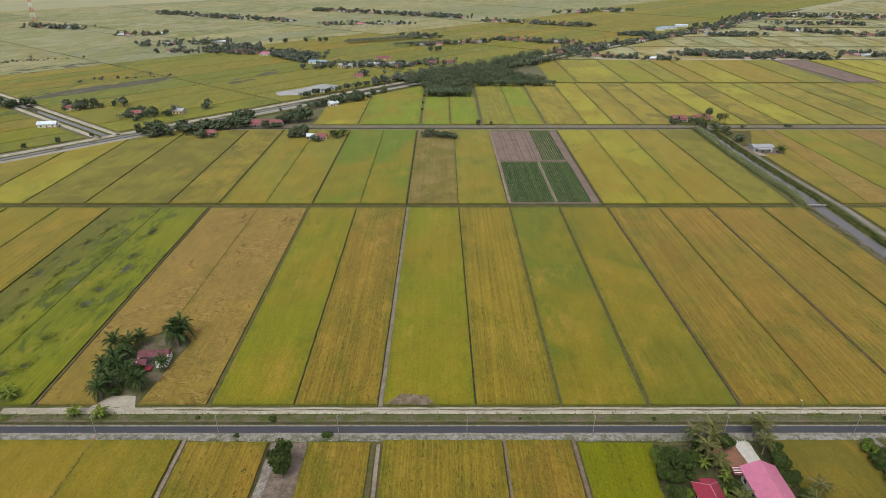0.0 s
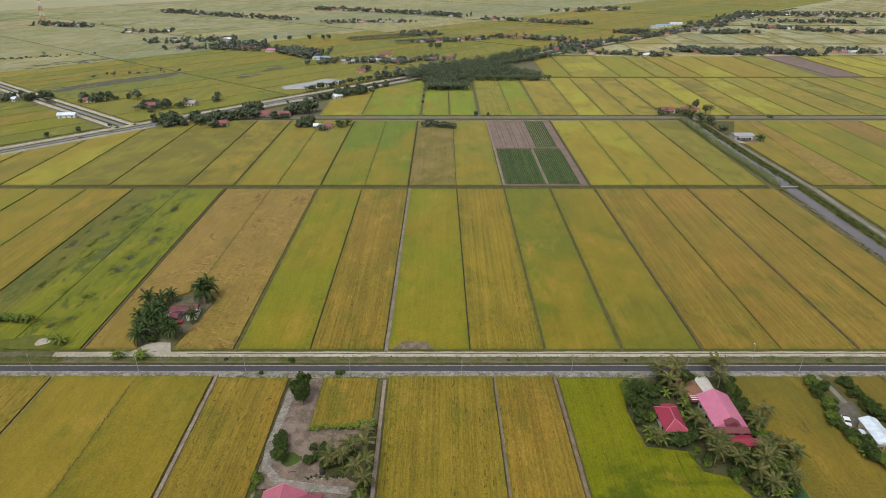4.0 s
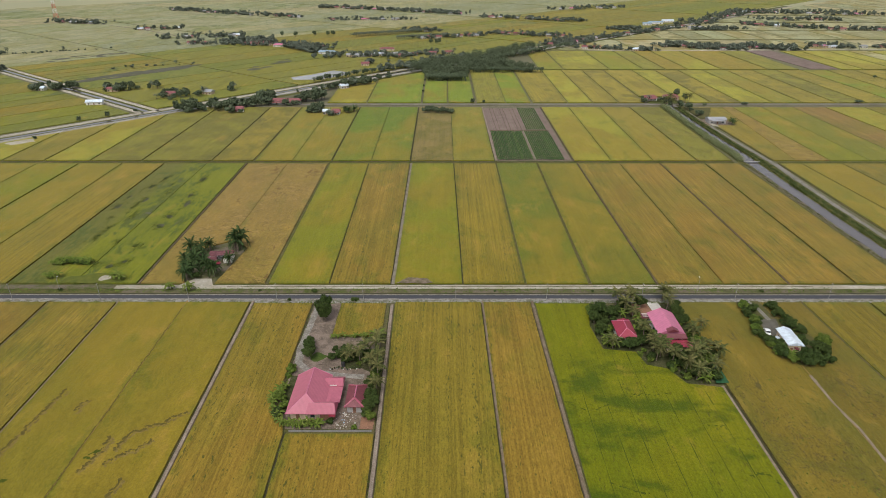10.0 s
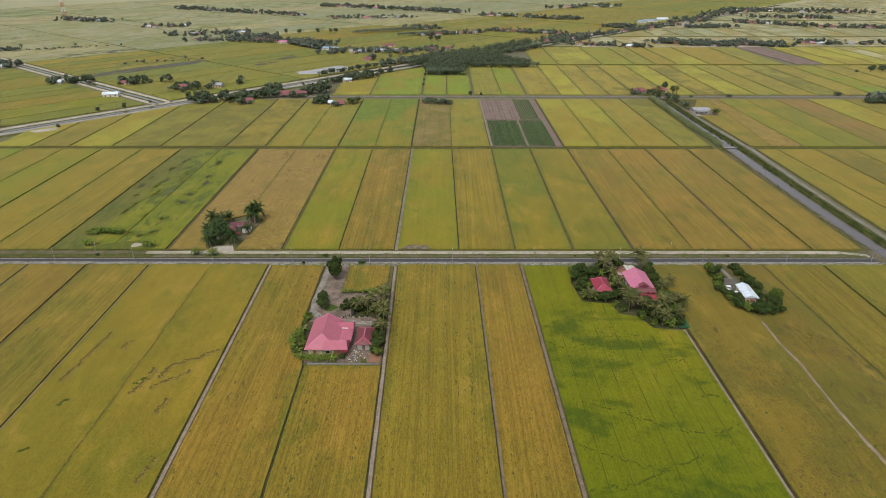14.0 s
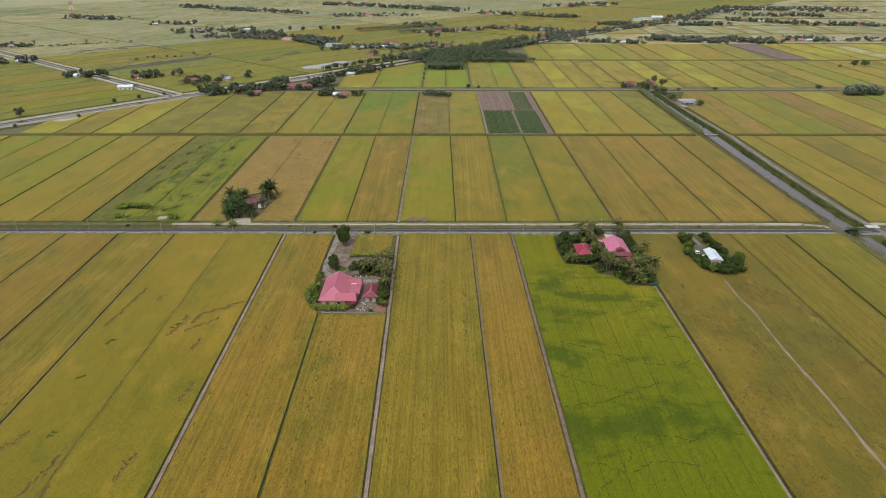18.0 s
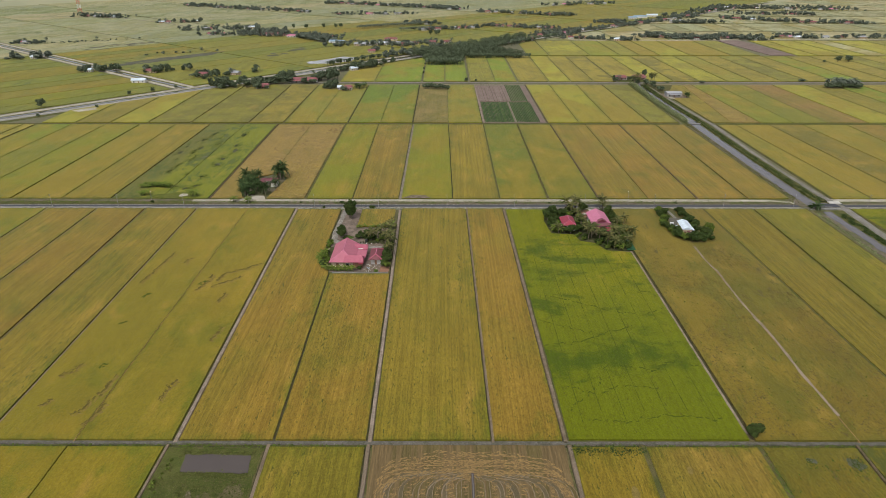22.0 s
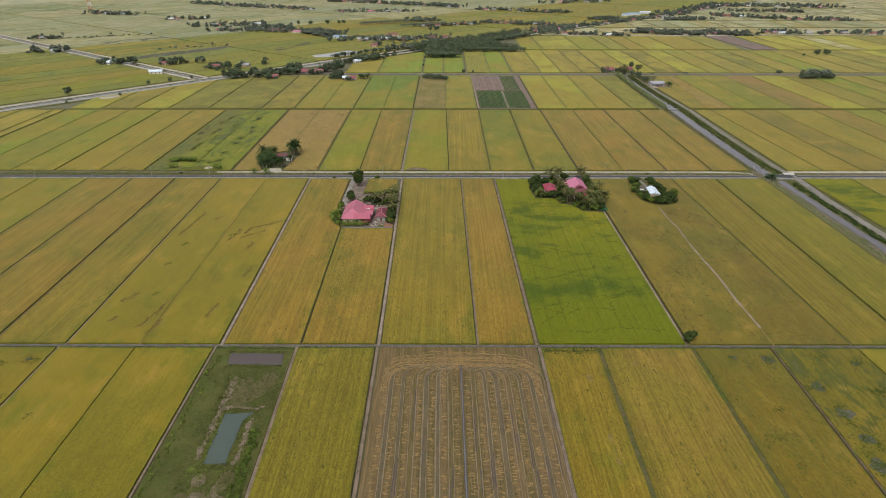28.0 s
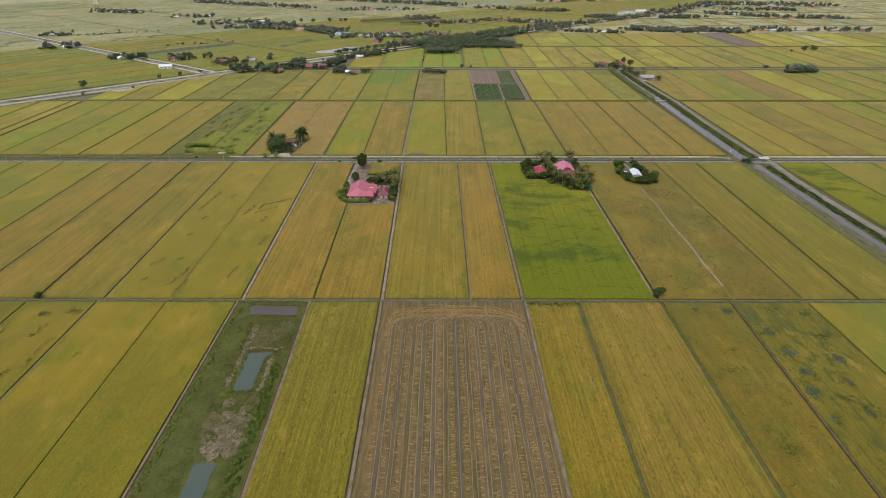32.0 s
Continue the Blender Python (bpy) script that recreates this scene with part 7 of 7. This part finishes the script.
for k, (x, y, rx, ry, wet) in enumerate(((-138.5, 157.5, 3.2, 4.0, 0.5), (-133.5, 162, 3.0, 5.0, 0.3), (-136.6, 177, 3.2, 7.5, 0.0), (-146.6, 181, 2.2, 5, 0.0), (-135, 200, 3.6, 5, 0.6), (-135.4, 211.5, 3.6, 5, 0.5), (-132.6, 229, 2.6, 8, 0.6),
                                     (-135.6, 241, 2.4, 7, 0.5), (-133.8, 253, 1.8, 7, 0.0), (-137.8, 267, 3.6, 7, 0.5), (-159.6, 269, 2.2, 9, 0.4), (-162.4, 254, 3.0, 9, 0.4), (-156.6, 234, 2.4, 7, 0.5), (-167.4, 239, 2.2, 6, 0.5),
                                     (-167, 225, 2.8, 7, 0.5), (-158.6, 223, 2.6, 10, 0.0), (-162.8, 210.5, 1.8, 5, 0), (-154, 214, 2.2, 8, 0), (-158.5, 197, 2.6, 9, 0.0), (-159.6, 187, 2.8, 7, 0), (-150, 244, 1.8, 12, 0), (-152, 262, 1.6, 9, 0), (-145, 160, 2, 5, 0))):
    weed_bed(x, y, rx, ry, 200 + k, wet)
for k, (x, y, rx, ry, wet) in enumerate(((99.8, -44.2, 2.4, 1.8, 0.5), (110.9, -45.5, 3.2, 3.2, 0.7), (119.4, -58.6, 3.6, 4.6, 0.6), (121, -71, 4.4, 4.6, 0.6), (137.3, -47.1, 4, 3, 0.4), (102, -69.7, 3.0, 2.4, 0), (98, -80.3, 4.4, 2.2, 0), (118, -90.4, 4.6, 5.0, 0.6),
                                     (120.6, -80.8, 4, 4, 0.5), (134.5, -74.3, 4.6, 6, 0.5), (124, -92.6, 3, 3.4, 0), (117.5, -102, 2.4, 4, 0.4), (136, -61.5, 5, 3.4, 0), (97.7, -106, 3, 4, 0), (99, -115, 4, 4, 0), (127.9, -43.6, 3, 2.2, 0),
                                     (129, -100, 3.4, 6, 0.4), (107, -94, 1.6, 2, 0), (98, -92, 1.6, 3, 0), (131, -86, 3, 5, 0.4))):
    weed_bed(x, y, rx, ry, 240 + k, wet)
for k, (x, y, rx, ry, wet) in enumerate(((-136, -48, 3.4, 4, 0.4), (-126, -46, 3, 3, 0.4), (-144, -58, 2.2, 6, 0), (-131, -62, 1.8, 7, 0), (-124, -70, 1.2, 8, 0), (-139, -74, 2.6, 4, 0.4), (-128, -84, 1.6, 5, 0), (-142, -90, 2.4, 6, 0.3), (-155, -55, 3, 6, 0.3), (-160, -75, 3, 8, 0), (-133, -100, 2, 5, 0),
                                     (-104, -80, 0.8, 1.6, 0), (-110, -72, 1.4, 3, 0))):
    weed_bed(x, y, rx, ry, 280 + k, wet)
for x, y, r in ((51.6, -55, 1.5), (51.8, -80.6, 1.2), (52.1, -89.4, 0.8), (67.6, -47.5, 1.0)):
    patch([(x + r * 0.7 * math.cos(a), y + r * 1.4 * math.sin(a)) for a in np.linspace(0, 5.6, 9).tolist()], crop_flat, "bare spot of fallen rice", 0.565, 0.5)

tufts("clay_tussocks", [(x, y, 0.17) for x, y in ((tr.uniform(-59, -44.5), tr.uniform(-148, -52)) for _ in range(900)) if not (-56 < x < -46.5 and (-92 < y < -70 or y < -118))], 7, 0.17, MAT_MARSHWEED, 63, "low green plants on the dry clay", 0.7)

tufts("brown_weeds", [(x, y, 0.55) for x, y in ((tr.uniform(90, 141), tr.uniform(-35, 84)) for _ in range(2600)) if abs(x - 116.6) > 1.4 and noise.noise((x * 0.06, y * 0.04, 2.2)) > -0.05], 5, 0.20, MAT_DEADWEED, 64, "brown dead weeds standing in thin rice", 0.5, 0.4)
tufts("brown_weeds", [(x, y, 0.54) for x, y in ((tr.uniform(91, 143), tr.uniform(-140, -41)) for _ in range(900)) if noise.noise((x * 0.06, y * 0.04, 5.2)) > 0.0], 5, 0.20, MAT_DEADWEED, 65, "brown dead weeds standing in thin rice", 0.5, 0.4)

# roadside shrubs and the lone trees
for x, y, s in ((-56.8, 130.2, 0.7), (-32.4, 130.4, 1.0), (-31.2, 130.3, 0.9), (-48.4, 136.8, 1.0), (126, 137, 0.7), (-148, 137.5, 0.8), (-70, 137.5, 0.6), (22, 137.3, 0.5), (60, 137.2, 0.6)):
    bush(x, y, s)
tree(89.2, -34.6, 4.6, 4.4, False, "lone round dark green tree on the bund", "lone trees")
tree(-144.0, -36.6, 3.0, 2.6, False, "lone small tree on the bund", "lone trees")
palm("oil", 194.8, 129.0, 0.7, 0.95)
bush(193.4, 131.0, 1.1)
# reeds along the canal
def along(line, y):
    """The x of a line of points at y."""
    for (ax, ay), (bx, by) in zip(line, line[1:]):
        if min(ay, by) <= y <= max(ay, by):
            return ax + (bx - ax) * (y - ay) / (by - ay)
    return line[-1][0]


reed = crown_mesh("reed_bank", [(along(CANAL, y) - 5.4 + prng.uniform(-1.2, 0.6), y, 1.2 + prng.uniform(-0.3, 0.5), prng.uniform(2.2, 3.2), 0.8) for y in range(304, 458, 2)], 30000, 0.30, MAT_REED, 5, 0.3)
tagged(new("reed_bank", reed), "tall grey-green reeds along the canal bank", "reeds", kind="stuff")
weeds = crown_mesh("levee_weeds", [(along(LEVEE, y) - 0.6 + prng.uniform(-1.6, 1.0), y, 0.5, prng.uniform(1.0, 1.9), 0.6) for y in range(140, 450, 1)], 30000, 0.26, MAT_LEAF, 6)
tagged(new("levee_weeds", weeds), "low dark weeds on the canal levee", "weeds", kind="stuff")
edge = crown_mesh("bank_reeds", [(along(CANAL, y) - 5.4 + prng.uniform(-1.6, 1.6), y, 0.15, 0.9, 0.5) for y in range(142, 298, 1)], 14000, 0.2, MAT_DRYWEED, 7)
tagged(new("bank_reeds", edge), "low brownish weeds along the western canal edge", "weeds", kind="stuff")
edge = crown_mesh("bank_reeds", [(along(CANAL_S, y) - 5.8 + prng.uniform(-0.9, 0.9), y, 0.1, 0.9, 0.4) for y in range(-130, 124, 1)], 12000, 0.2, MAT_REED, 12)
tagged(new("bank_reeds", edge), "low grey-green weeds along the muddy canal edge", "weeds", kind="stuff")
weeds = crown_mesh("bank_weeds", [(along(CANAL_S, y) + 5.0 + prng.uniform(-1.4, 1.4), y, 0.3, 1.2, 0.5) for y in range(-130, 122, 1)], 22000, 0.26, MAT_LEAF, 8)
tagged(new("bank_weeds", weeds), "low green weeds along the canal", "weeds", kind="stuff")
tall = crown_mesh("pond_reeds", [(-43.8 + prng.uniform(-1.6, 1.4), y, 0.5, 0.75, 1.1) for y in [(-78 - 0.7 * i) for i in range(110)]], 6500, 0.32, MAT_LEAF2, 9, 0.3)
tagged(new("pond_reeds", tall), "tall bright green grass beside the fish ponds", "reeds", kind="stuff")
climb = crown_mesh("ditch_plants", [(-66.6 + prng.uniform(-0.9, 1.4), y, 0.3, prng.uniform(0.35, 0.75), 0.7) for y in [(-44 - 1.5 * i) for i in range(66)]], 3000, 0.22, MAT_BANANA, 10)
tagged(new("ditch_plants", climb), "yellow-green plants along the ditch", "weeds", kind="stuff")
for i in range(9):
    far_tree(-13 + i * 2.7, 431 + prng.uniform(-3, 4), prng.uniform(5, 7), prng.uniform(4.6, 6.6))
for x, y, h in ((-11, 434, 6), (27, 468, 4.5), (37, 469, 3), (-17.5, 515, 3), (-17.5, 540, 3), (-17.5, 570, 3)):
    far_tree(x, y, h * 0.9, h)

# ---- utility poles and the roadside line ----
POLE = None


def pole(x, y):
    global POLE
    if POLE is None:
        POLE = thing("utility_pole", x, y, 0.2, 0, "slim grey concrete utility pole beside the road", "utility pole", "utility poles")
        v, f = tube([(0, 0, -0.3), (0, 0, 7.4)], [0.11, 0.07], 8)
        link_mesh("post", v, f, MAT_POLE, POLE)
        part("crossarm", box(-0.06, 0.06, -0.5, 0.5, 6.9, 7.02, 0.01), MAT_POLE, POLE)
        for yy in (-0.42, 0.42):
            v, f = tube([(0, yy, 7.02), (0, yy, 7.22)], [0.05, 0.04], 6)
            link_mesh("insulator", v, f, MAT_STEEL_W, POLE)
        return POLE
    return copy_thing(POLE, pose(x, y, 0.2, 0, 0, prng.uniform(-3, 3)))


POLES = [-263, -229.5, -196, -162, -128.4, -95, -61.4, -28.6, 6.5, 41, 77, 112.5, 148, 184, 222, 258, 295]
for x in POLES:
    pole(x, 130.2 + 0.001 * x)
for xa, xb in zip(POLES, POLES[1:]):
    pts = [(xa + (xb - xa) * t, 130.2, 7.35 - 0.9 * 4 * t * (1 - t)) for t in np.linspace(0, 1, 9)]
    v, f = tube(pts, [0.02] * 9, 4)
    tagged(link_mesh("power_cable", v, f, MAT_WIRE), "thin sagging black power cable between poles", "cable", "power cables")


def street_lamp(x, y):
    t = thing("street_lamp", x, y, 0.2, 0, "thin grey street lamp beside the road", "street lamp", "street lamps")
    v, f = tube([(0, 0, -0.3), (0, 0, 5.5), (0, 0.8, 6.0)], [0.09, 0.06, 0.04], 6)
    link_mesh("post", v, f, MAT_POLE, t)
    part("lamp_head", box(-0.12, 0.12, 0.6, 1.2, 5.94, 6.06, 0.02), MAT_STEEL_W, t)


street_lamp(101, 137.2)
street_lamp(-148, 137.2)

# ---- distance: villages, woods, mast ----
vr = random.Random(5)
ROOFS = [ROOF_FARRED, ROOF_FARRED, ROOF_GREY, ROOF_GREY, ROOF_PALEPINK, ROOF_FARRED, ROOF_WHITE, ROOF_FARRED]
ROOF_WORDS = {ROOF_FARRED: "weathered red", ROOF_GREY: "grey", ROOF_WHITE: "pale", ROOF_PALEPINK: "faded pink", ROOF_BLUE: "blue", ROOF_RED: "red"}


def village(ax, ay, bx, by, trees, houses, depth=10.0, palms=0.4, size=6.0):
    """Trees, palms and houses strewn along a line."""
    palms *= 0.55
    if ay > 700:
        trees, size, depth, houses = int(trees * 2.1), size * 0.68, depth * 1.1, int(houses * 1.4)
    for _ in range(houses):
        t = vr.random()
        roof = vr.choice(ROOFS)
        simple_house(ax + (bx - ax) * t + vr.uniform(-depth, depth) * 0.4, ay + (by - ay) * t - depth * 0.25, vr.uniform(8, 12), vr.uniform(6, 8), roof, vr.choice((WALL_WHITE, WALL_CREAM)),
                     vr.uniform(-20, 20), f"distant village house with a {ROOF_WORDS[roof]} roof", vr.choice((0.0, 0.3)), lean=False)
    if ay > 560 and not BELT:
        belt_start()
    for _ in range(trees):
        t = vr.random()
        x, y = ax + (bx - ax) * t + vr.uniform(-depth, depth), ay + (by - ay) * t + vr.uniform(-depth, depth)
        if vr.random() < palms:
            far_palm(x, y, vr.uniform(0.75, 1.05), vr.uniform(0.8, 1.5))
        else:
            far_tree(x, y, vr.uniform(0.65, 1.6) * size, vr.uniform(0.6, 1.75) * size)
    if ay > 560 and BELT:
        belt_done()


village(-214, 438, -180, 442, 21, 0, 5, 0.3, 7.0)
village(-177, 430, -164, 431, 6, 0, 2, 0.3, 4.5)
village(-140, 460, -122, 460, 7, 0, 1.5, 0.3, 4.0)
village(-92, 421.5, -80, 422, 4, 0, 1.5, 0.3, 4.0)
village(-180, 447, -152, 462, 20, 0, 4, 0.4, 6.5)
village(-162, 474, -148, 478, 10, 0, 3, 0.1, 8)
village(-124, 475, -106, 482, 18, 0, 4, 0.3, 8)
village(-108, 433, -98, 434, 13, 0, 3, 0.4, 6.0)
for x, y in ((-79, 434), (-76, 430), (-72, 436)):
    palm("oil", x, y, 1.0, 1.0)
village(-118, 515, -70, 560, 30, 0, 5, 0.3, 6)
simple_house(-95, 533, 9, 6, ROOF_WHITE, WALL_WHITE, 40, "white shed roof among trees", 0.0, lean=False)
for i in range(44):  # close row of palms and trees along the trunk road
    x, y = west(240 + i * 4.0, 25 + vr.uniform(-1.5, 1.5))
    if i % 3:
        far_tree(x, y, vr.uniform(4, 6), vr.uniform(5, 7.5))
    else:
        far_palm(x, y, 1.0, 0.9)
village(*west(330, 24), *west(480, 26), 45, 2, 9, 0.5, 6.5)
village(*west(340, 70), *west(440, 90), 16, 3, 10, 0.4)
village(*west(100, -8), *west(340, -8), 12, 0, 2, 0.3, 4.0)
patch([(204.8, 412), (212, 412), (228, 449), (206, 451)], MAT_BUND, "rough grass beside the canal road", 0.58, 1.2, "scrub", "scrub")
for x, y, w, h in ((206.8, 421, 6.5, 6), (209.4, 424, 5.5, 5), (208.4, 446, 5, 6), (207.0, 438, 4.5, 4)):
    far_tree(x, y, w, h)
palm("oil", 222.5, 394.5, 0.9, 1.0)
village(176, 470, 182, 474, 4, 0, 2, 0.2, 4)
for x, y, w, h in ((194, 466, 5, 7), (197, 461, 5, 7), (195, 455, 5, 6), (211, 488, 6, 10), (205, 461, 4.5, 5), (203, 450, 5, 6), (206, 445, 5, 6), (216, 478, 5, 7), (192, 474, 5, 5)):
    far_tree(x, y, w, h)
for x, y in ((193, 458), (196, 452), (199, 467), (213, 470), (215, 466)):
    palm("coco", x, y, 1.0, 1.2)
# grove east of the canal, by the second road
for i in range(34):
    x, y = 386 + vr.uniform(-15, 15), 439 + vr.uniform(-5, 6)
    if i % 2:
        far_palm(x, y, vr.uniform(1.2, 1.5), vr.uniform(0.8, 1.1))
    else:
        far_tree(x, y, vr.uniform(6, 8), vr.uniform(5, 7.5))
far_tree(262, 463, 6, 2.6)
far_tree(365, 470, 8, 3.2)
far_tree(226, 459, 4, 2.6)
far_tree(470, 590, 8, 9)
far_tree(484, 592, 10, 9)
far_tree(452, 586, 4, 4)
# roadside trees of the west
for s, d, w, h in ((-52, 25, 7, 8), (40, 22, 4, 5), (120, -6, 4, 4), (62, 22, 3.5, 4), (-20, -9, 3, 3), (-64, -9, 3, 3), (20, 26, 4, 4)):
    far_tree(*west(s, d), w, h)
village(*west(96, 62), *west(120, 70), 8, 1, 4, 0.4)
village(*west(105, 52), *west(165, 48), 12, 1, 5, 0.5)
village(*west(78, 127), *west(116, 105), 24, 1, 4, 0.35)
village(*west(26, 184), *west(60, 164), 22, 1, 5, 0.3)
village(*west(0, 340), *west(34, 318), 22, 1, 6, 0.2)
village(*west(42, 496), *west(68, 466), 20, 2, 7, 0.2)
village(*west(80, 455), *west(190, 420), 12, 0, 4, 0.1, 3.5)
# west-side hamlets farther out
village(-727, 1145, -610, 1118, 34, 5, 12, 0.3, 8)
village(-515, 1024, -450, 1038, 18, 3, 10, 0.4, 7)
village(-425, 908, -315, 945, 40, 4, 14, 0.5, 7)
village(-365, 852, -240, 838, 44, 6, 14, 0.5, 7)
village(-300, 870, -150, 806, 46, 7, 16, 0.5, 7)
village(-312, 862, -252, 872, 34, 0, 10, 0.4, 10)
simple_house(-264, 849, 24, 12, ROOF_FARRED, WALL_WHITE, 5, "large village house with a red roof", 0.3, lean=False)
simple_house(-228, 823, 15, 10, ROOF_PALEPINK, WALL_WHITE, 0, "village house with a faded pink roof", 0.3, lean=False)
simple_house(-149, 756, 22, 10, ROOF_BLUE, WALL_WHITE, -10, "long house with a pale blue roof", 0.1, lean=False)
simple_house(-74, 786, 20, 11, ROOF_FARRED, WALL_CREAM, 0, "large village house with a red roof", 0.3, lean=False)
village(-210, 812, -160, 768, 44, 1, 10, 0.3, 10)
village(-152, 722, -60, 745, 34, 7, 12, 0.5, 7)
village(-60, 735, 10, 760, 20, 4, 12, 0.5, 7)
village(-380, 640, -250, 690, 10, 0, 5, 0.1, 3)
road("hamlet_road", [(-800, 1160), (-620, 1112), (-500, 1020), (-400, 925)], 4, 0.56, MAT_PATH, "pale hamlet road between far fields")
belt_start()
for i in range(34):  # palm rows
    far_palm(-140 + i * 3.4, 926 + i * 2.0 + vr.uniform(-2, 2), 1.1, 0.85)
    far_palm(-138 + i * 3.4, 938 + i * 2.0 + vr.uniform(-2, 2), 1.1, 0.85)
for i in range(30):
    far_palm(-68 + i * 2.6, 900 + i * 1.0 + vr.uniform(-2, 2), 1.1, 0.85)
belt_done("long rows of distant palms")
village(-40, 905, 65, 948, 24, 5, 8, 0.5, 7)
village(-60, 1010, -10, 1000, 16, 1, 12, 0.3, 8)
for x, y in ((-17, 850), (-5, 852), (-8, 849), (-250, 935), (-228, 930), (-200, 940), (-180, 945), (-172, 946)):
    far_tree(x, y, 7, 9)
village(-608, 1416, -410, 1300, 56, 9, 16, 0.3, 9)
village(-405, 1300, -290, 1240, 30, 4, 14, 0.3, 8)
village(-290, 1490, -100, 1396, 56, 8, 18, 0.3, 9)
village(-100, 1396, 45, 1300, 52, 7, 16, 0.3, 9)
village(-220, 1180, -60, 1200, 34, 5, 12, 0.4, 7)
village(80, 1250, 265, 1150, 60, 5, 12, 0.3, 8)
village(88, 972, 185, 930, 44, 8, 14, 0.4, 7)
village(150, 830, 215, 890, 50, 3, 16, 0.4, 8)
village(176, 812, 250, 790, 22, 2, 7, 0.5, 7)
village(258, 784, 284, 782, 12, 1, 5, 0.2, 7)
village(300, 828, 350, 812, 26, 3, 8, 0.3, 9)
village(345, 806, 400, 792, 34, 2, 8, 0.3, 8)
village(400, 812, 482, 786, 44, 4, 9, 0.4, 9)
village(510, 822, 560, 800, 18, 4, 7, 0.4, 8)
village(580, 812, 690, 805, 16, 3, 7, 0.3, 8)
village(200, 880, 420, 1070, 70, 6, 10, 0.3, 7)
village(280, 1030, 330, 1030, 22, 0, 10, 0.1, 8)
village(425, 1020, 500, 1030, 40, 0, 10, 0.1, 7)
village(430, 1090, 660, 1370, 80, 6, 20, 0.3, 9)
village(545, 1110, 650, 1035, 36, 6, 12, 0.3, 8)
village(650, 1030, 760, 1010, 30, 4, 12, 0.3, 8)
village(640, 1350, 900, 1300, 80, 8, 30, 0.3, 9)
village(240, 1420, 420, 1480, 30, 6, 20, 0.3, 9)
village(600, 1200, 760, 1180, 30, 4, 14, 0.3, 8)
for x, y, w, d, roof, word in ((388, 1120, 26, 11, ROOF_BLUE, "blue"), (366, 1098, 16, 8, ROOF_BLUE, "blue"), (430, 1035, 26, 10, ROOF_GREY, "grey"), (420, 1150, 22, 9, ROOF_WHITE, "white")):
    simple_house(x, y, w, d, roof, WALL_WHITE, 0, f"long mill shed with a {word} roof", 0.0, h=3.6, rise=1.8, lean=False)
# woods by the trunk road
wl2 = []
wr = random.Random(17)
WOOD = [[(-47, 619), (103, 619), (60, 680), (-20, 660)], [(-40, 640), (60, 680), (90, 735), (140, 808), (120, 812)], [(-14, 571), (24, 571), (30, 618), (-20, 618)]]


def inside(p, poly):
    s = 0
    for (ax, ay), (bx, by) in zip(poly, poly[1:] + poly[:1]):
        c = (bx - ax) * (p[1] - ay) - (by - ay) * (p[0] - ax)
        s |= 1 if c > 0 else 2
    return s != 3


count = 0
while count < 420:
    p = (wr.uniform(-50, 145), wr.uniform(568, 815))
    if any(inside(p, w) for w in WOOD):
        wl2.append((p[0], p[1], wr.uniform(2.4, 7.6), wr.uniform(2.4, 5.0), 1.0))
        count += 1
wood = crown_mesh("woodland", wl2, 80000, 0.60, MAT_WOOD_HAZED, 18)
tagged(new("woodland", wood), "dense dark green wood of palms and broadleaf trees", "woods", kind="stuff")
belt_start()
for i in range(34):
    far_palm(24 + i * 2.6, 618 + wr.uniform(-3, 4), 1.0, 0.95)
for i in range(22):
    far_palm(-14 + (i % 11) * 3.8, 569 + (i // 11) * 5 + wr.uniform(-2, 2), 1.2, 0.95)
for i in range(40):
    s = 440 + i * 5
    far_palm(*west(s, -16 + wr.uniform(-4, 4)), 1.1, 1.0)
belt_done("palms along the edge of the wood", MAT_WOOD_HAZED)
simple_house(70, 664, 10, 8, ROOF_WHITE, WALL_WHITE, 0, "white-roofed house in the wood", 0.0, lean=False)
village(100, 750, 135, 790, 16, 2, 6, 0.4, 7)
# radio mast
mast = thing("radio_mast", -766, 1225, 0, 10, "red and white steel lattice radio mast", "mast")
for i in range(6):
    z0, z1 = i * 9, i * 9 + 9
    mat = MAT_STEEL_R if i % 2 == 0 else MAT_STEEL_W
    w0, w1 = 3.4 - 0.45 * i, 3.4 - 0.45 * (i + 1)
    bm_v, bm_f = [], []
    for sx, sy in ((-1, -1), (1, -1), (1, 1), (-1, 1)):
        for a, b, r in (((sx * w0, sy * w0, z0), (sx * w1, sy * w1, z1), 0.32), ((sx * w0, sy * w0, z0), (-sy * w1, sx * w1, z1), 0.16), ((sx * w1, sy * w1, z1), (-sy * w1, sx * w1, z1), 0.16)):
            v, f = tube([a, b], [r, r], 4)
            bm_f += [tuple(j + len(bm_v) for j in t) for t in f]
            bm_v += v
    link_mesh("mast_section", bm_v, bm_f, mat, mast)
